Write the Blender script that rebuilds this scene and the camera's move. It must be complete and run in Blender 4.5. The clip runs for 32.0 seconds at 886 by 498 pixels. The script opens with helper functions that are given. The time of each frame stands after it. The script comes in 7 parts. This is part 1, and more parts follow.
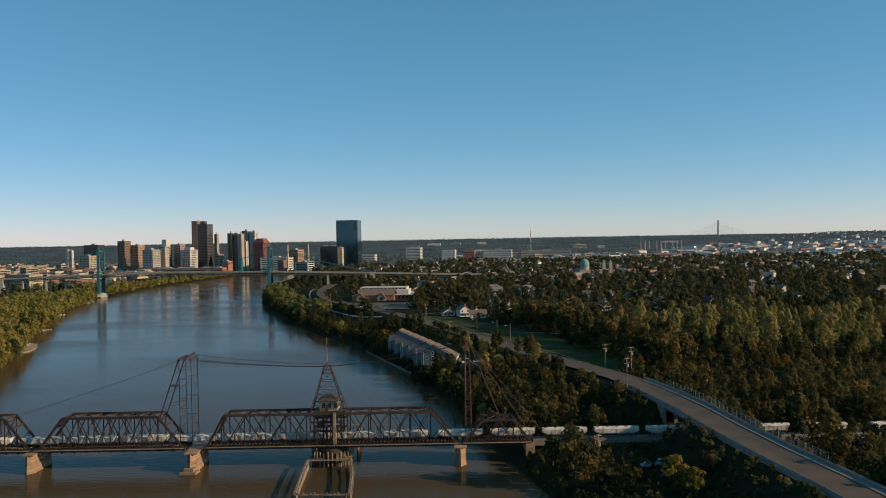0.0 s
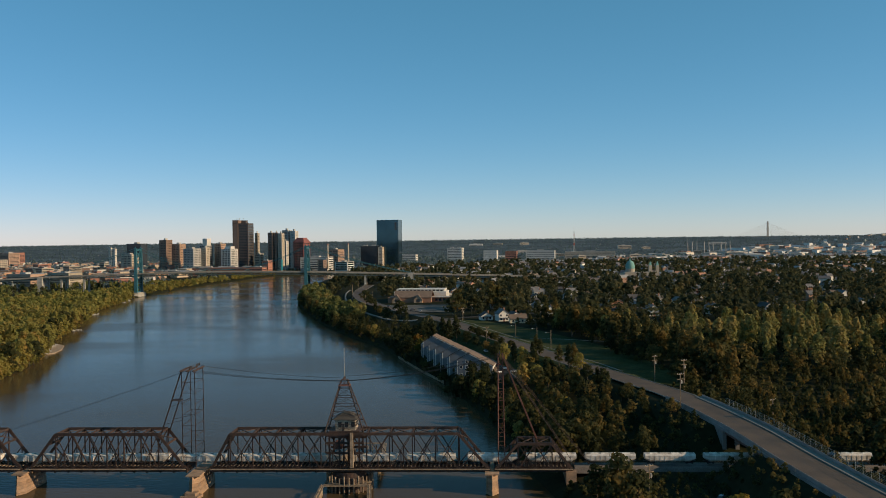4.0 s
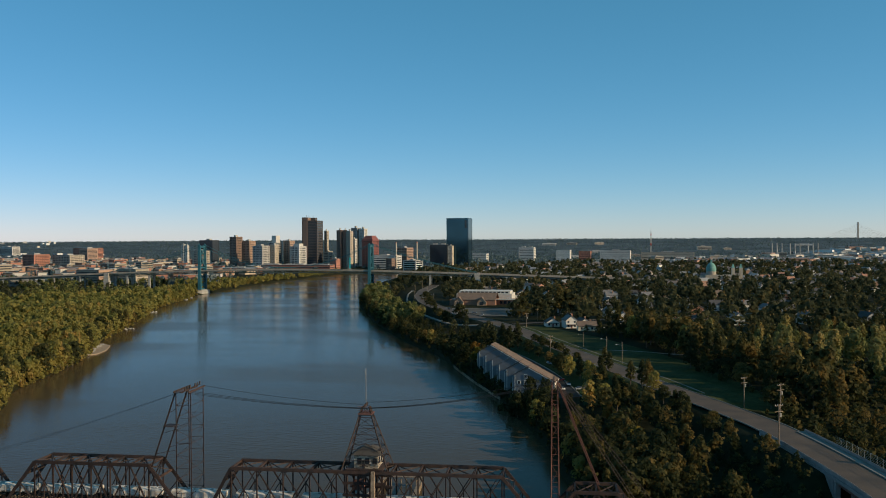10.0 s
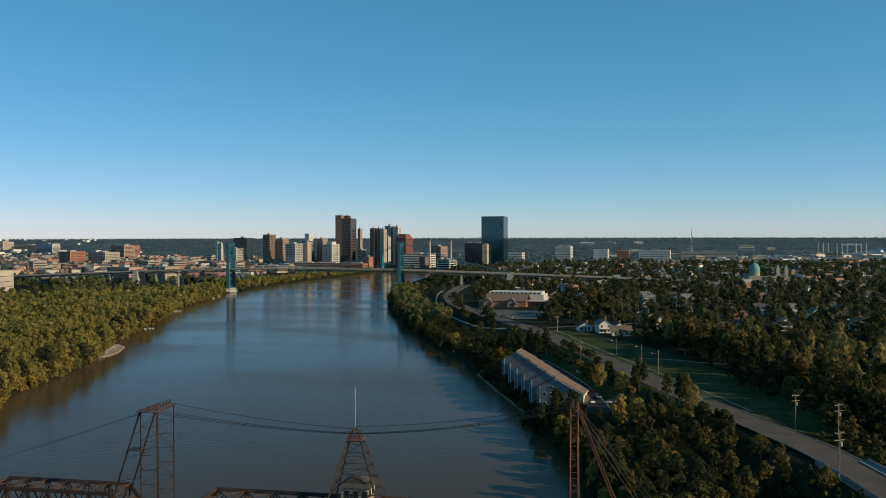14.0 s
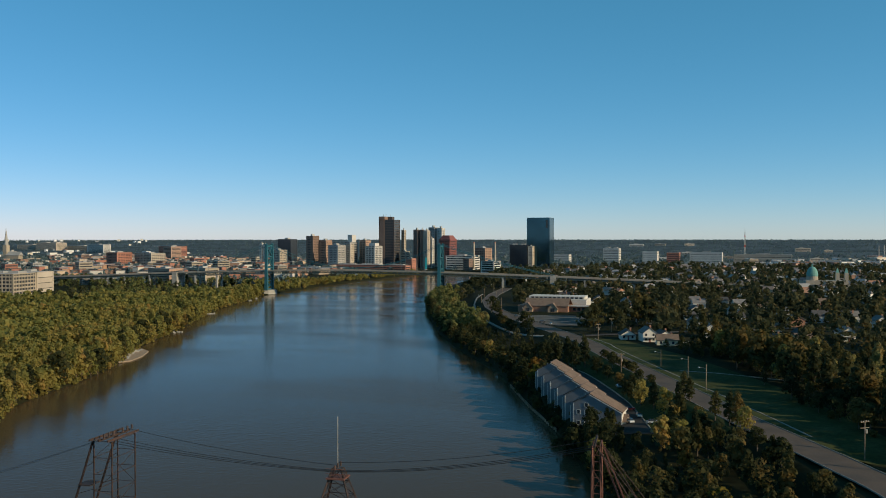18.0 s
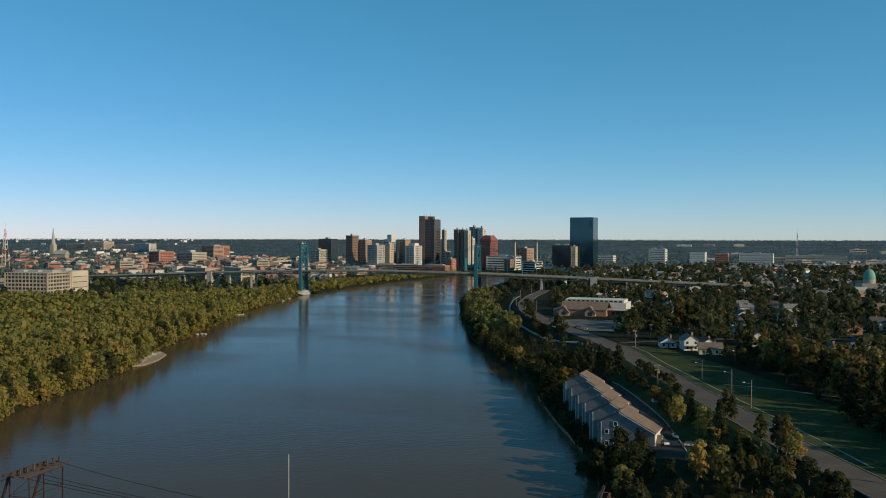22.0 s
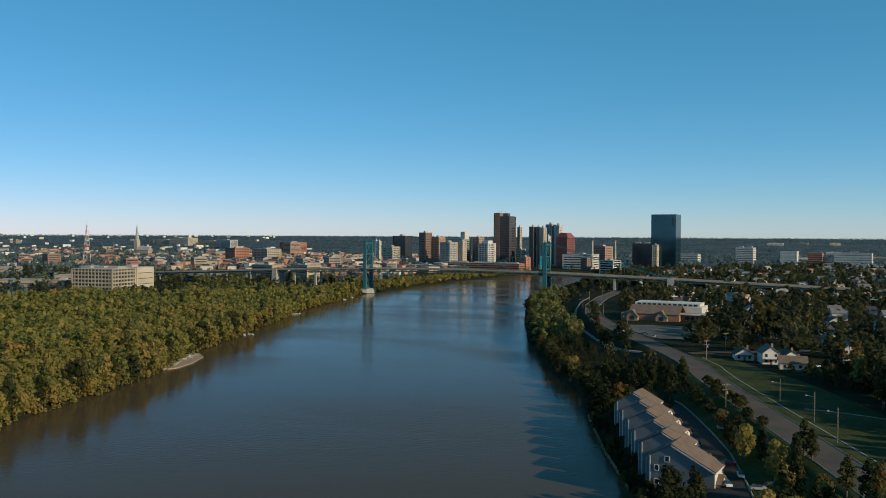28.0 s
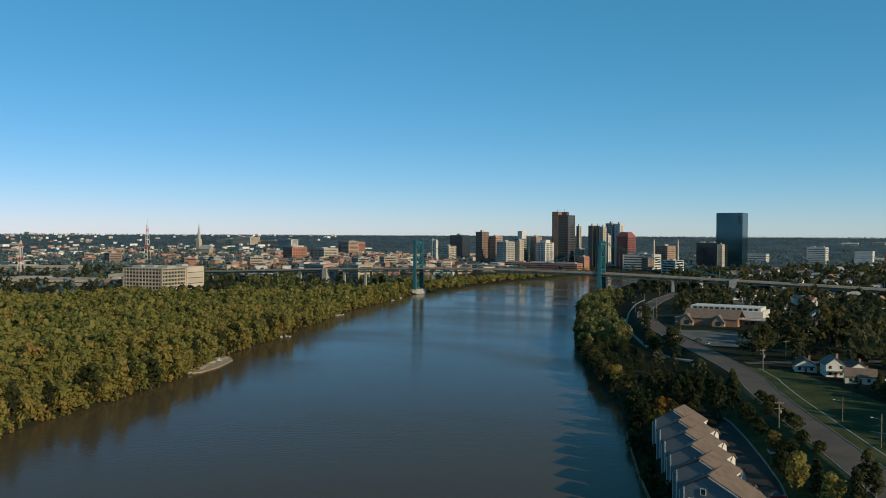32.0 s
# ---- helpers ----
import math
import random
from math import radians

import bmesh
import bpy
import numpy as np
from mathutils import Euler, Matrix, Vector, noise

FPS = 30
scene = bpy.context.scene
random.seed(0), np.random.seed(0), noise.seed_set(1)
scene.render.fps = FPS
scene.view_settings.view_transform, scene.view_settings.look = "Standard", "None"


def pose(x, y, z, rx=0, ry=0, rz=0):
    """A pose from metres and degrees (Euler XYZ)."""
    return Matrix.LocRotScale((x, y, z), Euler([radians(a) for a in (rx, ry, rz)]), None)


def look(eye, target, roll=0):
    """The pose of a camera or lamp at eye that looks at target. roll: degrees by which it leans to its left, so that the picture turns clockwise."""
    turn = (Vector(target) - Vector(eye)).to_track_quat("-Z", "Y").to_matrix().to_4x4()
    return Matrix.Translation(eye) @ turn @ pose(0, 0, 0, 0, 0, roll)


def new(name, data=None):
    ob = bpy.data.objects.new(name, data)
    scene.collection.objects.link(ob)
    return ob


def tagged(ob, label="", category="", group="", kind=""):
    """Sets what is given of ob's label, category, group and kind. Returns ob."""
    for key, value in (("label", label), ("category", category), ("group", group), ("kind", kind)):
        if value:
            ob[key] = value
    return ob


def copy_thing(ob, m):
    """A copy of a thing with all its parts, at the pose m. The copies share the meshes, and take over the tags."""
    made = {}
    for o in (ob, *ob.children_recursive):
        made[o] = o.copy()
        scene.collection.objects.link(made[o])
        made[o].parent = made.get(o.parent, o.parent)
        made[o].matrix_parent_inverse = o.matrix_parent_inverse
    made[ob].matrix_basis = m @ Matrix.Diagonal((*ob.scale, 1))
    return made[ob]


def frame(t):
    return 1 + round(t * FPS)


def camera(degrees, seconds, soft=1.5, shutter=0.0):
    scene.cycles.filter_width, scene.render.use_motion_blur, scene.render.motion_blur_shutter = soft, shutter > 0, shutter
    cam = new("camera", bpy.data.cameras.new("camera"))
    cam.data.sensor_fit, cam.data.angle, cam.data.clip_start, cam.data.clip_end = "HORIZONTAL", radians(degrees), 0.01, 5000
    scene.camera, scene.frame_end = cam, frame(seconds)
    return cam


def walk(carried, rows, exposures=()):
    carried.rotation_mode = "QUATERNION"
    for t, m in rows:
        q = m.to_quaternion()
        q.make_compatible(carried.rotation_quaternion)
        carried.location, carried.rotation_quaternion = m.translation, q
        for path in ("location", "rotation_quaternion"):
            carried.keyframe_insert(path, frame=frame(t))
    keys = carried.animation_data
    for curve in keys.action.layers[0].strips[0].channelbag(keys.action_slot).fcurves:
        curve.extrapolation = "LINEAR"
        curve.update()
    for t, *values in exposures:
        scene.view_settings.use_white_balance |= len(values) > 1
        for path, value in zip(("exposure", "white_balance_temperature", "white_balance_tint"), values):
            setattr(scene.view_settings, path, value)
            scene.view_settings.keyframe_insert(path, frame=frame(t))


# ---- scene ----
cam = camera(55.08, 32.0, soft=0.95)


def flight(t, yaw, pitch, roll):
    """The drone's steady line over the river, with the gimbal's turn in degrees."""
    eye = Vector((0.0529 + 0.90924 * t + -0.000027 * t * t, -0.0171 + 7.70386 * t + 0.001058 * t * t, 75.597 + 0.00891 * t))
    a, b = radians(yaw), radians(pitch)
    way = Vector((-math.sin(a) * math.cos(b), math.cos(a) * math.cos(b), math.sin(b)))
    return t, look(eye, eye + way * 100, roll)


PATH = [
    flight(0, -0.008, -0.792, -1.052),
    flight(0.5, 0.331, -0.789, -1.015),
    flight(1, 0.742, -0.776, -0.965),
    flight(1.5, 1.120, -0.770, -0.918),
    flight(2, 1.484, -0.775, -0.881),
    flight(2.5, 1.841, -0.783, -0.846),
    flight(3, 2.207, -0.779, -0.816),
    flight(3.5, 2.534, -0.753, -0.806),
    flight(5.5, 4.003, -0.724, -0.659),
    flight(6, 4.370, -0.746, -0.597),
    flight(6.5, 4.837, -0.774, -0.548),
    flight(7, 5.238, -0.798, -0.517),
    flight(7.5, 5.654, -0.811, -0.499),
    flight(8, 6.047, -0.818, -0.476),
    flight(8.5, 6.661, -0.814, -0.439),
    flight(9, 7.112, -0.800, -0.396),
    flight(9.5, 7.613, -0.791, -0.361),
    flight(10, 7.877, -0.779, -0.325),
    flight(10.5, 8.101, -0.757, -0.286),
    flight(11, 8.372, -0.737, -0.251),
    flight(11.5, 8.669, -0.731, -0.224),
    flight(12, 9.031, -0.749, -0.207),
    flight(12.5, 9.464, -0.783, -0.192),
    flight(13, 9.818, -0.815, -0.160),
    flight(13.5, 10.133, -0.843, -0.134),
    flight(14, 10.437, -0.876, -0.129),
    flight(14.5, 10.785, -0.913, -0.114),
    flight(16.5, 12.569, -0.839, -0.072),
    flight(17, 12.895, -0.808, -0.087),
    flight(17.5, 13.353, -0.785, -0.071),
    flight(18, 13.700, -0.767, -0.039),
    flight(18.5, 13.994, -0.756, -0.006),
    flight(19, 14.381, -0.752, 0.020),
    flight(19.5, 14.818, -0.748, 0.035),
    flight(20, 15.243, -0.747, 0.045),
    flight(20.5, 15.649, -0.747, 0.066),
    flight(21, 16.035, -0.752, 0.087),
    flight(21.5, 16.456, -0.764, 0.095),
    flight(22, 16.777, -0.776, 0.103),
    flight(22.5, 17.213, -0.785, 0.108),
    flight(23, 17.680, -0.791, 0.105),
    flight(23.5, 18.081, -0.792, 0.111),
    flight(24, 18.564, -0.800, 0.129),
    flight(24.5, 18.847, -0.822, 0.147),
    flight(25, 19.269, -0.835, 0.169),
    flight(25.5, 19.769, -0.834, 0.190),
    flight(27.5, 21.817, -0.967, 0.275),
    flight(28, 22.387, -0.977, 0.286),
    flight(28.5, 22.801, -0.978, 0.294),
    flight(29, 23.550, -0.982, 0.290),
    flight(29.5, 23.942, -0.995, 0.276),
    flight(30, 24.249, -1.010, 0.263),
    flight(30.5, 24.778, -1.024, 0.257),
    flight(31, 25.668, -1.038, 0.249),
    flight(31.5, 26.245, -1.045, 0.250),
    flight(32, 26.691, -1.044, 0.266),
]
walk(cam, PATH, [(0, -0.03, 8150, 7), (10, -0.06, 7450, 1), (20, -0.08, 7100, -2), (32, -0.13, 6850, -5)])

# ---- world and sun: low morning light from across the east bank ----
SUN_EL, SUN_AZ = radians(21), radians(105)
world = bpy.data.worlds.new("world")
scene.world = world
world.use_nodes = True
wn = world.node_tree
sky = wn.nodes.new("ShaderNodeTexSky")
sky.sky_type, sky.sun_disc = "NISHITA", False
sky.sun_elevation, sky.sun_rotation = SUN_EL, SUN_AZ
sky.altitude, sky.air_density, sky.dust_density, sky.ozone_density = 200, 0.7, 0.15, 5.0
deep = wn.nodes.new("ShaderNodeHueSaturation")
deep.inputs["Saturation"].default_value = 1.12
wn.links.new(sky.outputs[0], deep.inputs["Color"])
clear = wn.nodes.new("ShaderNodeTexSky")
clear.sky_type, clear.sun_disc = "NISHITA", False
clear.sun_elevation, clear.sun_rotation = SUN_EL, SUN_AZ + radians(130)
clear.altitude, clear.air_density, clear.dust_density, clear.ozone_density = 200, 0.7, 0.1, 5.0
even = wn.nodes.new("ShaderNodeMix")
even.data_type = "RGBA"
even.inputs[0].default_value = 0.1
wn.links.new(deep.outputs[0], even.inputs[6])
wn.links.new(clear.outputs[0], even.inputs[7])
calm = wn.nodes.new("ShaderNodeMix")
calm.data_type = "RGBA"
calm.inputs[0].default_value, calm.inputs[7].default_value = 0.16, (1.15, 2.1, 3.5, 1)
wn.links.new(even.outputs[2], calm.inputs[6])
# a dry autumn sky: deep blue overhead, greyish lilac at the horizon
apart, joined = wn.nodes.new("ShaderNodeSeparateColor"), wn.nodes.new("ShaderNodeCombineColor")
wn.links.new(calm.outputs[2], apart.inputs[0])
for k, (gain, power) in enumerate(((0.79, 1.15), (1.22, 0.75), (1.18, 0.85))):
    curve, scale = wn.nodes.new("ShaderNodeMath"), wn.nodes.new("ShaderNodeMath")
    curve.operation, scale.operation = "POWER", "MULTIPLY"
    curve.inputs[1].default_value, scale.inputs[1].default_value = power, gain
    wn.links.new(apart.outputs[k], curve.inputs[0])
    wn.links.new(curve.outputs[0], scale.inputs[0])
    wn.links.new(scale.outputs[0], joined.inputs[k])
wn.links.new(joined.outputs[0], wn.nodes["Background"].inputs[0])
wn.nodes["Background"].inputs[1].default_value = 0.158
sun = new("sun", bpy.data.lights.new("sun", "SUN"))
sun.data.energy, sun.data.angle, sun.data.color = 4.5, radians(0.6), (1.0, 0.82, 0.64)
to_sun = Vector((math.sin(SUN_AZ) * math.cos(SUN_EL), math.cos(SUN_AZ) * math.cos(SUN_EL), math.sin(SUN_EL)))
sun.matrix_basis = look(to_sun * 800, (0, 0, 0))
scene.view_settings.exposure = 0.0

# ---- materials ----
def mat(name, color, rough=0.7, metal=0.0, spots=(0.15, 4.0), grain=(0.1, 60.0), bump=0.0, tone=None, vary=0.0, spec=0.5):
    """Base colour with large stains and fine grain (strength, size per metre), relief, and a shift from piece to piece."""
    m = bpy.data.materials.new(name)
    m.use_nodes = True
    n, l = m.node_tree.nodes, m.node_tree.links
    p = n["Principled BSDF"]
    p.inputs["Roughness"].default_value = rough
    p.inputs["Metallic"].default_value = metal
    p.inputs["Specular IOR Level"].default_value = spec
    co = n.new("ShaderNodeTexCoord")
    geo = n.new("ShaderNodeNewGeometry")
    big = n.new("ShaderNodeTexNoise")
    big.inputs["Scale"].default_value, big.inputs["Detail"].default_value = spots[1], 4
    fine = n.new("ShaderNodeTexNoise")
    fine.inputs["Scale"].default_value, fine.inputs["Detail"].default_value = grain[1], 3
    l.new(geo.outputs["Position"], big.inputs["Vector"])
    l.new(geo.outputs["Position"], fine.inputs["Vector"])
    second = tone or tuple(c * 0.55 for c in color)
    mix = n.new("ShaderNodeMix")
    mix.data_type = "RGBA"
    mix.inputs[6].default_value, mix.inputs[7].default_value = (*color, 1), (*second, 1)
    ramp = n.new("ShaderNodeMapRange")
    ramp.inputs[1].default_value, ramp.inputs[2].default_value = 0.38, 0.68
    ramp.inputs[4].default_value = min(1.0, spots[0] * 3)
    l.new(big.outputs[0], ramp.inputs[0])
    l.new(ramp.outputs[0], mix.inputs[0])
    hsv = n.new("ShaderNodeHueSaturation")
    val = n.new("ShaderNodeMapRange")
    val.inputs[3].default_value, val.inputs[4].default_value = 1 - grain[0] * 2, 1 + grain[0] * 2
    l.new(fine.outputs[0], val.inputs[0])
    last = val.outputs[0]
    if vary:
        info = n.new("ShaderNodeObjectInfo")
        rnd = n.new("ShaderNodeMapRange")
        rnd.inputs[3].default_value, rnd.inputs[4].default_value = 1 - vary, 1 + vary
        l.new(info.outputs["Random"], rnd.inputs[0])
        mul = n.new("ShaderNodeMath")
        mul.operation = "MULTIPLY"
        l.new(last, mul.inputs[0])
        l.new(rnd.outputs[0], mul.inputs[1])
        last = mul.outputs[0]
    l.new(last, hsv.inputs["Value"])
    l.new(mix.outputs[2], hsv.inputs["Color"])
    l.new(hsv.outputs[0], p.inputs["Base Color"])
    if bump:
        b = n.new("ShaderNodeBump")
        b.inputs["Strength"].default_value, b.inputs["Distance"].default_value = bump, 0.05
        l.new(fine.outputs[0], b.inputs["Height"])
        l.new(b.outputs[0], p.inputs["Normal"])
    return m


def leaf_mat(name, ramp_cols, patch=0.09, fall=0.5):
    """Foliage: colour by patches of trees and by leaf clump, a little light through the leaf."""
    m = bpy.data.materials.new(name)
    m.use_nodes = True
    n, l = m.node_tree.nodes, m.node_tree.links
    p = n["Principled BSDF"]
    p.inputs["Roughness"].default_value, p.inputs["Specular IOR Level"].default_value = 0.75, 0.15
    geo = n.new("ShaderNodeNewGeometry")
    noi = n.new("ShaderNodeTexNoise")
    noi.inputs["Scale"].default_value, noi.inputs["Detail"].default_value = patch, 2
    l.new(geo.outputs["Position"], noi.inputs["Vector"])
    info = n.new("ShaderNodeObjectInfo")
    a = n.new("ShaderNodeMath")
    a.operation = "MULTIPLY_ADD"
    a.inputs[1].default_value, a.inputs[2].default_value = 0.28, -0.14
    l.new(geo.outputs["Random Per Island"], a.inputs[0])
    b = n.new("ShaderNodeMath")
    b.operation = "MULTIPLY_ADD"
    b.inputs[1].default_value = 2.8
    b.inputs[2].default_value = -1.4 + fall
    l.new(noi.outputs[0], b.inputs[0])
    c = n.new("ShaderNodeMath")
    c.operation = "ADD"
    l.new(a.outputs[0], c.inputs[0])
    l.new(b.outputs[0], c.inputs[1])
    d = n.new("ShaderNodeMath")
    d.operation = "MULTIPLY_ADD"
    d.inputs[1].default_value = 0.5
    l.new(info.outputs["Random"], d.inputs[0])
    e = n.new("ShaderNodeMath")
    e.operation = "SUBTRACT"
    e.inputs[1].default_value = 0.25
    l.new(c.outputs[0], d.inputs[2])
    l.new(d.outputs[0], e.inputs[0])
    r = n.new("ShaderNodeValToRGB")
    els = r.color_ramp.elements
    while len(els) < len(ramp_cols):
        els.new(0.5)
    for el, (pos, col) in zip(els, ramp_cols):
        el.position, el.color = pos, (*col, 1)
    l.new(e.outputs[0], r.inputs[0])
    l.new(r.outputs[0], p.inputs["Base Color"])
    tr = n.new("ShaderNodeBsdfTranslucent")
    l.new(r.outputs[0], tr.inputs[0])
    ms = n.new("ShaderNodeMixShader")
    ms.inputs[0].default_value = 0.5
    l.new(p.outputs[0], ms.inputs[1])
    l.new(tr.outputs[0], ms.inputs[2])
    l.new(ms.outputs[0], n["Material Output"].inputs[0])
    return m


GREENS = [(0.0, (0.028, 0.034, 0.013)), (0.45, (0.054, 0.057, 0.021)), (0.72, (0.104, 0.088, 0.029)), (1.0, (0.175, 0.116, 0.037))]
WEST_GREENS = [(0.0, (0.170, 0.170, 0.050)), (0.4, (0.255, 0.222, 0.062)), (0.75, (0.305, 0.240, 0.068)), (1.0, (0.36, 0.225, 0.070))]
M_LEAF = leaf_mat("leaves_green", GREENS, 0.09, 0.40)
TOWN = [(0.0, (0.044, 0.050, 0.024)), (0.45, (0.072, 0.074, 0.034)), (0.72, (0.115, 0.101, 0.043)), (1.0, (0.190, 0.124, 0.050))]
# far leaves: town tones paled and blued, distance haze put into the colour
M_LEAF_HAZY = leaf_mat("leaves_hazed", [(p, tuple(c * k for c, k in zip(col, (2.2, 2.8, 5.8)))) for p, col in TOWN], 0.03, 0.34)
M_LEAF_TOWN = leaf_mat("leaves_town", TOWN, 0.06, 0.36)
M_LEAF_GROVE = leaf_mat("leaves_grove", [(0.0, (0.092, 0.112, 0.040)), (0.4, (0.170, 0.172, 0.058)), (0.75, (0.240, 0.212, 0.074)), (1.0, (0.310, 0.230, 0.082))], 0.09, 0.50)
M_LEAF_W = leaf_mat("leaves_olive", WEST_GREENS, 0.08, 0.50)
M_LEAF_Y = leaf_mat("leaves_yellow", [(0.0, (0.10, 0.10, 0.02)), (0.6, (0.19, 0.15, 0.03)), (1.0, (0.30, 0.19, 0.03))], 0.1, 0.5)
M_LEAF_O = leaf_mat("leaves_orange", [(0.0, (0.15, 0.09, 0.02)), (0.6, (0.26, 0.12, 0.025)), (1.0, (0.33, 0.13, 0.03))], 0.1, 0.5)
M_BARK = mat("bark", (0.12, 0.09, 0.065), 0.9, spots=(0.2, 1.5), grain=(0.2, 12))
M_GRASS = mat("grass", (0.032, 0.043, 0.014), 0.9, spots=(0.33, 0.09), grain=(0.3, 0.7), tone=(0.066, 0.066, 0.026), spec=0.06)
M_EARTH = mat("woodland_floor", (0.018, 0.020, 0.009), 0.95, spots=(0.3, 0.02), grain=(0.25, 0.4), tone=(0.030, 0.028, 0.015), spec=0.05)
# far plain lightened and blued: the air's haze is in its base colour
M_PLAIN_HAZE = mat("hazed_wooded_plain", (0.082, 0.108, 0.124), 0.95, spots=(0.33, 0.009), grain=(0.3, 0.03), tone=(0.045, 0.062, 0.068), spec=0.05)
M_ASPHALT = mat("asphalt", (0.108, 0.080, 0.061), 0.85, spots=(0.25, 0.12), grain=(0.12, 3.0), tone=(0.065, 0.054, 0.046), spec=0.2)
M_LOT = mat("parking_asphalt", (0.045, 0.043, 0.042), 0.9, spots=(0.25, 0.2), grain=(0.12, 3.0), spec=0.12)
M_FORECOURT = mat("worn_forecourt_asphalt", (0.13, 0.12, 0.105), 0.9, spots=(0.3, 0.08), grain=(0.15, 1.5), tone=(0.075, 0.07, 0.064), spec=0.12)
M_CONC = mat("concrete", (0.36, 0.335, 0.29), 0.85, spots=(0.2, 0.4), grain=(0.1, 6))
M_PALE = mat("pale_bridge_concrete", (0.34, 0.29, 0.23), 0.8, spots=(0.15, 0.1), grain=(0.08, 2), spec=0.3)
M_KERB = mat("kerb_concrete", (0.20, 0.185, 0.16), 0.85, spots=(0.15, 0.5), grain=(0.1, 6))
M_RUST = mat("rusted_steel", (0.066, 0.036, 0.026), 0.7, 0.2, spots=(0.3, 0.6), grain=(0.2, 5), tone=(0.026, 0.020, 0.018), vary=0.25)
M_RUST_RED = mat("red_oxide_steel", (0.17, 0.065, 0.042), 0.7, 0.1, spots=(0.25, 0.6), grain=(0.2, 5), tone=(0.12, 0.05, 0.035), vary=0.2)
M_STONE = mat("pier_stone", (0.36, 0.22, 0.135), 0.9, spots=(0.3, 0.5), grain=(0.2, 4), tone=(0.2, 0.14, 0.1), vary=0.2)
M_TIMBER = mat("weathered_timber", (0.30, 0.22, 0.15), 0.9, spots=(0.3, 0.8), grain=(0.2, 5), tone=(0.13, 0.09, 0.06), vary=0.25)
M_TEAL = mat("teal_steel_paint", (0.028, 0.125, 0.150), 0.5, 0.1, spots=(0.12, 0.2), grain=(0.08, 2), vary=0.08)
M_DECK = mat("bridge_deck_steel", (0.075, 0.105, 0.098), 0.65, 0.1, spots=(0.15, 0.1), grain=(0.1, 2), vary=0.1)
M_TRAIN = mat("weathered_grey_hopper", (0.70, 0.64, 0.57), 0.6, 0.0, spots=(0.25, 0.5), grain=(0.12, 3), tone=(0.30, 0.23, 0.17), vary=0.2)
M_DARK = mat("dark_steel", (0.03, 0.03, 0.03), 0.7, 0.2, spots=(0.1, 1), grain=(0.1, 5))
M_WIRE = mat("wire", (0.03, 0.03, 0.032), 0.6, 0.3)

# ---- building tools ----
def finish(bm, name, material):
    me = bpy.data.meshes.new(name)
    bm.normal_update()
    bm.to_mesh(me)
    bm.free()
    me.materials.append(material)
    return me


def part(name, bm, material, parent=None, label=""):
    ob = new(name, finish(bm, name, material) if isinstance(bm, bmesh.types.BMesh) else bm)
    if parent is not None:
        ob.parent = parent
    if label:
        ob["label"] = label
    return ob


def thing(name, label, category, group="", at=(0, 0, 0), rz=0.0, kind=""):
    ob = new(name)
    ob.matrix_basis = pose(*at, 0, 0, rz)
    ob.empty_display_size = 0.5
    return tagged(ob, label, category, group, kind)


def box(bm, x0, x1, y0, y1, z0, z1, taper=0.0):
    """A block, its top drawn in by taper on every side."""
    t = taper
    v = [bm.verts.new(p) for p in ((x0, y0, z0), (x1, y0, z0), (x1, y1, z0), (x0, y1, z0),
                                   (x0 + t, y0 + t, z1), (x1 - t, y0 + t, z1), (x1 - t, y1 - t, z1), (x0 + t, y1 - t, z1))]
    for q in ((3, 2, 1, 0), (4, 5, 6, 7), (0, 1, 5, 4), (1, 2, 6, 5), (2, 3, 7, 6), (3, 0, 4, 7)):
        bm.faces.new([v[k] for k in q])
    return bm


def boxed(*dims, taper=0.0):
    return box(bmesh.new(), *dims, taper=taper)


def prism(bm, outline, z0, z1):
    """An upright solid over an outline given counter-clockwise."""
    lo = [bm.verts.new((x, y, z0)) for x, y in outline]
    hi = [bm.verts.new((x, y, z1)) for x, y in outline]
    bm.faces.new(lo[::-1])
    bm.faces.new(hi)
    k = len(outline)
    for i in range(k):
        j = (i + 1) % k
        bm.faces.new((lo[i], lo[j], hi[j], hi[i]))
    return bm


def between(p, q, w, h):
    """The pose that lays a unit bar from p to q, w across and h high."""
    p, q = Vector(p), Vector(q)
    d = q - p
    turn = d.to_track_quat("Y", "Z").to_matrix().to_4x4()
    return Matrix.Translation((p + q) / 2) @ turn @ Matrix.Diagonal((w, d.length, h, 1))


def h_section(name, material):
    """A unit bar with two flanges and a web."""
    bm = bmesh.new()
    box(bm, -0.5, -0.3, -0.5, 0.5, -0.5, 0.5)
    box(bm, 0.3, 0.5, -0.5, 0.5, -0.5, 0.5)
    box(bm, -0.3, 0.3, -0.5, 0.5, -0.25, 0.25)
    return finish(bm, name, material)


def rod(name, material, sides=6):
    bm = bmesh.new()
    bmesh.ops.create_cone(bm, cap_ends=True, segments=sides, radius1=0.5, radius2=0.5, depth=1.0, matrix=Matrix.Rotation(radians(90), 4, "X"))
    return finish(bm, name, material)


BARS = {}


def bar(name, p, q, w, h, material, parent, shape="h", label=""):
    """One straight member as a part of its own; members of one section share a mesh."""
    key = (shape, material.name)
    if key not in BARS:
        BARS[key] = h_section("member", material) if shape == "h" else rod("member", material)
    ob = part(name, BARS[key], None, parent, label)
    ob.matrix_basis = between(p, q, w, h)
    return ob


def smooth(a, b, x):
    t = np.clip((np.asarray(x, float) - a) / (b - a), 0, 1)
    return t * t * (3 - 2 * t)


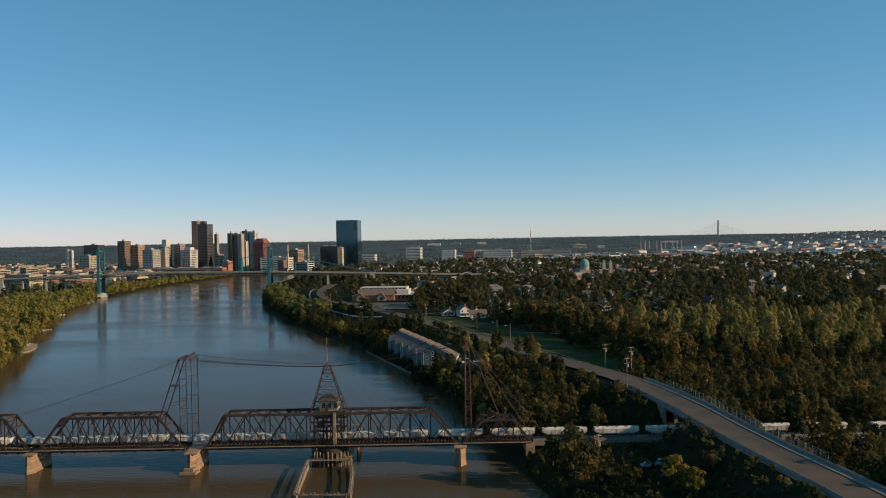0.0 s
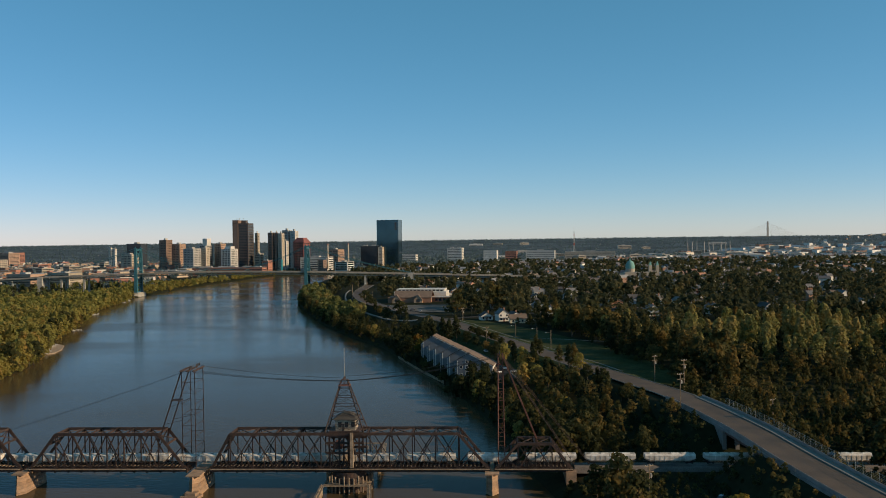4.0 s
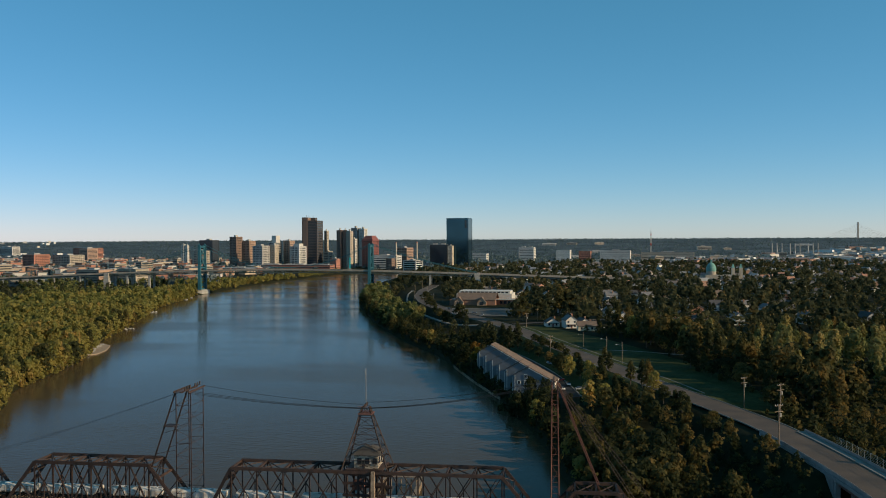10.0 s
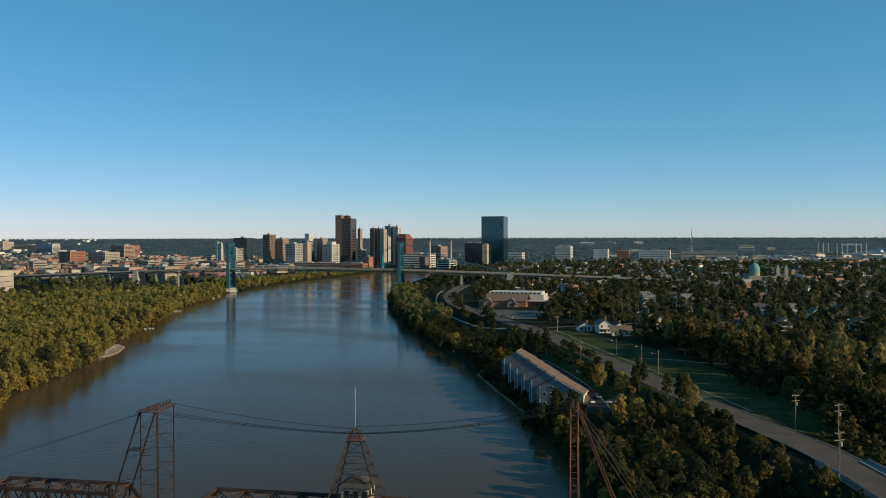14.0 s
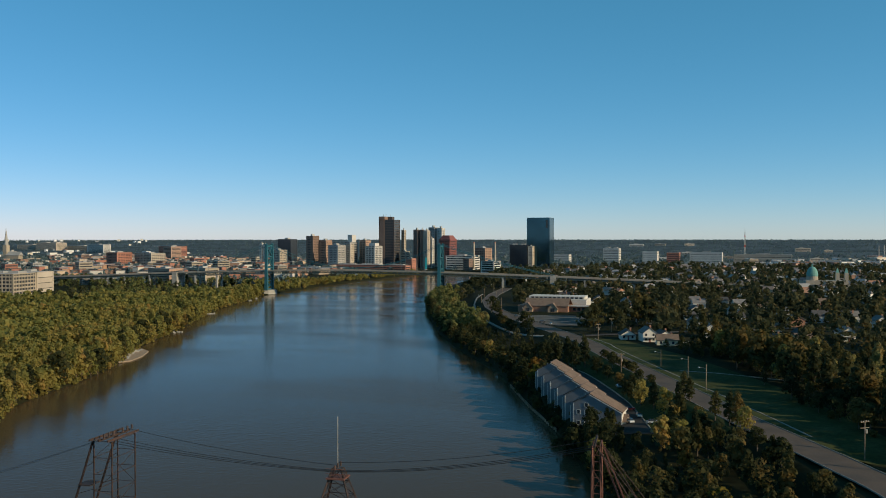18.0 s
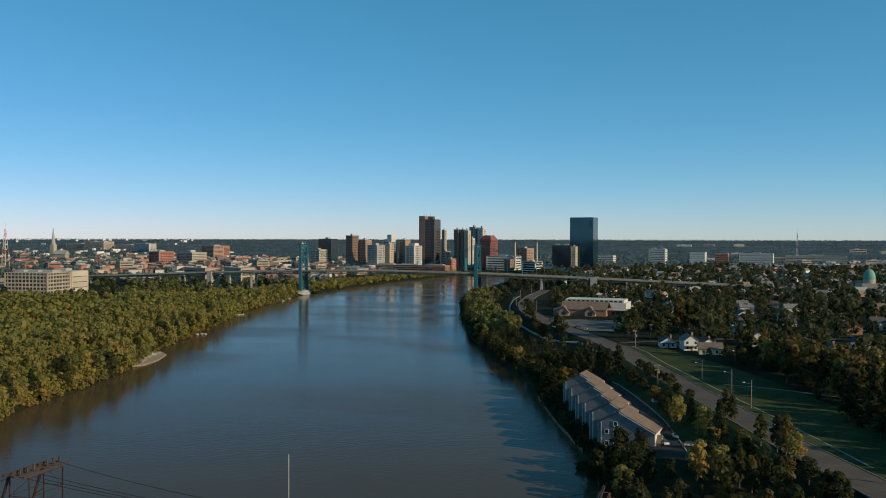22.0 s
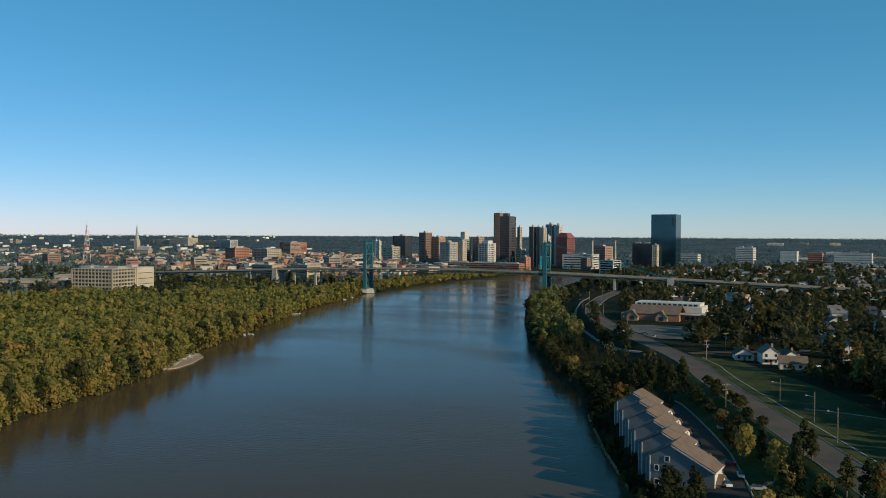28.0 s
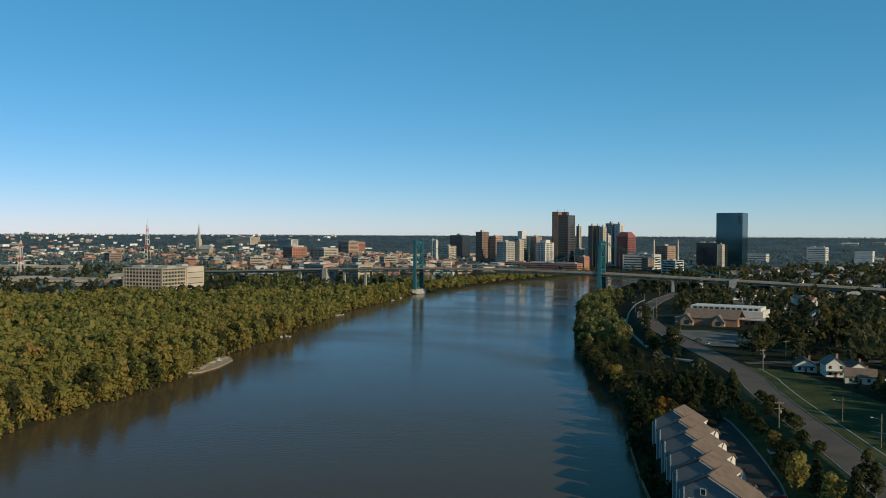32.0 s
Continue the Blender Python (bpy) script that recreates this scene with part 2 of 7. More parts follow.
def sheet(name, rows_xyz, material, flip=False):
    """A mesh from a grid of points (rows x columns x 3)."""
    g = np.asarray(rows_xyz, float)
    r, c, _ = g.shape
    idx = np.arange(r * c).reshape(r, c)
    q = np.stack([idx[:-1, :-1], idx[:-1, 1:], idx[1:, 1:], idx[1:, :-1]], -1).reshape(-1, 4)
    if flip:
        q = q[:, ::-1]
    return raw_mesh(name, g.reshape(-1, 3), q, material)


def raw_mesh(name, verts, quads, material):
    me = bpy.data.meshes.new(name)
    me.vertices.add(len(verts))
    me.vertices.foreach_set("co", np.ascontiguousarray(verts, np.float32).ravel())
    me.loops.add(quads.size)
    me.loops.foreach_set("vertex_index", np.ascontiguousarray(quads, np.int32).ravel())
    me.polygons.add(len(quads))
    me.polygons.foreach_set("loop_start", np.arange(0, quads.size, quads.shape[1], dtype=np.int32))
    me.polygons.foreach_set("loop_total", np.full(len(quads), quads.shape[1], np.int32))
    me.update(calc_edges=True)
    me.materials.append(material)
    return me


# ---- the lie of the land ----
WEST_Y = [-3000, -600, 0, 300, 427, 463, 525, 560, 600, 654, 770, 890, 949, 1090, 1150, 1390, 1580, 1740, 1807, 2050, 2400, 2900, 3000, 4900]
WEST_X = [-100, -190, -205, -218, -238, -262, -274, -283, -298, -324, -360, -404, -425, -455, -472, -484, -466, -458, -437, -200, 100, 560, 690, 2400]
EAST_Y = [-3000, -200, 100, 250, 314, 377, 420, 464, 514, 557, 616, 684, 790, 930, 1033, 1180, 1369, 1542, 1655, 1850, 2200, 2800, 3000, 4900]
EAST_X = [200, 120, 60, 28, 14, 4, -6, -17, -36, -50, -69, -103, -146, -191, -222, -248, -278, -287, -281, -150, 180, 620, 700, 2410]


def west_bank(y):
    return np.interp(y, WEST_Y, WEST_X)


def east_bank(y):
    return np.interp(y, EAST_Y, EAST_X)


ROAD = [(104, 120), (97, 200), (90, 233), (86.5, 257), (84.5, 285), (82, 310), (79, 332), (75, 362), (66, 390), (55, 420), (47, 441), (39, 466), (27.5, 500), (13.5, 540),
        (1.5, 575), (-9, 607), (-16, 634), (-27, 662), (-48, 708), (-75, 765), (-100, 822), (-120, 880), (-138, 960), (-148, 1050), (-152, 1160)]


def ground_z(x, y):
    """Height of the land: low wooded west bank, bluff on the east, a cutting for the railway, hills on the far rim."""
    x, y = np.asarray(x, float), np.asarray(y, float)
    w = west_bank(y) - x
    e = x - east_bank(y)
    hw = np.interp(w, [-6, 0, 3, 12, 60, 300, 1500], [-3, -0.4, 1.2, 3.0, 5.0, 8.0, 10.0])
    he = np.interp(e, [-6, 0, 3, 8, 38, 55, 90], [-3, -0.4, 1.5, 5.0, 7.5, 13.0, 14.0])
    low = np.interp(e, [-6, 0, 3, 10, 60], [-3, -0.4, 1.5, 4.0, 7.5])
    k = smooth(340, 440, y)
    he = he * k + low * (1 - k)
    cut = smooth(8, 18, np.abs(y - 287))
    he = np.where(e > 0, np.minimum(he, 5.6) * (1 - cut) + he * cut, he)
    near = 0 * x + 1e9
    for (ax, ay), (bx, by) in zip(ROAD[:-1], ROAD[1:]):
        t = np.clip(((x - ax) * (bx - ax) + (y - ay) * (by - ay)) / ((bx - ax) ** 2 + (by - ay) ** 2), 0, 1)
        near = np.minimum(near, np.hypot(x - ax - t * (bx - ax), y - ay - t * (by - ay)))
    bank = (np.interp(y, [120, 200, 250, 290, 330, 380, 440, 1200], [11.5, 13.6, 15.2, 15.8, 15.4, 14.4, 14.2, 14.25]) - np.where(y < 440, 0.9, 0.12)) * (1 - smooth(9, np.interp(y, [400, 460], [26, 17]), near))
    he = np.where((e > 0) & (y > 100) & (y < 1170), np.maximum(he, he * (1 - cut) + np.maximum(he, bank) * cut), he)
    h = np.where(w > -6, hw, np.where(e > -6, he, -3.0))
    r = np.hypot(x, y - 100)
    return h + 53 * smooth(2700, 4800, r) * (np.maximum(w, e) > 0)


def road_z(y):
    return np.interp(y, [120, 200, 250, 290, 330, 380, 440, 1200], [11.5, 13.6, 15.2, 15.8, 15.4, 14.4, 14.2, 14.25])


# house plots: rows of streets east of the river, with the known houses by the junction
plots = random.Random(9)
SITES = [(2, 3, 668, 10), (0, 15, 660, 15), (1, 26, 645, 5), (2, 24, 668, 20), (2, 60, 648, 12), (3, 84, 640, 12), (0, 52, 690, 12), (2, 78, 690, 102), (1, 104, 668, 12), (0, 130, 690, 12)]
for row in range(26):
    y = 700 + row * 34 + plots.uniform(-6, 6)
    x = float(east_bank(y)) + (150 if y < 930 else 140)
    while x < 0.5 * y + 40:
        if plots.random() < (0.32 if y < 1000 else 0.0) and not (-115 < x < -12 and 690 < y < 905):
            SITES.append((plots.choice((0, 0, 1, 2, 2, 3, 4)), x, y, plots.choice((12, 12, 102, -78)) + plots.uniform(-4, 4)))
        x += plots.uniform(16, 34)


def open_plot(x, y):
    """The house plots and the gardens on their river side, kept free of trees."""
    free = np.zeros(np.shape(x), bool)
    for i, (_, hx, hy, _) in enumerate(SITES):
        free |= (x > hx - 9) & (x < hx + (30 if i < 4 else 9)) & (y < hy + 9) & (y > hy - 20)
    return free


def along(points, step):
    """Even points on a smooth line through the given ones, with the sideways direction at each."""
    p = np.array(points, float)
    s = np.concatenate([[0], np.cumsum(np.hypot(*np.diff(p, axis=0).T))])
    t = np.linspace(0, s[-1], max(2, int(s[-1] / step)))
    q = np.stack([np.interp(t, s, p[:, 0]), np.interp(t, s, p[:, 1])], 1)
    for _ in range(3):
        q[1:-1] = (q[:-2] + 2 * q[1:-1] + q[2:]) / 4
    d = np.gradient(q, axis=0)
    d /= np.linalg.norm(d, axis=1)[:, None]
    return q, np.stack([d[:, 1], -d[:, 0]], 1)


def ribbon(name, points, a, b, height, material, step=6.0, thick=0.0):
    """A strip between the sideways offsets a and b of a line, at the height that a function of x, y gives; with thick, a slab."""
    q, n = along(points, step)
    offs = [a, b] if not thick else [a, a, b, b]
    rows = []
    for (x, y), (nx, ny) in zip(q, n):
        row = []
        for i, o in enumerate(offs):
            z = height(x + nx * o, y + ny * o)
            if thick and i in (0, 3):
                z -= thick
            row.append((x + nx * o, y + ny * o, float(z)))
        rows.append(row)
    return sheet(name, rows, material)


def road_dist(x, y):
    p = np.array(ROAD, float)
    best = np.full(np.shape(x), 1e9)
    for (x0, y0), (x1, y1) in zip(p[:-1], p[1:]):
        dx, dy = x1 - x0, y1 - y0
        t = np.clip(((x - x0) * dx + (y - y0) * dy) / (dx * dx + dy * dy), 0, 1)
        best = np.minimum(best, np.hypot(x - x0 - t * dx, y - y0 - t * dy))
    return best

# ---- ground and water ----
ys = np.unique(np.concatenate([np.arange(-3000, -100, 145), np.arange(-100, 1300, 12), np.arange(400, 720, 5), [262, 269, 275, 279, 283, 287, 291, 295, 299, 305, 312],
                               np.arange(1300, 2200, 45), np.arange(2200, 4900, 150)])).astype(float)
outs = np.array([0, 3, 8, 12, 16, 20, 24, 28, 32, 35, 38, 42, 46, 50, 55, 59, 63, 67, 72, 77, 83, 90, 97, 106, 118, 140, 220, 300, 450, 650, 900, 1300, 1900, 2600, 3400, 4300])
land = []
for y in ys:
    w, e = float(west_bank(y)), float(east_bank(y))
    xs = [w - o for o in outs[::-1]] + [w + 6, (w + e) / 2, e - 6] + [e + o for o in outs]
    land.append([(x, y, float(ground_z(x, y))) for x in xs])
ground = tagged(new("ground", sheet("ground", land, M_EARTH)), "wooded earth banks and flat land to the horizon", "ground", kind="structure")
# land beyond 2100 m gets the haze-tinted colour
ground.data.materials.append(M_PLAIN_HAZE)
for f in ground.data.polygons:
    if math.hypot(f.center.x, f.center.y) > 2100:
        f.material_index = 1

M_WATER = bpy.data.materials.new("river_water")
M_WATER.use_nodes = True
n, l = M_WATER.node_tree.nodes, M_WATER.node_tree.links
p = n["Principled BSDF"]
p.inputs["Base Color"].default_value = (0.072, 0.051, 0.028, 1)
p.inputs["IOR"].default_value = 1.112
geo = n.new("ShaderNodeNewGeometry")
gusts = n.new("ShaderNodeTexNoise")
gusts.inputs["Scale"].default_value, gusts.inputs["Detail"].default_value = 0.008, 3
stretch = n.new("ShaderNodeMapping")
stretch.inputs["Scale"].default_value = (0.6, 1.6, 1)
l.new(geo.outputs["Position"], stretch.inputs["Vector"])
l.new(stretch.outputs[0], gusts.inputs["Vector"])
rip = n.new("ShaderNodeTexNoise")
rip.inputs["Scale"].default_value, rip.inputs["Detail"].default_value = 0.55, 3
l.new(stretch.outputs[0], rip.inputs["Vector"])
rr = n.new("ShaderNodeMapRange")
rr.inputs[1].default_value, rr.inputs[2].default_value, rr.inputs[3].default_value, rr.inputs[4].default_value = 0.42, 0.62, 0.05, 0.21
l.new(gusts.outputs[0], rr.inputs[0])
l.new(rr.outputs[0], p.inputs["Roughness"])
bu = n.new("ShaderNodeBump")
bu.inputs["Strength"].default_value, bu.inputs["Distance"].default_value = 0.22, 0.3
l.new(rip.outputs[0], bu.inputs["Height"])
l.new(bu.outputs[0], p.inputs["Normal"])
wy = np.concatenate([np.arange(-2900, 2000, 100), np.arange(2000, 4800, 200)]).astype(float)
water = [[(float(west_bank(y)) - 4, y, 0.0), ((float(west_bank(y)) + float(east_bank(y))) / 2, y, 0.0), (float(east_bank(y)) + 4, y, 0.0)] for y in wy]
tagged(new("water", sheet("water", water, M_WATER)), "broad brown river reflecting the blue sky", "river", kind="structure")

# ---- road, pavements, lawn ----
def on_road(x, y):
    return float(road_z(y)) + 0.02


road = tagged(new("road", ribbon("road", ROAD, -5.8, 5.8, on_road, M_ASPHALT)), "worn brownish-grey asphalt road along the river", "road", kind="structure")
tagged(new("kerb", ribbon("kerb", ROAD, -6.05, -5.8, lambda x, y: on_road(x, y) + 0.16, M_KERB, thick=0.4)), "pale concrete kerb of the road", "kerb", kind="structure")
tagged(new("kerb", ribbon("kerb", ROAD, 5.8, 6.05, lambda x, y: on_road(x, y) + 0.16, M_KERB, thick=0.4)), "pale concrete kerb of the road", "kerb", kind="structure")

# ---- trees ----
def crown(seed, height, spread, base, quads, size, lobes=7, narrow=0.0):
    """Leaf clumps on the skins of several uneven lobes: an open crown with a ragged outline. Returns corners (quads x 4 x 3)."""
    r = np.random.default_rng(seed)
    mid, half = (height + base) / 2, (height - base) / 2
    c, rad = [], []
    for i in range(lobes):
        u = (i + 0.5) / lobes
        a = i * 2.4 + r.uniform(-0.5, 0.5)
        z = base + (height - base) * (0.12 + 0.80 * u)
        k = math.sin(math.pi * min(0.98, 0.22 + 0.72 * u)) * (1 - narrow * u)
        d = spread * 0.55 * k * r.uniform(0.6, 1.1)
        c.append((d * math.cos(a), d * math.sin(a), z))
        rad.append((spread * (0.38 + 0.28 * k) * r.uniform(0.75, 1.15), half * r.uniform(0.26, 0.44)))
    c, rad = np.array(c), np.array(rad)
    pick = r.integers(0, lobes, quads)
    v = r.normal(size=(quads, 3))
    v /= np.linalg.norm(v, axis=1)[:, None]
    v[:, 2] = np.abs(v[:, 2]) * np.where(r.random(quads) < 0.84, 1, -1)
    depth = r.uniform(0.72, 1.05, quads)[:, None]
    pos = c[pick] + v * depth * np.stack([rad[pick, 0], rad[pick, 0], rad[pick, 1]], 1)
    nrm = v + r.normal(size=(quads, 3)) * 0.30
    nrm /= np.linalg.norm(nrm, axis=1)[:, None]
    side = np.cross(nrm, r.normal(size=(quads, 3)))
    side /= np.linalg.norm(side, axis=1)[:, None]
    up = np.cross(nrm, side)
    s = size * r.uniform(0.6, 1.35, quads)[:, None] / 2
    t = s * r.uniform(0.6, 1.0, quads)[:, None]
    skew = r.uniform(-0.4, 0.4, (quads, 1))
    return np.stack([pos - side * s - up * t, pos + side * s - up * t * (1 + skew), pos + side * s * (1 - skew) + up * t, pos - side * s * 0.7 + up * t], 1)


def crown_mesh(name, quads, material):
    return raw_mesh(name, quads.reshape(-1, 3), np.arange(len(quads) * 4).reshape(-1, 4), material)


def trunk_bm(seed, height, r0, limbs=4):
    """A tapered trunk with a few limbs that reach up into the crown."""
    r = random.Random(seed)
    bm = bmesh.new()

    def stem(p, q, a, b, sides=5):
        p, q = Vector(p), Vector(q)
        m = Matrix.Translation((p + q) / 2) @ (q - p).to_track_quat("Z", "Y").to_matrix().to_4x4()
        bmesh.ops.create_cone(bm, cap_ends=True, segments=sides, radius1=a, radius2=b, depth=(q - p).length, matrix=m)

    fork = height * 0.42
    stem((0, 0, -1.2), (0.1, 0, fork), r0, r0 * 0.65, 6)
    stem((0.1, 0, fork * 0.98), (0.2, 0.1, height * 0.8), r0 * 0.65, r0 * 0.2)
    for i in range(limbs):
        a = i * 6.28 / limbs + r.uniform(-0.4, 0.4)
        d = height * r.uniform(0.16, 0.24)
        stem((0.1, 0, fork * r.uniform(0.7, 1.0)), (d * math.cos(a), d * math.sin(a), height * r.uniform(0.6, 0.75)), r0 * 0.42, r0 * 0.12)
    return bm


def woods(name, label, xy, hts, variants, material, seed, sink=0.0):
    """One sheet of woodland: every tree is a turned and scaled copy of one of the crowns."""
    r = np.random.default_rng(seed)
    quads = []
    k = r.integers(0, len(variants), len(xy))
    ang = r.uniform(0, 6.283, len(xy))
    z = ground_z(xy[:, 0], xy[:, 1]) - sink
    for v, tpl in enumerate(variants):
        sel = np.nonzero(k == v)[0]
        if not len(sel):
            continue
        ca, sa = np.cos(ang[sel])[:, None, None], np.sin(ang[sel])[:, None, None]
        h = hts[sel][:, None, None]
        w = h * r.uniform(0.85, 1.2, len(sel))[:, None, None]
        tx, ty, tz = tpl[None, :, :, 0], tpl[None, :, :, 1], tpl[None, :, :, 2]
        px = (tx * ca - ty * sa) * w + xy[sel, 0][:, None, None]
        py = (tx * sa + ty * ca) * w + xy[sel, 1][:, None, None]
        pz = tz * h + z[sel][:, None, None]
        quads.append(np.stack([px, py, pz], -1).reshape(-1, 4, 3))
    return tagged(new(name, crown_mesh(name, np.concatenate(quads), material)), label, "woods", kind="stuff")


def scatter(seed, x0, x1, y0, y1, step, keep):
    """Jittered points on a grid, kept where keep(x, y) holds."""
    r = np.random.default_rng(seed)
    gx, gy = np.meshgrid(np.arange(x0, x1, step), np.arange(y0, y1, step))
    xy = np.stack([gx.ravel(), gy.ravel()], 1) + r.uniform(-0.48, 0.48, (gx.size, 2)) * step
    return xy[keep(xy[:, 0], xy[:, 1])]


def lawn(x, y):
    """Open grass: the park strip beside the road and the condo grounds."""
    d = road_dist(x, y)
    strip = (y > 395) & (y < 640) & (x > np.interp(y, [395, 660], [62, -24])) & (x < np.interp(y, [395, 500, 560, 640], [98, 78, 56, 45]))
    grounds = (x > east_bank(y) + 8) & (x < np.interp(y, [420, 660], [58, -24])) & (y > 440) & (y < 600)
    return strip | grounds | (d < 8)


unit = lambda *a, **k: crown(*a, **k) / a[1]
FINE = [unit(s, 15, sp, 1.6, 330, 1.05, narrow=nr) for s, sp, nr in ((1, 5.2, 0.0), (2, 4.6, 0.2), (3, 3.2, 0.35), (4, 5.6, 0.0), (5, 4.2, 0.3))]
PLUME = [unit(s, 16, sp * 1.3, 0.8, 420, 0.95, narrow=nr, lobes=9) for s, sp, nr in ((6, 2.6, 0.3), (7, 3.2, 0.4), (8, 2.3, 0.2), (9, 3.0, 0.35))]
MID = [unit(s, 14, sp, 1.2, 120, 1.75, narrow=nr, lobes=6) for s, sp, nr in ((11, 5.4, 0.0), (12, 4.8, 0.2), (13, 4.0, 0.3), (14, 5.8, 0.0))]
BACK = [unit(s, 14, sp, 1.2, 80, 2.05, narrow=nr, lobes=6) for s, sp, nr in ((15, 5.4, 0.0), (16, 4.8, 0.2), (17, 4.2, 0.3), (18, 5.8, 0.0))]
FAR = [unit(s, 13, sp, 1.0, 14, 6.0, lobes=5) for s, sp in ((21, 9.0), (22, 8.0), (23, 10.0))]
SPARSE = [unit(s, 14, sp, 1.5, 36, 3.4, lobes=6) for s, sp in ((31, 5.8), (32, 5.2), (33, 6.2))]
ROAD_X, ROAD_Y = [p[0] for p in ROAD], [p[1] for p in ROAD]
R_H = np.random.default_rng(77)


def heights(count, lo, hi):
    return R_H.uniform(lo, hi, count)


def clumped(seed, xy, lo, hi):
    """Tree heights that rise and fall in groves, with single tall ones."""
    r = np.random.default_rng(seed)
    g = np.array([noise.noise(Vector((x * 0.022, y * 0.022, seed))) for x, y in xy])
    t = np.clip(0.5 + 0.95 * g + r.normal(0, 0.22, len(xy)), 0, 1)
    return lo + (hi - lo) * t


# woodland east of the road
xy = scatter(1, 20, 420, 110, 700, 7.9, lambda x, y: (road_dist(x, y) > 14) & ~lawn(x, y) & (np.abs(y - 287) > 10) & (x > east_bank(y) + 2) & (x < 0.56 * y + 40)
             & ((y > 296) | (x > 112)) & ((x > np.interp(y, [395, 500, 560, 640], [99, 79, 57, 46])) | (y < 400)) & ((y < 635) | (x > 150)) & ~open_plot(x, y))
grove = (xy[:, 1] > np.interp(xy[:, 0], [90, 260], [440, 400])) & (xy[:, 1] < 560) & (xy[:, 0] > 14 + np.interp(xy[:, 1], [395, 500, 560, 640], [99, 79, 57, 46]))
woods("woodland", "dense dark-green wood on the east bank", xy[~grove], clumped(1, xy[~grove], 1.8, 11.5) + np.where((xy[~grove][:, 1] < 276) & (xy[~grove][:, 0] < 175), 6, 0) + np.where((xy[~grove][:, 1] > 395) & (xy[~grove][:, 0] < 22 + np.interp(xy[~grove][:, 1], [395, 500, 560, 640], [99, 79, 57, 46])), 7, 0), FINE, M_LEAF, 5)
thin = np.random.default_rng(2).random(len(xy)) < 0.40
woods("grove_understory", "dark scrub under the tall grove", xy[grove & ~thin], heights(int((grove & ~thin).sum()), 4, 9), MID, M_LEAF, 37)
woods("yellowing_grove", "tall olive-yellow grove on the east bank", xy[grove & thin], clumped(8, xy[grove & thin], 10, 20), PLUME, M_LEAF_GROVE, 35)
# thicket behind the verge, below the houses
xy = scatter(14, 5, 110, 590, 640, 5.4, lambda x, y: (x > np.interp(y, [590, 640], [40, 14])) & ~((x > 10) & (x < 62) & (y > 628)))
woods("thicket", "dark thicket behind the grass verge", xy, heights(len(xy), 4, 9), FINE, M_LEAF, 16)
# between the river and the road
xy = scatter(12, -10, 70, 330, 452, 8.8, lambda x, y: (x > east_bank(y) + 2 + np.maximum(0, y - 415)) & (road_dist(x, y) > 12) & (x < np.interp(y, ROAD_Y, ROAD_X)))
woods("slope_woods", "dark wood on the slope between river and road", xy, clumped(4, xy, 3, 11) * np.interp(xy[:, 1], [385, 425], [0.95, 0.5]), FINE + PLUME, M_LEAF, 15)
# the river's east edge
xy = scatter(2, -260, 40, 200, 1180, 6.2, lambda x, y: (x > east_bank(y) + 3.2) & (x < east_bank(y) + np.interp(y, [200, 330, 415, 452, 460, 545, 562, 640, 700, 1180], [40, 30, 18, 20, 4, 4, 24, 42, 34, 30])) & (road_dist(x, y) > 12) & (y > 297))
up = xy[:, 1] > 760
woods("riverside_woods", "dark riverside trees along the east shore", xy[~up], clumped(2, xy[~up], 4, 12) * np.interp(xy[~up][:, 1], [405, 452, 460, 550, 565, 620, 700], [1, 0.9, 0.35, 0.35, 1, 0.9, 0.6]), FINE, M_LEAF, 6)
woods("riverside_point", "yellow-green trees on the point by the bridge", xy[up], clumped(2, xy[up], 4, 13), MID, M_LEAF_GROVE, 36)
# west bank
xy = scatter(3, -560, -200, 330, 780, 6.8, lambda x, y: (x < west_bank(y) - 0.5) & (x > west_bank(y) - 62))
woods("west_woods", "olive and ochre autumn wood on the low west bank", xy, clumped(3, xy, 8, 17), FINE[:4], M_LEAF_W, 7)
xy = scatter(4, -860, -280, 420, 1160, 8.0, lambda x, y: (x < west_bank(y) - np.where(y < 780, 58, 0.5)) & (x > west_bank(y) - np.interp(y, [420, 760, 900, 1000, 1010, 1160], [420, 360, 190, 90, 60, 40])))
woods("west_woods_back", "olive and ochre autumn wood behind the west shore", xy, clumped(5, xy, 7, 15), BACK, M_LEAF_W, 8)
# low growth at the water's edge and under the trees
xy = scatter(21, -480, -200, 330, 1160, 3.2, lambda x, y: (x < west_bank(y) + 0.4) & (x > west_bank(y) - 7))
woods("bank_growth", "tangled olive bushes along the west shore", xy, heights(len(xy), 1.6, 4.2), SPARSE, M_LEAF_W, 23)
xy = scatter(22, -260, 130, 60, 1180, 3.4, lambda x, y: (x > east_bank(y) + 0.8) & (x < east_bank(y) + 8) & (np.abs(y - 287) > 9))
woods("bank_growth", "tangled dark bushes along the east shore", xy, heights(len(xy), 1.2, 3.4), SPARSE, M_LEAF, 26)
xy = scatter(27, 84, 250, 296, 430, 4.6, lambda x, y: (road_dist(x, y) > 11) & ~lawn(x, y) & (x < 0.56 * y + 40))
woods("scrub", "dark low scrub between the trees east of the road", xy, heights(len(xy), 1.6, 4.6), SPARSE, M_LEAF, 28)
xy = scatter(24, 10, 130, 120, 345, 3.1, lambda x, y: (x > east_bank(y) + 6) & (road_dist(x, y) > 8.5) & (np.abs(y - 287) > 8.5))
woods("undergrowth", "dark scrub around the railway and the overpass", xy, heights(len(xy), 1.2, 3.0), SPARSE, M_LEAF, 25)
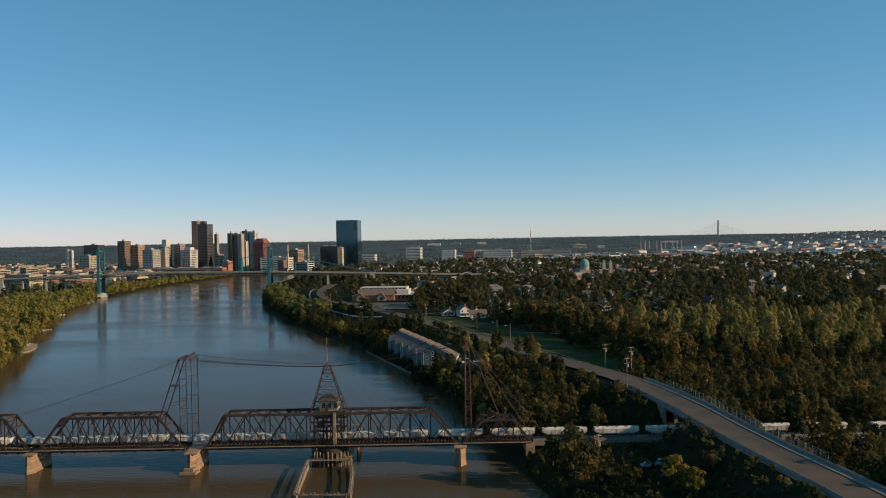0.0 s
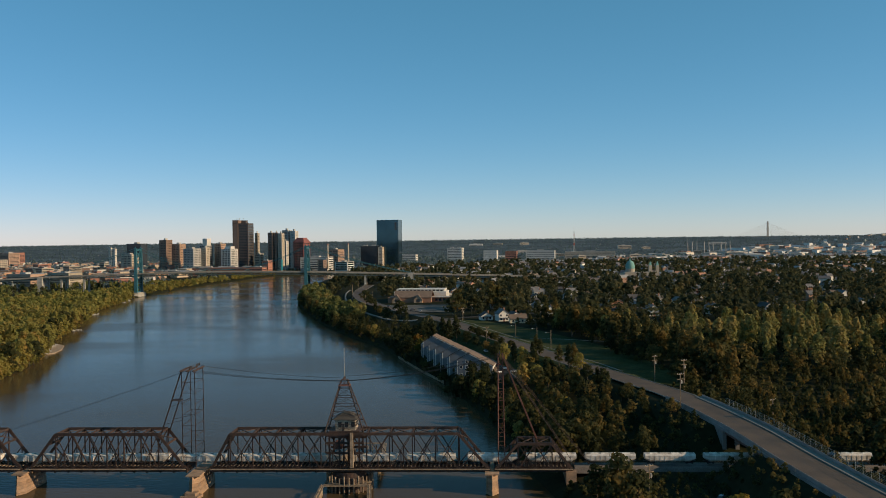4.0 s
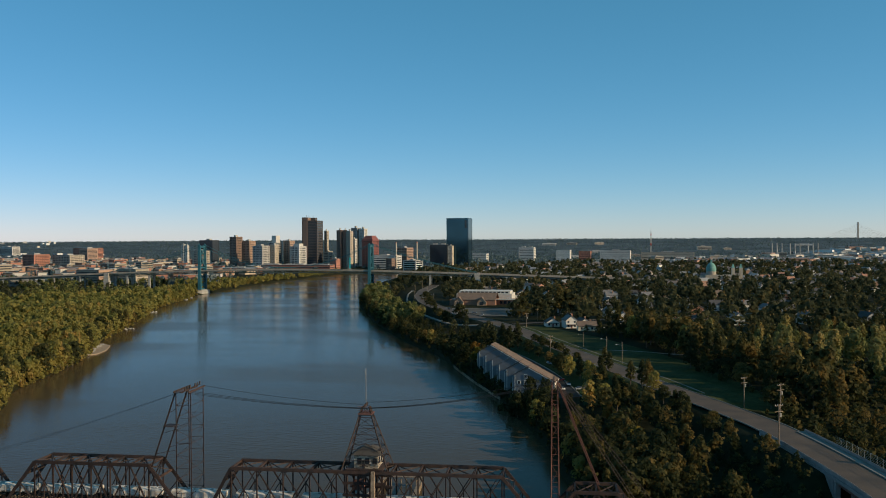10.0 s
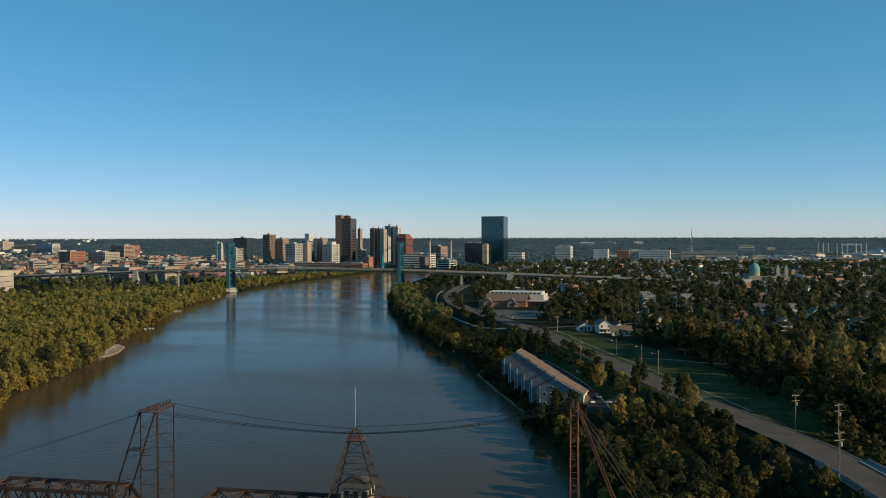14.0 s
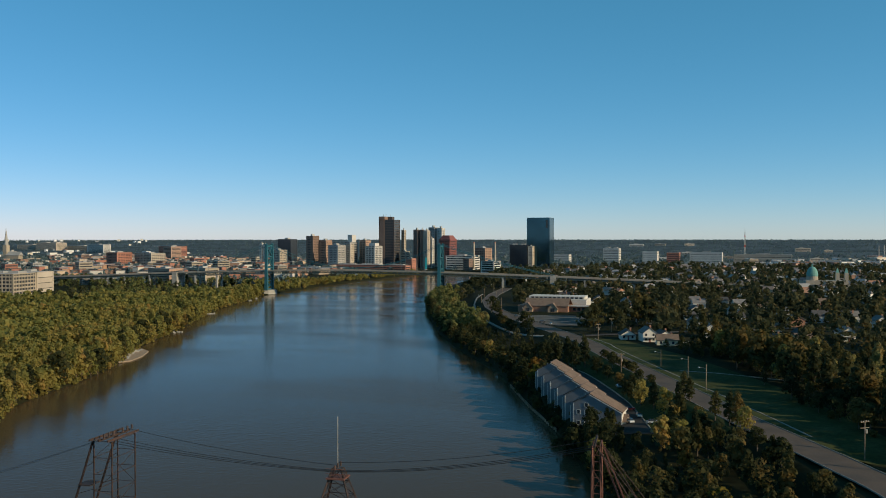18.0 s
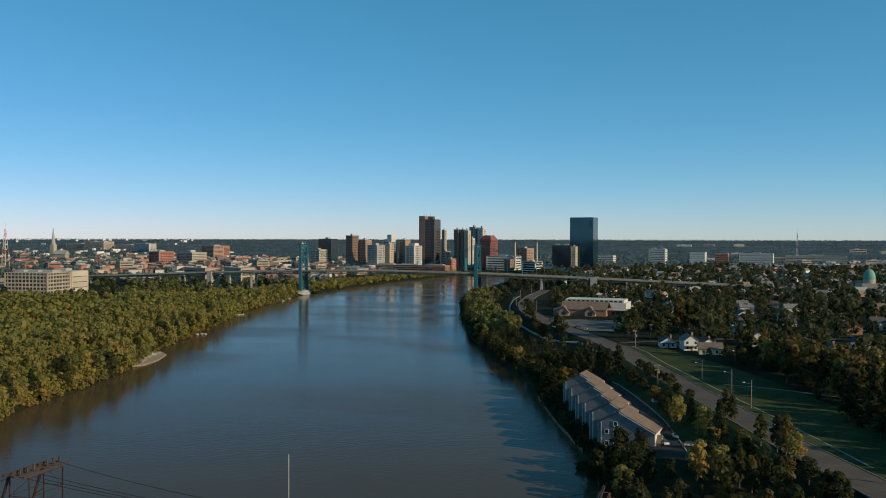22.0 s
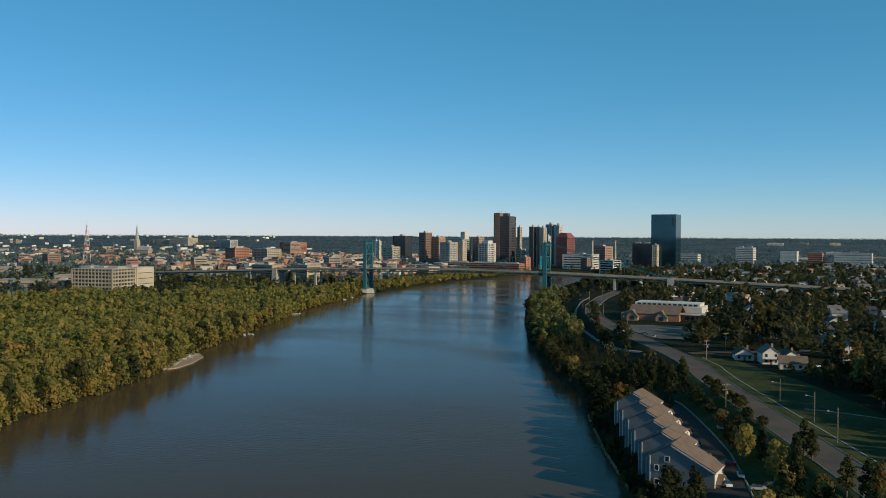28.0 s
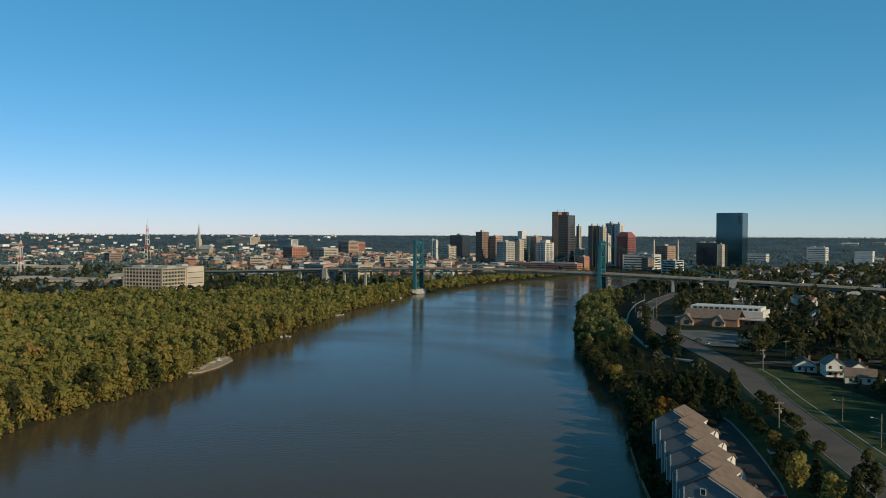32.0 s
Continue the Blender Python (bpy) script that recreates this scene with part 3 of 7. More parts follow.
xy = scatter(41, -620, -380, 1150, 1800, 8.5, lambda x, y: (x < west_bank(y) - 1) & (x > west_bank(y) - np.interp(y, [1150, 1400, 1500, 1800], [60, 50, 26, 12])) & ~((np.abs(x + 480) < 9) & (np.abs(y - 1191) < 22)))
woods("shore_trees", "olive trees lining the west shore past the bridge", xy, clumped(12, xy, 4, 12), SPARSE, M_LEAF_W, 42)
xy = scatter(81, -960, -470, 1010, 1330, 11, lambda x, y: (x < west_bank(y) - 14) & (np.abs(y - 1192) > 13) & (np.random.default_rng(82).random(len(x)) < 0.5) & ~((x > -800) & (x < -660) & (y < 1110)))
woods("approach_trees", "olive trees and thickets round the bridge approach", xy, clumped(14, xy, 4, 13), MID, M_LEAF_GROVE, 83)
# scattered trees between the west woods and the city
xy = scatter(31, -1500, -440, 700, 1300, 17, lambda x, y: (x < west_bank(y) - np.interp(y, [700, 900, 1000, 1300], [330, 180, 90, 60])) & (x > -1.4 * y) & (np.random.default_rng(8).random(len(x)) < 0.42) & ~((x > -800) & (x < -660) & (y > 930) & (y < 1110)))
woods("west_town_trees", "scattered dark trees among the west bank yards", xy, clumped(9, xy, 6, 14), MID, M_LEAF_TOWN, 32)
# the town beyond, among trees
CLEAR = np.random.default_rng(5)
xy = scatter(5, -230, 1300, 560, 2000, 13.5, lambda x, y: (x > east_bank(y) + 35) & (road_dist(x, y) > 14) & ~lawn(x, y) & (x < 0.58 * y + 40) & (CLEAR.random(len(x)) < 0.60) & ~open_plot(x, y)
             & (y > 615) & ~((x > -118) & (x < -15) & (y > 700) & (y < 900)) & ~((x > -160) & (x < -60) & (y > 800) & (y < 1100) & (road_dist(x, y) < 22)))
near = xy[:, 1] < 1050
woods("town_trees", "dark street trees between the houses", xy[near], clumped(6, xy[near], 7, 18), MID, M_LEAF_TOWN, 9)
woods("town_trees_back", "dark treetops over the town further back", xy[~near], clumped(7, xy[~near], 6, 14), SPARSE, M_LEAF_TOWN, 19)


def far_land(x, y):
    r, a = np.hypot(x, y - 100), np.degrees(np.arctan2(x, y - 100))
    open_land = (x > east_bank(y) + 25) & (y > 1900) | (x < west_bank(y) - 25) & (y > 1180) | (x < west_bank(y) - 330) & (y > 700)
    city = (x > -0.98 * y) & (x < -0.10 * y) & (y > 1400) & (y < 2400)
    return (r < 4760) & (a > -58) & (a < 31) & open_land & (~city | (np.random.default_rng(3).random(len(x)) < 0.25))


xy = scatter(6, -4200, 2600, 700, 4860, 30, far_land)
woods("far_trees", "distant treetops over the flat land", xy, heights(len(xy), 5, 10) * (1 - 0.5 * smooth(2300, 3600, np.hypot(xy[:, 0], xy[:, 1]))), FAR, M_LEAF_HAZY, 10)


# city trees take the haze-tinted leaf colour as well
xy = scatter(71, -2300, -560, 1240, 2500, 19, lambda x, y: (x < west_bank(y) - 60) & (x > -1.02 * y) & (np.random.default_rng(72).random(len(x)) < np.where(x > -0.70 * y, 0.36, 0.75)))
woods("city_trees", "dark street trees between the city blocks", xy, clumped(13, xy, 6, 12), SPARSE, M_LEAF_HAZY, 73)


# ---- single trees ----
def tree_kind(seed, h, spread, base, leaves, material, narrow=0.0, size=0.95):
    t = thing("tree", "", "tree", "trees")
    part("trunk", trunk_bm(seed, h, h * 0.022), M_BARK, t)
    part("crown", crown_mesh("crown", crown(seed, h, spread, base, leaves, size, lobes=9, narrow=narrow), material), None, t)
    return t


TREES = {"green": ("broad dark-green tree in full leaf", tree_kind(51, 13, 5.4, 2.2, 560, M_LEAF)), "tall": ("tall narrow green tree turning yellow", tree_kind(52, 16, 3.4, 1.5, 520, M_LEAF, 0.3)),
         "olive": ("olive-ochre autumn tree at the water's edge", tree_kind(53, 13, 4.8, 1.0, 560, M_LEAF_W)), "yellow": ("bright yellow autumn tree", tree_kind(54, 10, 3.8, 1.6, 480, M_LEAF_Y)),
         "orange": ("small orange-brown autumn tree", tree_kind(55, 8, 3.4, 1.0, 420, M_LEAF_O)), "shrub": ("low rounded green shrub on the grass", tree_kind(56, 4, 2.4, 0.2, 260, M_LEAF, 0.0, 0.7))}
grown = set()
rt = random.Random(17)


def plant(kind, x, y, s=1.0):
    label, ob = TREES[kind]
    m = pose(x, y, float(ground_z(x, y)) - 0.1, 0, 0, rt.uniform(0, 360))
    if kind in grown:
        ob = copy_thing(ob, m)
    else:
        grown.add(kind)
        ob.matrix_basis = m
    ob.scale = (s * rt.uniform(0.9, 1.1), s * rt.uniform(0.9, 1.1), s * rt.uniform(0.9, 1.15))
    tagged(ob, label, "tree", "trees")


for i in range(56):
    y = 432 + i * 7.4 + rt.uniform(-2, 2)
    plant(rt.choice(("olive", "olive", "olive", "green", "tall")), float(west_bank(y)) - rt.uniform(0.5, 4), y, rt.uniform(0.8, 1.25))
for i in range(70):
    y = 300 + i * 11.5 + rt.uniform(-3, 3)
    if 425 < y < 560:
        plant("shrub", float(east_bank(y)) + rt.uniform(1, 5), y, rt.uniform(0.7, 1.3))
    else:
        plant(rt.choice(("green", "green", "green", "olive", "shrub")), float(east_bank(y)) + rt.uniform(3.5, 7), y, rt.uniform(0.55, 0.9))
for kind, x, y, s in (("yellow", 62, 230, 1.0), ("yellow", 66, 226, 0.8), ("green", 38, 255, 1.0), ("green", 42, 250, 0.8), ("green", 33, 262, 0.7), ("yellow", 34, 359, 0.8), ("orange", 27, 402, 0.8),
                      ("orange", -41.5, 571.5, 1.1), ("orange", -38, 575, 0.8), ("tall", -21, 577, 0.95), ("tall", -16, 580, 0.9), ("tall", -25, 585, 0.9), ("orange", -275, 511, 1.0), ("yellow", -275, 490, 0.9),
                      ("tall", 27, 449, 0.75), ("tall", 34, 412, 0.65), ("tall", 31, 416, 0.7), ("green", 26, 410, 0.9), ("tall", 24, 446, 0.7), ("green", -6, 726, 1.0), ("green", -19, 705, 1.2), ("tall", 8, 745, 1.5), ("green", 12, 752, 1.7),
                      ("tall", 27, 465, 0.7), ("olive", 24, 447, 0.7), ("tall", 29, 475, 0.6), ("olive", 26, 426, 0.8), ("olive", 33, 437, 0.6), ("green", 33, 446, 0.45), ("tall", 31, 430, 0.6), ("tall", 63, 515, 0.5), ("green", -9, 432, 0.8), ("green", -12, 437, 0.6), ("green", -78, 722, 0.9), ("green", -66, 716, 1.0), ("tall", -95, 780, 0.8), ("green", -88, 760, 0.7), ("green", -104, 812, 0.8), ("green", -22, 800, 1.1), ("green", -14, 780, 1.2), ("tall", -20, 820, 1.0), ("green", -112, 850, 0.9), ("green", -118, 870, 0.8), ("yellow", -37, 548, 0.9), ("orange", -35, 552, 0.9), ("tall", 31, 470, 0.6), ("shrub", 4, 552, 1.0), ("shrub", 1, 560, 1.0), ("shrub", 7, 545, 0.9), ("shrub", -2, 572, 1.1), ("shrub", 12, 520, 1.0), ("shrub", 17, 511, 0.9), ("shrub", -6, 580, 1.2), ("shrub", 9, 537, 1.1),
                      ("green", 8, 500, 0.6), ("olive", 13, 489, 0.75), ("tall", 18, 480, 0.65), ("green", 9, 515, 0.5), ("green", -3, 545, 0.55), ("green", -9, 561, 0.65), ("green", -1, 553, 0.5), ("olive", 22, 470, 0.75), ("shrub", 3, 530, 1.2), ("shrub", 6, 522, 1.1), ("green", -12, 452, 0.4), ("shrub", -16, 448, 1.2), ("shrub", 0, 442, 1.4), ("green", 24, 432, 0.8), ("olive", 20, 424, 0.8), ("shrub", 52, 240, 1.2), ("shrub", 44, 236, 1.4), ("shrub", 74, 236, 1.3)):
    plant(kind, x, y, s)
for i in range(16):
    y = 366 + i * 5.0
    x = float(np.interp(y, ROAD_Y, ROAD_X)) - 9.5 + rt.uniform(-4, 1)
    plant(rt.choice(("tall", "green", "shrub", "green")), x - 4, y, rt.uniform(0.32, 0.62))
for i in range(34):
    y = 398 + i * 7.2
    x = 2 + float(np.interp(y, [395, 500, 560, 640], [99, 79, 57, 46])) + rt.uniform(-5, 6)
    plant(rt.choice(("tall", "tall", "green", "olive", "tall")), x, y, rt.uniform(0.7, 1.15))
for kind, x, y, s in (("tall", 44, 429, 0.75), ("tall", 42, 433, 0.65), ("olive", 46, 424, 0.6), ("tall", 38, 440, 0.6)):
    plant(kind, x, y, s)
for i in range(20):
    y = 402 + i * 4.8
    x = float(np.interp(y, [395, 500], [94, 72])) - rt.uniform(0, 9)
    plant(rt.choice(("green", "tall", "shrub", "green")), x, y, rt.uniform(0.45, 0.8))

# ---- the railway swing bridge ----
YN, YF, RAIL_Z = 283.0, 291.0, 7.6


def truss_span(x0, x1, top0, top1, panels, label, zb=6.0, zt=17.3, heavy=0.52):
    """A through truss: two lattice sides, end posts, floor beams, portals and top bracing."""
    span = thing("truss_span", label, "railway bridge", "spans of the railway bridge")
    nodes = [top0 + (top1 - top0) * i / panels for i in range(panels + 1)]
    for y in (YN, YF):
        bar("bottom_chord", (x0, y, zb + 0.5), (x1, y, zb + 0.5), heavy * 0.8, 1.1, M_RUST, span)
        bar("top_chord", (top0, y, zt), (top1, y, zt), heavy, 0.8, M_RUST, span)
        bar("end_post", (x0, y, zb + 0.4), (top0, y, zt), heavy, 0.75, M_RUST, span)
        bar("end_post", (x1, y, zb + 0.4), (top1, y, zt), heavy, 0.75, M_RUST, span)
        for i, x in enumerate(nodes):
            bar("vertical", (x, y, zb + 0.5), (x, y, zt), 0.32, 0.28, M_RUST, span)
            if i < panels:
                m, mz = (x + nodes[i + 1]) / 2, (zb + zt) / 2
                rise = i % 2 == 0
                bar("diagonal", (x, y, zb + 0.6 if rise else zt), (nodes[i + 1], y, zt if rise else zb + 0.6), 0.34, 0.3, M_RUST, span)
                bar("counter", (x, y, zt if rise else zb + 0.6), (nodes[i + 1], y, zb + 0.6 if rise else zt), 0.22, 0.2, M_RUST, span)
                bar("sub_vertical", (m, y, mz), (m, y, zb + 0.5), 0.24, 0.22, M_RUST, span)
        for a, b in ((x0, top0), (x1, top1)):
            bar("hip_strut", ((a + b) / 2, y, (zb + zt) / 2), ((a + b) / 2, y, zb + 0.5), 0.25, 0.22, M_RUST, span)
            bar("sub_diagonal", ((a + b) / 2, y, (zb + zt) / 2), (b, y, zb + 0.6), 0.28, 0.25, M_RUST, span)
    for i, x in enumerate(nodes):
        bar("top_strut", (x, YN, zt), (x, YF, zt), 0.4, 0.45, M_RUST, span)
        bar("sway_brace", (x, YN, zt), (x, (YN + YF) / 2, zt - 1.6), 0.2, 0.2, M_RUST, span)
        bar("sway_brace", (x, YF, zt), (x, (YN + YF) / 2, zt - 1.6), 0.2, 0.2, M_RUST, span)
        if i < panels:
            bar("top_lateral", (x, YN, zt), (nodes[i + 1], YF, zt), 0.22, 0.2, M_RUST, span)
            bar("top_lateral", (x, YF, zt), (nodes[i + 1], YN, zt), 0.22, 0.2, M_RUST, span)
    for a, b in ((x0, top0), (x1, top1)):
        p = Vector((a + (b - a) * 0.72, 0, zb + (zt - zb) * 0.72))
        bar("portal_strut", (p.x, YN, p.z), (p.x, YF, p.z), 0.45, 0.5, M_RUST, span)
        bar("portal_brace", (p.x, YN, p.z), (b, YF, zt), 0.24, 0.22, M_RUST, span)
        bar("portal_brace", (p.x, YF, p.z), (b, YN, zt), 0.24, 0.22, M_RUST, span)
    k = int((x1 - x0) / 4)
    for i in range(k + 1):
        x = x0 + (x1 - x0) * i / k
        bar("floor_beam", (x, YN - 0.4, zb + 0.1), (x, YF + 0.4, zb + 0.1), 0.35, 0.9, M_RUST, span)
    for y in (285.2, 286.6, 287.6, 289.0):
        bar("stringer", (x0, y, zb + 0.7), (x1, y, zb + 0.7), 0.4, 0.7, M_RUST, span)
    for i in range(int((x1 - x0) / 1.2)):
        x = x0 + 0.6 + i * 1.2
        if x < x1 - 0.3:
            bar("sleeper", (x, 284.2, zb + 1.15), (x, 289.8, zb + 1.15), 0.28, 0.22, M_TIMBER, span, label="weathered timber sleeper")
    for y in (286.2, 287.8):
        bar("rail", (x0, y, zb + 1.35), (x1, y, zb + 1.35), 0.09, 0.17, M_DARK, span)
    bar("walkway", (x0, YN - 1.0, zb + 0.9), (x1, YN - 1.0, zb + 0.9), 0.9, 0.12, M_TIMBER, span, label="narrow plank walkway")
    for z in (1.5, 2.0):
        bar("handrail", (x0, YN - 1.4, zb + z), (x1, YN - 1.4, zb + z), 0.08, 0.08, M_RUST, span, "r")
    return span


truss_span(-187.5, -139.0, -179.5, -147.5, 6, "rusted steel through-truss span over the river")
truss_span(-136.6, -87.6, -128.2, -96.3, 6, "rusted steel through-truss span over the river")
swing = truss_span(-80.2, 4.0, -74.2, -5.2, 10, "long rusted steel swing span carrying a tower and cabin", heavy=0.58)
truss_span(5.5, 28.5, 12.5, 22.5, 2, "short low rusted truss span at the east bank", zt=14.2)
truss_span(-238.0, -190.0, -230.0, -198.0, 6, "rusted steel through-truss span over the river")


def pier(x, half_x, y0, y1, label):
    """A battered stone pier of coursed blocks with a cutwater towards each end."""
    ob = thing("bridge_pier", label, "bridge pier", "piers of the railway bridge")
    z, course = -2.5, 1.05
    r = random.Random(int(x))
    while z < 5.4:
        t = 0.10 * (z + 2.5)
        a, c, d = half_x - t * 0.5 + r.uniform(-0.05, 0.05), y0 + t, y1 - t
        bm = prism(bmesh.new(), [(x - a, c + a), (x, c - a * 0.4), (x + a, c + a), (x + a, d - a), (x, d + a * 0.4), (x - a, d - a)], z, z + course - 0.05)
        part("stone_course", bm, M_STONE, ob)
        z += course
    part("cap", boxed(x - half_x - 0.1, x + half_x + 0.1, y0 + 0.3, y1 - 0.3, z - 0.02, z + 0.35), M_STONE, ob)
    return ob


pier(-138, 1.8, 278.5, 294.5, "tan stone railway bridge pier in the river")
pier(-188.7, 1.8, 278.5, 294.5, "tan stone railway bridge pier in the river")
pier(-83.9, 2.0, 277.0, 294.5, "broken tan stone pier under the lattice tower")
part_foot = thing("pier_footing", "crumbling stone footing in front of a bridge pier", "footing")
part("footing", prism(bmesh.new(), [(-86.8, 274.6), (-81.5, 274.4), (-81.0, 278), (-87.0, 278.6)], -2.5, 0.8), M_STONE, part_foot)
part("ledge", prism(bmesh.new(), [(-85.6, 275.2), (-82.4, 275.0), (-82.0, 277.5), (-85.8, 277.9)], 0.8, 1.7), M_STONE, part_foot)
pier(4.7, 2.0, 279.0, 294.0, "dark stone pier beside the east channel")

drum = thing("pivot_pier", "round dark timber-clad pivot pier of the swing span", "bridge pier")
bm = bmesh.new()
bmesh.ops.create_cone(bm, cap_ends=True, segments=28, radius1=6.2, radius2=5.6, depth=6.4, matrix=Matrix.Translation((-38.5, 287, 1.0)))
part("drum", bm, M_RUST, drum, "dark timber and iron drum")
bm = bmesh.new()
bmesh.ops.create_cone(bm, cap_ends=True, segments=28, radius1=5.2, radius2=5.2, depth=1.6, matrix=Matrix.Translation((-38.5, 287, 5.0)))
part("turntable", bm, M_RUST, drum, "rusted steel turntable ring")

for i in range(30):
    a = 6.2832 * i / 30
    x, y = -38.5 + 6.9 * math.cos(a), 287 + 6.9 * math.sin(a)
    bar("cladding_post", (x, y, -2.5), (x, y, 4.6 + 0.3 * ((i * 5) % 3)), 0.5, 0.5, M_TIMBER, drum, "r")
for k in range(8):
    y = 279.5 + k * 0.9
    bar("staging_plank", (-45.5, y, 2.6 + 0.1 * (k % 2)), (-31.5, y, 2.6 + 0.1 * (k % 2)), 0.7, 0.16, M_TIMBER, drum)
# timber fender round the pivot pier
fender = thing("timber_fender", "weathered timber pile fender around the pivot pier", "fender")
ring = [(-43.5, 241.5), (-27.6, 240.5), (-29.2, 262), (-31.6, 279), (-45.6, 279), (-44.8, 262)]
for a, b in zip((5, 0, 0, 1, 2, 4), (4, 5, 1, 2, 3, 4)):
    if a == b:
        continue
    p, q = Vector((*ring[a], 0)), Vector((*ring[b], 0))
    count = int((q - p).length / 1.1)
    for i in range(count + 1):
        s = p.lerp(q, i / count)
        bar("pile", (s.x, s.y, -2.6), (s.x + 0.02, s.y, 3.0 + 0.3 * ((i * 7) % 3)), 0.42, 0.42, M_TIMBER, fender, "r")
    for z in (0.6, 1.6):
        bar("wale", (p.x, p.y, z), (q.x, q.y, z), 0.35, 0.3, M_TIMBER, fender)
    bar("cap_plank", (p.x, p.y, 2.9), (q.x, q.y, 2.9), 1.3, 0.14, M_TIMBER, fender)
back = thing("timber_fender", "weathered timber pile fender on the far side of the pivot pier", "fender")
for p, q in (((-46, 295), (-44, 331)), ((-31, 295), (-33, 331)), ((-44, 331), (-33, 331))):
    p, q = Vector((*p, 0)), Vector((*q, 0))
    count = int((q - p).length / 1.4)
    for i in range(count + 1):
        s = p.lerp(q, i / count)
        bar("pile", (s.x, s.y, -2.6), (s.x + 0.02, s.y, 2.2), 0.42, 0.42, M_TIMBER, back, "r")
    bar("cap_plank", (p.x, p.y, 2.9), (q.x, q.y, 2.9), 1.3, 0.14, M_TIMBER, back)


def lattice(ob, legs, levels, w, material, cross=True):
    """Horizontal rings and bracing up a set of legs, each given by its foot and its head; cross: two braces to a panel, else one."""
    for a, b in legs:
        bar("leg", a, b, w, w, material, ob)
    k = len(legs)
    ring = lambda j, t: Vector(legs[j % k][0]).lerp(Vector(legs[j % k][1]), t)
    for i in range(levels + 1):
        for j in range(k):
            if i:
                bar("strut", ring(j, i / levels), ring(j + 1, i / levels), w * 0.5, w * 0.45, material, ob)
            if i < levels and (cross or (i + j) % 2):
                bar("brace", ring(j, i / levels), ring(j + 1, (i + 1) / levels), w * 0.34, w * 0.32, material, ob)
            if i < levels and cross:
                bar("brace", ring(j + 1, i / levels), ring(j, (i + 1) / levels), w * 0.34, w * 0.32, material, ob)


def insulators(ob, x, y, z, n=3, axis=1):
    for i in range(n):
        o = (i - (n - 1) / 2) * 1.5
        bm = bmesh.new()
        for k in range(3):
            bmesh.ops.create_cone(bm, cap_ends=True, segments=8, radius1=0.24, radius2=0.14, depth=0.28, matrix=Matrix.Translation((x, y + o, z + 0.2 + k * 0.3)))
        part("insulator", bm, M_RUST, ob)


west_tower = thing("power_tower", "tall rusty leaning lattice power tower on the railway bridge", "power tower", "power towers on the bridge")
lattice(west_tower, [((-84.8, 283.2, 7), (-84.8, 283.2, 36.2)), ((-84.8, 290.8, 7), (-84.8, 290.8, 36.2)),
                     ((-88.8, 290.8, 7), (-88.8, 290.8, 36.2)), ((-88.8, 283.2, 7), (-88.8, 283.2, 36.2))], 9, 0.2, M_RUST, False)
for y in (283.2, 290.8):
    bar("raker", (-96.2, y, 15), (-89.0, y, 36.2), 0.34, 0.3, M_RUST, west_tower)
    for t in (0.25, 0.5, 0.75):
        bar("raker_strut", (-96.2 + 7.2 * t, y, 15 + 21.2 * t), (-88.8, y, 15 + 21.2 * t + 1.2), 0.12, 0.1, M_RUST, west_tower)
part("platform", boxed(-92.2, -89.4, 282.8, 286.0, 27.4, 27.6), M_RUST, west_tower)
for x in (-88.8, -86.8, -84.8):
    bar("head_beam", (x, 281.8, 36.6), (x, 292, 36.6), 0.3, 0.4, M_RUST, west_tower)
insulators(west_tower, -86, 284, 36.9)
insulators(west_tower, -86, 290, 36.9)

mid_tower = thing("power_tower", "rusty pyramid lattice tower with a whip antenna over the bridge cabin", "power tower", "power towers on the bridge")
lattice(mid_tower, [((-45.4, 283.2, 17.5), (-40.7, 286.4, 33)), ((-33.6, 283.2, 17.5), (-38.9, 286.4, 33)),
                    ((-33.6, 290.8, 17.5), (-38.9, 287.8, 33)), ((-45.4, 290.8, 17.5), (-40.7, 287.8, 33))], 6, 0.25, M_RUST)
part("platform", boxed(-41.6, -38.0, 285.4, 288.8, 31.2, 31.45), M_RUST_RED, mid_tower)
for z in (32.3, 33.2):
    bar("platform_rail", (-41.6, 285.4, z), (-38.0, 285.4, z), 0.1, 0.1, M_RUST_RED, mid_tower, "r")
insulators(mid_tower, -39.8, 287, 33.0, 3)
bar("antenna", (-39.8, 287, 33), (-39.8, 287, 42.6), 0.16, 0.16, M_CONC, mid_tower, "r", "thin pale whip antenna")

east_tower = thing("power_tower", "rusty lattice power tower with stays on the east shore", "power tower", "power towers on the bridge")
lattice(east_tower, [((6.6, 284.2, 8), (6.9, 284.8, 40.4)), ((8.6, 284.2, 8), (8.3, 284.8, 40.4)),
                     ((8.6, 289.8, 8), (8.3, 289.2, 40.4)), ((6.6, 289.8, 8), (6.9, 289.2, 40.4))], 12, 0.22, M_RUST_RED, False)
for y in (284.0, 290.0):
    bar("raker", (18.5, y, 14.2), (8.5, 287 + (y - 287) * 0.8, 39.5), 0.3, 0.26, M_RUST_RED, east_tower)
bar("head_beam", (7.4, 283, 40.7), (7.4, 291, 40.7), 0.3, 0.4, M_RUST, east_tower)
for y in (284, 290):
    bar("stay", (8, y, 40), (29, y, 8), 0.16, 0.16, M_RUST, east_tower, "r")
    bar("stay", (8, y, 40), (34, y, 7.5), 0.12, 0.12, M_RUST, east_tower, "r")

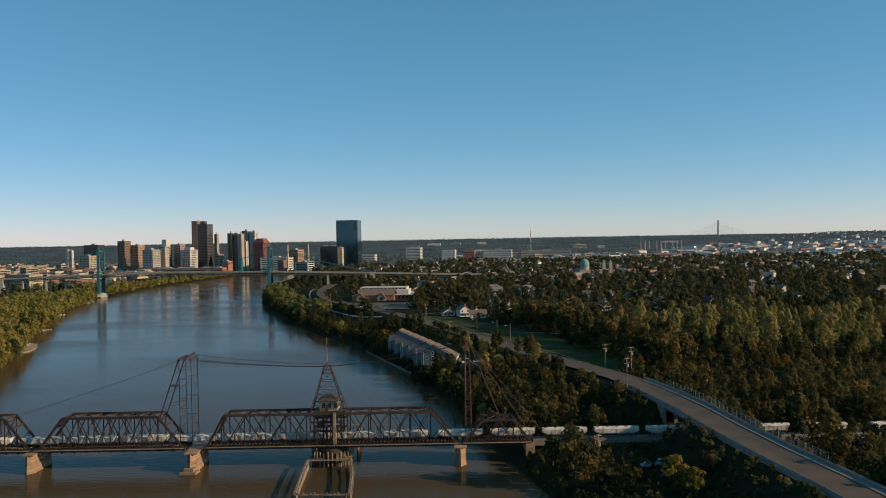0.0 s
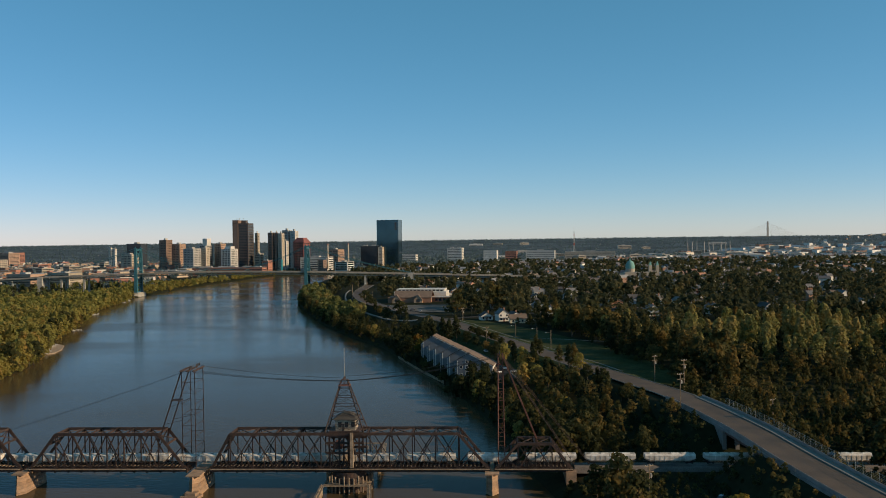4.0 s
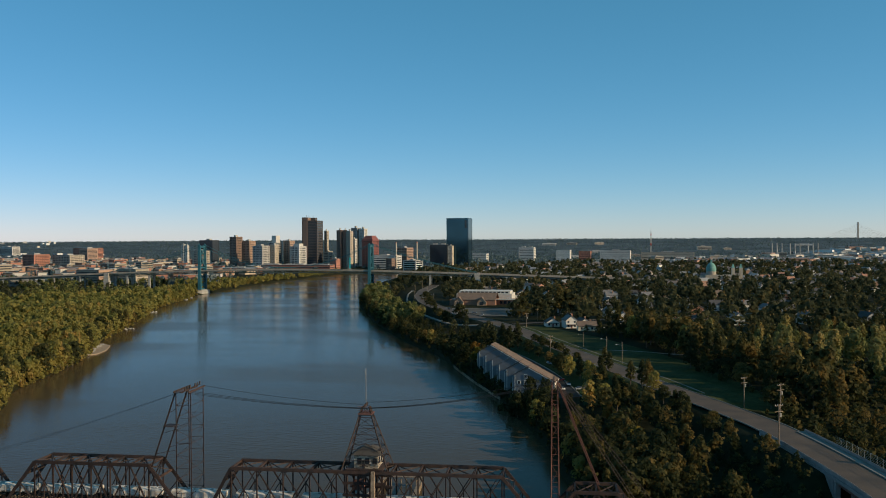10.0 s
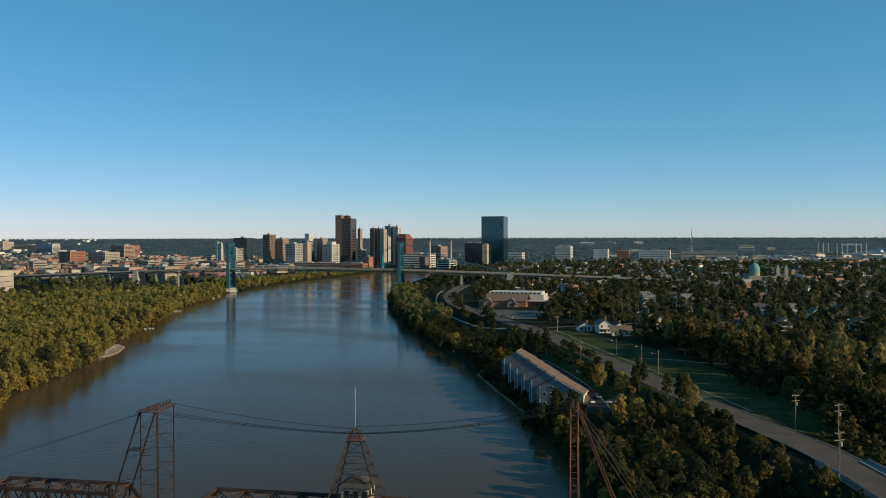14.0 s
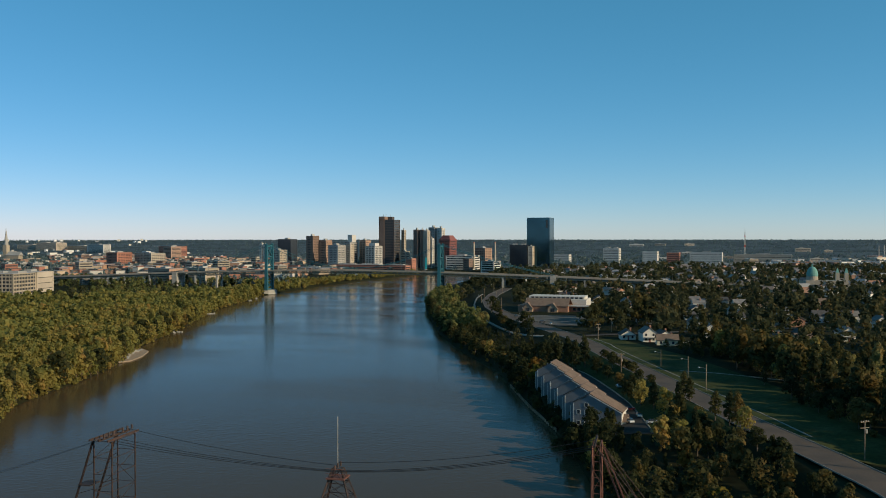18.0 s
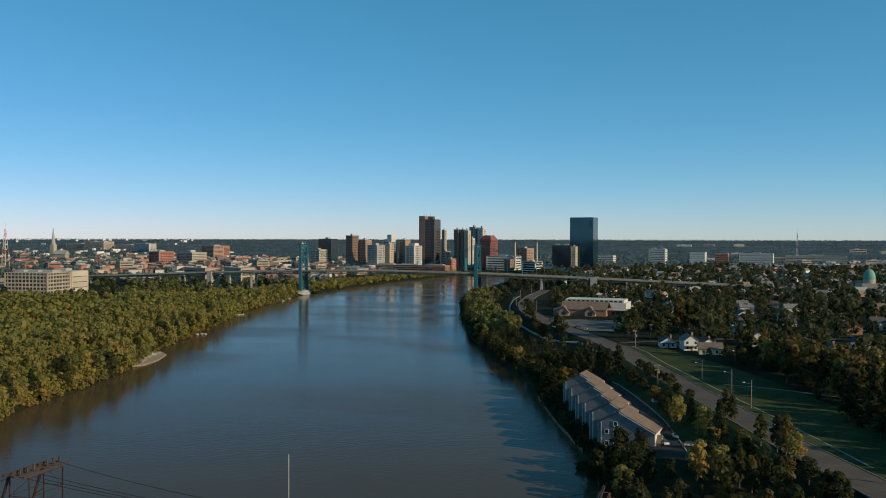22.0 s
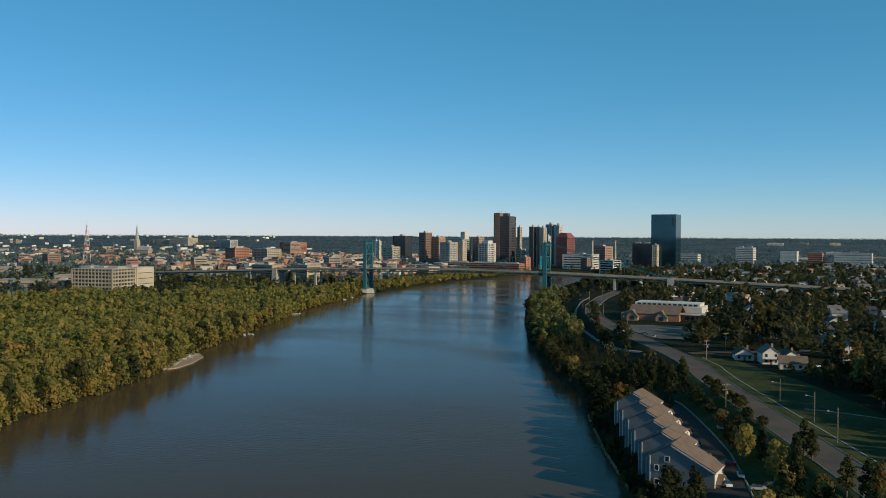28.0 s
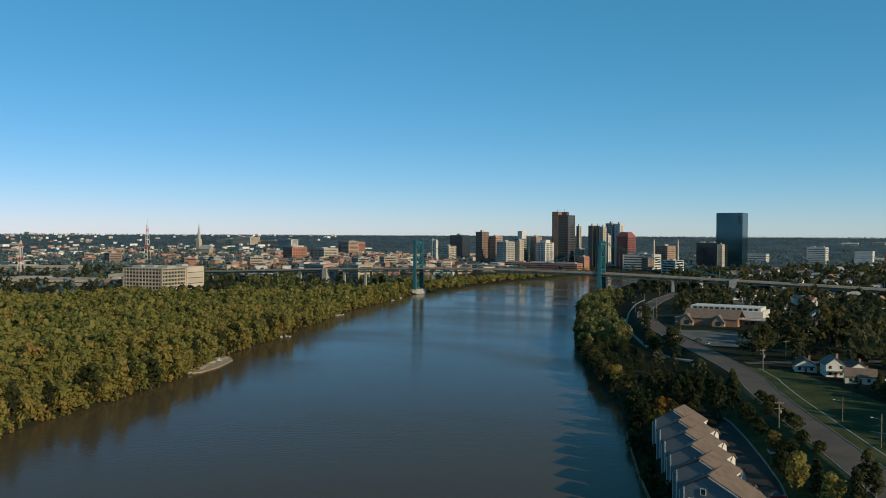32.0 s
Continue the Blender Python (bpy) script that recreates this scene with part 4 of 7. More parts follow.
# cabin on the swing span
cabin = thing("bridge_cabin", "weathered beige bridge-tender cabin with a dark hipped roof", "cabin")
M_CABIN = mat("weathered_beige_boards", (0.42, 0.36, 0.28), 0.8, spots=(0.3, 0.8), grain=(0.15, 4), tone=(0.2, 0.15, 0.11))
M_GLASS_D = mat("dark_glass", (0.02, 0.025, 0.03), 0.12, spots=(0.1, 1), grain=(0.05, 4))
M_ROOF_D = mat("dark_roof_felt", (0.07, 0.06, 0.05), 0.9, spots=(0.3, 0.7), grain=(0.2, 4))
part("floor_frame", boxed(-44.2, -34.8, 283.0, 291.0, 17.75, 18.1), M_RUST, cabin)
part("wall", boxed(-42.2, -36.2, 283.9, 289.9, 18.1, 21.4), M_CABIN, cabin)
bm = bmesh.new()
box(bm, -42.9, -35.5, 283.2, 290.6, 21.4, 21.6)
box(bm, -42.7, -35.7, 283.4, 290.4, 21.6, 23.3, taper=2.6)
part("roof", bm, M_ROOF_D, cabin, "dark hipped roof with wide eaves")
for x in (-41.4, -39.4, -37.5):
    w = part("window", boxed(x, x + 1.1, 283.82, 283.94, 19.2, 20.7), M_GLASS_D, cabin)
    part("sill", boxed(x - 0.1, x + 1.2, 283.7, 283.9, 19.05, 19.2), M_KERB, w)
for y in (285, 287.4):
    part("window", boxed(-36.24, -36.12, y, y + 1.2, 19.2, 20.7), M_GLASS_D, cabin)
part("door", boxed(-40.2, -39.5, 283.84, 283.95, 18.1, 20.2), M_DARK, cabin)
for z in (18.9, 19.3):
    bar("railing", (-44, 283, z), (-35, 283, z), 0.08, 0.08, M_RUST, cabin, "r")
gear = thing("machinery_frame", "rusted machinery and beams under the bridge cabin", "machinery")
for x in (-44, -41, -38, -35):
    bar("post", (x, 283.2, 6.5), (x, 283.2, 17.6), 0.5, 0.5, M_RUST, gear)
    bar("post", (x, 290.8, 6.5), (x, 290.8, 17.6), 0.5, 0.5, M_RUST, gear)
for z in (11.5, 14.5, 16.8):
    bar("beam", (-45, 283.2, z), (-34, 283.2, z), 0.5, 0.6, M_RUST, gear)
    bar("beam", (-45, 290.8, z), (-34, 290.8, z), 0.5, 0.6, M_RUST, gear)
part("engine_box", boxed(-43, -40.5, 284.2, 288.5, 12.4, 14.2, taper=0.2), M_RUST_RED, gear)
part("stair_flight", boxed(-37.6, -36.6, 281.6, 282.6, 7.4, 17.8, taper=0.1), M_TIMBER, gear, "timber stair up to the cabin")


def wire(name, a, b, sag, label, group, width=0.09):
    """A hanging wire between two points."""
    cu = bpy.data.curves.new(name, "CURVE")
    cu.dimensions, cu.bevel_depth, cu.bevel_resolution = "3D", width / 2, 0
    sp = cu.splines.new("POLY")
    k = 24
    sp.points.add(k)
    for i in range(k + 1):
        t = i / k
        p = Vector(a).lerp(Vector(b), t)
        sp.points[i].co = (p.x, p.y, p.z - 4 * sag * t * (1 - t), 1)
    cu.materials.append(M_WIRE)
    return tagged(new(name, cu), label, "power line", group)


for y in (283.2, 284.6, 286.2, 290.4):
    wire("power_line", (-86, y, 37.2 if y > 290 else 36.2), (-39.8, 286 + (y - 286) * 0.3, 33.4 if y > 290 else 32.8), 0.7, "thin dark power line between towers", "power lines", 0.1)
    wire("power_line", (-39.8, 286 + (y - 286) * 0.3, 34.0 if y > 290 else 32.8), (7.4, y, 40.2), 1.2, "thin dark power line between towers", "power lines", 0.1)
for y in (283.2, 290.4):
    wire("guy_wire", (-87.4, y, 36.4), (-150, y, 16.5), 0.6, "thin dark guy wire from tower to truss", "guy wires", 0.06)

# ---- the goods train on the bridge ----
def hopper():
    """A covered hopper wagon: ribbed sloping sides, roof walk with hatches, bogies."""
    car = thing("hopper_wagon", "weathered pale grey covered hopper wagon of a goods train", "railway wagon", "train on the bridge")
    bm = bmesh.new()
    v = []
    for x, s in ((-8.1, 0.25), (-6.2, 1.0), (6.2, 1.0), (8.1, 0.25)):
        lo = 2.3 - 1.3 * s
        v.append([bm.verts.new(p) for p in ((x, -1.0, lo), (x, -1.5, lo + 0.6), (x, -1.5, 3.5), (x, -1.0, 4.0), (x, 1.0, 4.0), (x, 1.5, 3.5), (x, 1.5, lo + 0.6), (x, 1.0, lo))])
    for a, b in zip(v[:-1], v[1:]):
        for i in range(8):
            j = (i + 1) % 8
            bm.faces.new((a[i], a[j], b[j], b[i]))
    bm.faces.new(v[0])
    bm.faces.new(v[-1][::-1])
    bmesh.ops.recalc_face_normals(bm, faces=bm.faces)
    part("body", bm, M_TRAIN, car)
    rib_me = finish(boxed(-0.06, 0.06, -1.58, 1.58, 1.2, 3.55), "side_rib", M_TRAIN)
    for i in range(9):
        part("side_rib", rib_me, None, car).matrix_basis = pose(-6.4 + i * 1.6, 0, 0)
    part("roof_walk", boxed(-7.6, 7.6, -0.35, 0.35, 4.05, 4.15), M_KERB, car)
    hatch = finish(boxed(-1.3, 1.3, -0.55, 0.55, 4.0, 4.22, taper=0.1), "hatch", M_TRAIN)
    for i in range(4):
        part("hatch", hatch, None, car).matrix_basis = pose(-5.1 + i * 3.4, 0, 0)
    frame_me = finish(prism(bmesh.new(), [(-1.2, -0.98), (1.2, -0.98), (1.2, -0.84), (0.3, -0.84), (0.3, 0.84), (1.2, 0.84), (1.2, 0.98), (-1.2, 0.98), (-1.2, 0.84), (-0.3, 0.84), (-0.3, -0.84), (-1.2, -0.84)], 0.35, 0.78), "bogie", M_DARK)
    tread = bmesh.new()
    bmesh.ops.create_cone(tread, cap_ends=True, segments=12, radius1=0.42, radius2=0.42, depth=0.14, matrix=Matrix.Rotation(radians(90), 4, "X"))
    tread = finish(tread, "wheel", M_DARK)
    for x in (-6.2, 6.2):
        bogie = part("bogie", frame_me, None, car)
        bogie.matrix_basis = pose(x, 0, 0)
        for dx in (-0.85, 0.85):
            for y in (-0.75, 0.75):
                part("wheel", tread, None, bogie).matrix_basis = pose(dx, y, 0.42)
    part("sill", boxed(-8.4, 8.4, -0.3, 0.3, 0.8, 1.1), M_DARK, car)
    return car


wagon = hopper()
wagon.matrix_basis = pose(-172, 287, RAIL_Z - 0.15)
wagon.scale = (0.92, 1, 0.74)
for i in range(1, 25):
    more = copy_thing(wagon, pose(-172 + i * 17.6 + (0.9 if i > 9 else 0) + (6 if i > 17 else 0), 287, RAIL_Z - 0.15))
    more.scale = (0.92, 1, 0.74)
tagged(new("railway_track", finish(boxed(28.8, 420, 283.8, 290.2, 5.2, 6.9, taper=0.5), "railway_track", mat("track_ballast", (0.18, 0.15, 0.13), 0.95, spots=(0.3, 0.3), grain=(0.3, 4)))),
       "stony ballast bed of the railway", "railway track", kind="structure")
abut = tagged(new("abutment", finish(boxed(26.5, 29.5, 281.5, 292.5, 0.5, 6.3), "abutment", M_STONE)), "stone abutment of the railway bridge", "abutment", kind="structure")

# ---- the suspension bridge ----
TW, TE = (-480.0, 1191.0), (-241.2, 1184.5)


def deck_z(x):
    return float(np.interp(x, [-1150, -1000, -800, -618, -480, -360, -241, -100, 60, 250, 420], [10, 14, 20, 27.4, 31.4, 33.0, 31.6, 27.6, 22.5, 17.5, 13]))


def deck_y(x):
    return float(np.interp(x, [-1150, -800, -480, -241, 420], [1230, 1200, 1191, 1184.5, 1166]))


def tower(cx, cy, base, label):
    """Two cellular legs, X-bracing above and below the roadway, portal head with finials, concrete pier."""
    t = thing("bridge_tower", label, "bridge tower", "towers of the suspension bridge", (cx, cy, 0))
    pier_h = 6.0
    bm = bmesh.new()
    prism(bm, [(-5, -13), (0, -16), (5, -13), (5, 13), (0, 16), (-5, 13)], base, pier_h - 1.2)
    prism(bm, [(-4, -12), (4, -12), (4, 12), (-4, 12)], pier_h - 1.2, pier_h)
    part("pier", bm, M_CONC, t, "pale concrete pier")
    for s in (-1, 1):
        bm = bmesh.new()
        box(bm, -2.2, 2.2, s * 9.2 - 1.5, s * 9.2 + 1.5, pier_h, 30, taper=0.2)
        box(bm, -2.0, 2.0, s * 9.1 - 1.3, s * 9.1 + 1.3, 30, 66.0, taper=0.35)
        part("leg", bm, M_TEAL, t)
        bm = bmesh.new()
        box(bm, -2.1, 2.1, s * 9.1 - 1.5, s * 9.1 + 1.5, 66.0, 67.0)
        box(bm, -1.0, 1.0, s * 9.1 - 0.8, s * 9.1 + 0.8, 67.0, 69.4, taper=0.7)
        part("finial", bm, M_TEAL, t)
    for z0, z1 in ((7.5, 17.5), (18.5, 28.5), (37, 50), (51, 64)):
        for s in (-1, 1):
            bar("brace", (0, -8.6 * s, z0), (0, 8.6 * s, z1), 1.5, 0.9, M_TEAL, t)
    for z, h in ((7.2, 1.4), (18, 1.4), (29, 2.2), (36, 1.6), (50.5, 1.2), (64.6, 2.4)):
        bar("cross_beam", (0, -9, z), (0, 9, z), 1.8, h, M_TEAL, t)
    return t


tower(*TW, -3, "teal steel suspension bridge tower on a pale pier")
tower(*TE, 1, "teal steel suspension bridge tower by the east shore")

deck = thing("bridge_deck", "long grey-green suspension bridge roadway on stiffening trusses", "bridge deck")
xs = list(np.arange(-1100, 400, 30.0))
for a, b in zip(xs[:-1], xs[1:]):
    pa, pb = (a, deck_y(a), deck_z(a)), (b, deck_y(b), deck_z(b))
    bar("roadway_slab", pa, pb, 17.5, 0.7, M_PALE, deck)
    for s in (-1, 1):
        o = Vector((0, 8.6 * s, 0))
        if -640 < a < -90:
            bar("truss_chord", Vector(pa) + o + Vector((0, 0, -3.0)), Vector(pb) + o + Vector((0, 0, -3.0)), 0.6, 0.7, M_DECK, deck)
            bar("truss_chord", Vector(pa) + o + Vector((0, 0, -0.5)), Vector(pb) + o + Vector((0, 0, -0.5)), 0.6, 0.7, M_DECK, deck)
            for k in range(4):
                u, v = Vector(pa).lerp(Vector(pb), k / 4) + o, Vector(pa).lerp(Vector(pb), (k + 1) / 4) + o
                d = Vector((0, 0, -3.0))
                bar("truss_diagonal", u + (d if k % 2 else Vector()), v + (Vector() if k % 2 else d), 0.4, 0.4, M_DECK, deck)
                bar("truss_post", u, u + d, 0.35, 0.35, M_DECK, deck)
        else:
            bar("girder", Vector(pa) + o * 0.85 + Vector((0, 0, -1.6)), Vector(pb) + o * 0.85 + Vector((0, 0, -1.6)), 0.7, 2.6, M_DECK, deck)
        bar("parapet", Vector(pa) + o + Vector((0, 0, 0.9)), Vector(pb) + o + Vector((0, 0, 0.9)), 0.35, 1.0, M_PALE, deck)
for x in np.arange(-1060, 400, 40.0):
    if -640 < x < -95:
        continue
    y, z = deck_y(x), deck_z(x)
    g = float(ground_z(x, y))
    if z - g < 4:
        continue
    b = thing("bridge_bent", "pale concrete column bent under the bridge approach", "bridge pier", "approach piers")
    for s in (-1, 1):
        part("column", boxed(x - 0.9, x + 0.9, y + s * 6 - 0.9, y + s * 6 + 0.9, g - 1, z - 3.4, taper=0.1), M_CONC, b)
    part("cap_beam", boxed(x - 1.1, x + 1.1, y - 8.4, y + 8.4, z - 3.4, z - 2.2), M_CONC, b)
for x in (-618.0, -98.0):
    y, z = deck_y(x), deck_z(x)
    g = float(ground_z(x, y))
    a = thing("cable_anchorage", "pale concrete cable anchorage with two pylons", "anchorage", "anchorages")
    for s in (-1, 1):
        bm = bmesh.new()
        box(bm, x - 4, x + 4, y + s * 9 - 2.4, y + s * 9 + 2.4, g - 1, z + 1.5, taper=0.6)
        part("pylon", bm, M_CONC, a)
    part("cross_wall", boxed(x - 3, x + 3, y - 7, y + 7, g - 1, z - 3.4), M_CONC, a)
for x, h in ((-555.0, 24), (-588.0, 22), (-160.0, 24)):
    y, z = deck_y(x), deck_z(x)
    g = float(ground_z(x, y))
    b = thing("bridge_bent", "pale concrete pier with a broad head under the side span", "bridge pier", "approach piers")
    for s in (-1, 1):
        part("column", boxed(x - 1.4, x + 1.4, y + s * 7 - 1.3, y + s * 7 + 1.3, g - 1, z - 3.8, taper=0.3), M_CONC, b)
    part("cap_beam", boxed(x - 1.6, x + 1.6, y - 9, y + 9, z - 3.8, z - 3.0), M_CONC, b)

cables = thing("suspension_cables", "teal main cables and hangers of the suspension bridge", "bridge cables")


def cable_z(x):
    if TW[0] <= x <= TE[0]:
        u = (x - (TW[0] + TE[0]) / 2) / ((TE[0] - TW[0]) / 2)
        return 36.0 + 31.5 * u * u
    if x < TW[0]:
        u = (TW[0] - x) / (TW[0] + 618)
        return 67.5 + (29.5 - 67.5) * u - 12 * u * (1 - u)
    u = (x - TE[0]) / (-98 - TE[0])
    return 67.5 + (29.5 - 67.5) * u - 12 * u * (1 - u)


cx = list(np.concatenate([np.linspace(-618, -480, 9), np.linspace(-480, -241.2, 25)[1:], np.linspace(-241.2, -98, 9)[1:]]))
for s in (-1, 1):
    for a, b in zip(cx[:-1], cx[1:]):
        bar("main_cable", (a, deck_y(a) + 9.1 * s, cable_z(a)), (b, deck_y(b) + 9.1 * s, cable_z(b)), 0.6, 0.6, M_TEAL, cables, "r")
        if cable_z(b) - deck_z(b) > 2:
            bar("hanger", (b, deck_y(b) + 9.1 * s, cable_z(b)), (b, deck_y(b) + 9.1 * s, deck_z(b)), 0.16, 0.16, M_TEAL, cables, "r")
for i, x in enumerate(np.arange(-1050, 380, 52.0)):
    lp = thing("bridge_lamp", "slim grey lamp post on the bridge parapet", "street lamp", "bridge lamps", (x, deck_y(x) - 8.6 if i % 2 else deck_y(x) + 8.6, deck_z(x)))
    bar("post", (0, 0, 0.2), (0, 0, 9.5), 0.2, 0.2, M_CONC, lp, "r")
    bar("arm", (0, 0, 9.4), (0, 2.2 if i % 2 else -2.2, 9.8), 0.14, 0.14, M_CONC, lp, "r")

# ---- the city across the river ----
def paint(name, c, **k):
    return mat(name, c, k.get("rough", 0.8), spots=(0.12, 0.05), grain=(0.08, 0.6), vary=k.get("vary", 0.1))


B_BRICK = paint("red_brick", (0.36, 0.15, 0.10), vary=0.25)
B_ORANGE = paint("orange_brick", (0.37, 0.235, 0.165), vary=0.2)
B_TAN = paint("tan_brick", (0.36, 0.295, 0.215), vary=0.2)
B_CREAM = paint("cream_stone", (0.45, 0.375, 0.29), vary=0.15)
B_WHITE = paint("white_cladding", (0.56, 0.52, 0.46), vary=0.1)
B_GREY = paint("grey_concrete", (0.36, 0.34, 0.31), vary=0.15)
B_BROWN = paint("brown_brick", (0.21, 0.135, 0.10))
B_DARK = paint("dark_bronze_cladding", (0.066, 0.053, 0.050))
B_MAROON = paint("maroon_granite", (0.22, 0.075, 0.065))
B_ROOF = paint("flat_roof_gravel", (0.30, 0.28, 0.26), vary=0.3)
B_RED = paint("bright_red_paint", (0.62, 0.03, 0.03))
G_DARK = mat("dark_window_glass", (0.035, 0.042, 0.05), 0.15, 0.0, spots=(0.1, 0.1), grain=(0.1, 0.4))
G_TEAL = mat("teal_mirror_glass", (0.032, 0.088, 0.128), 0.07, 0.8, spots=(0.15, 0.03), grain=(0.08, 0.3))
M_SHINGLE = mat("brown_shingles", (0.18, 0.122, 0.088), 0.9, spots=(0.2, 0.4), grain=(0.15, 3))
RINGS = {}


def block(name, label, x0, x1, y, depth, top, wall, glass=None, floor=3.8, base=None, rz=None, share=0.5, piers=0, category="building", group="", roof=True, parts_roof=1):
    """A city building: glass core, a wall band at every floor, corner and facade piers, parapet and roof plant."""
    w = x1 - x0
    cx = (x0 + x1) / 2
    if rz is None:
        rz, depth = -20.0, min(depth, w * 0.8)
        w = (w - depth * 0.342) / 0.94
    g = float(ground_z(cx, y)) if base is None else base
    b = thing(name, label, category, group, (cx, y + depth / 2, g), rz)
    h = top - g
    a, d = w / 2, depth / 2
    part("window_glass", boxed(-a + 0.35, a - 0.35, -d + 0.35, d - 0.35, 0, h - 0.6), glass or G_DARK, b)
    n = max(2, int(round(h / floor)))
    fh = h / n
    key = (wall.name, round(w, 1), round(depth, 1), round(fh, 2), share)
    if key not in RINGS:
        RINGS[key] = finish(boxed(-a, a, -d, d, 0, fh * share), "wall_band", wall)
    for i in range(n):
        part("wall_band", RINGS[key], None, b).matrix_basis = pose(0, 0, i * fh)
    part("parapet", boxed(-a - 0.15, a + 0.15, -d - 0.15, d + 0.15, h - 0.9, h), wall, b)
    for s in (-1, 1):
        for t in (-1, 1):
            part("corner_pier", boxed(s * a - 1.1 - s * 0.95, s * a + 1.1 - s * 0.95, t * d - 1.1 - t * 0.95, t * d + 1.1 - t * 0.95, 0, h - 0.3), wall, b)
    for i in range(1, piers + 1):
        x = -a + w * i / (piers + 1)
        part("facade_pier", boxed(x - 0.6, x + 0.6, -d - 0.12, -d + 0.5, 0, h - 0.3), wall, b)
    k = int(piers * depth / w)
    for i in range(1, k + 1):
        t = -d + depth * i / (k + 1)
        part("facade_pier", boxed(a - 0.5, a + 0.12, t - 0.6, t + 0.6, 0, h - 0.3), wall, b)
    if roof:
        part("roof", boxed(-a + 0.6, a - 0.6, -d + 0.6, d - 0.6, h, h + 0.12), B_ROOF, b)
        for i in range(parts_roof):
            s = (i - (parts_roof - 1) / 2) * w / max(1, parts_roof)
            part("roof_plant", boxed(s - w * 0.12, s + w * 0.12, -d * 0.4, d * 0.35, h + 0.1, h + min(5, 1.8 + h * 0.03), taper=0.2), B_GREY, b)
    return b


# the tall ones
blk = block("office_tower", "tall dark bronze office tower with a brown shaft", -604, -566, 2050, 40, 118, B_DARK, share=0.42, parts_roof=0, rz=-4)
part("service_shaft", boxed(-19.15, -8, -20.15, 14, 0, 117.5), paint("brown_granite", (0.17, 0.125, 0.105)), blk)
part("brown_shaft", boxed(-8, -4.5, -20.3, 10, 0, 117.2), B_BROWN, blk, "brown brick shaft")
part("penthouse", boxed(-8, 7, 0, 14, 100, 117.2), B_DARK, blk)
for x in (-15, -9, 2):
    part("mast", boxed(x - 0.3, x + 0.3, -0.3, 0.3, 117, 123), B_GREY, blk)
block("office_building", "slim cream office building behind the dark tower", -562, -552, 2090, 22, 94, B_CREAM, share=0.6)
block("office_building", "low cream office building beside the dark tower", -556, -536, 2060, 20, 44, B_CREAM, share=0.6)

gl = block("glass_tower", "tall teal mirror-glass office tower", -272, -216, 2191, 44, 124, G_TEAL, G_TEAL, floor=4.2, rz=-7, share=0.9, parts_roof=0)
part("notch_panel", boxed(19, 24, -22.3, -21, 92, 112), G_DARK, gl, "dark notch near the top")
block("hotel", "dark blue slab hotel beside the glass tower", -314, -270, 2180, 16, 58, G_DARK, share=0.35, floor=3.2, parts_roof=2, rz=-8)
block("hotel_wing", "sunlit cream end wing of the hotel", -268, -257, 2172, 18, 55, B_CREAM, share=0.85, rz=-8)

block("office_building", "brown brick office tower with stepped top", -748, -722, 1950, 30, 80, B_BROWN, share=0.6, piers=4)
block("office_building", "orange brick office tower beside the brown one", -722, -695, 1962, 30, 70, B_ORANGE, share=0.65, piers=4)
block("office_building", "pale grey concrete office block with ribs", -656, -622, 1850, 26, 60, B_GREY, share=0.6, piers=6)
d4 = block("office_building", "dark grey office tower with a white cube on top", -640, -613, 1905, 28, 66, B_GREY, share=0.4, parts_roof=0)
part("white_cube", boxed(-3, 9, -7, 7, 58, 74), B_WHITE, d4, "white rooftop cube")
block("office_building", "cream office building in front of the orange one", -622, -606, 1870, 24, 62, B_CREAM, share=0.55, piers=3)
block("office_building", "orange-brown brick office tower", -607, -585, 1915, 28, 70, B_ORANGE, share=0.65, piers=3)
l6 = block("office_building", "white-ribbed office building with dark glass", -582, -549, 1880, 28, 58, B_WHITE, share=0.35, piers=5)
part("roof_house", boxed(-8, 8, -6, 8, 50, 57), B_WHITE, l6)
# two brown blocks stand for the beige tower's left face in shade
block("office_building", "shaded face of the beige office tower, built as dark brown blocks", -507, -492, 2000, 34, 94, B_BROWN, share=0.5, piers=1)
block("office_building", "shaded face of the beige office tower, built as dark brown blocks", -490, -482, 1998, 34, 94, B_BROWN, share=0.5)
block("office_building", "sunlit beige stepped office tower", -482, -468, 1994, 40, 92, B_CREAM, share=0.62, piers=3)
block("office_building", "tall pale modern office tower", -494, -472, 2085, 30, 100, B_GREY, share=0.5, piers=2)
block("office_building", "tall pale modern office tower", -472, -454, 2078, 36, 98, B_WHITE, share=0.66, piers=4)
block("office_building", "slim pale office shaft", -474, -462, 2010, 16, 74, B_WHITE, share=0.6)
mr = block("office_building", "maroon granite office tower with a chamfered crown", -452, -416, 2020, 34, 72, B_MAROON, share=0.55, piers=5, parts_roof=0)
part("crown", box(bmesh.new(), -16, 16, -15, 15, 62, 74, taper=7), B_MAROON, mr, "chamfered maroon crown")
block("convention_hall", "long low white convention hall by the river", -418, -356, 1955, 50, 36, B_WHITE, share=0.55, floor=5, rz=-8)
block("office_building", "orange brick stepped office building", -378, -340, 2055, 34, 52, B_ORANGE, share=0.6, piers=5)
block("promenade_hall", "pale greenish glass pavilion by the river", -332, -292, 1900, 30, 26, B_WHITE, G_TEAL, share=0.35, floor=5)
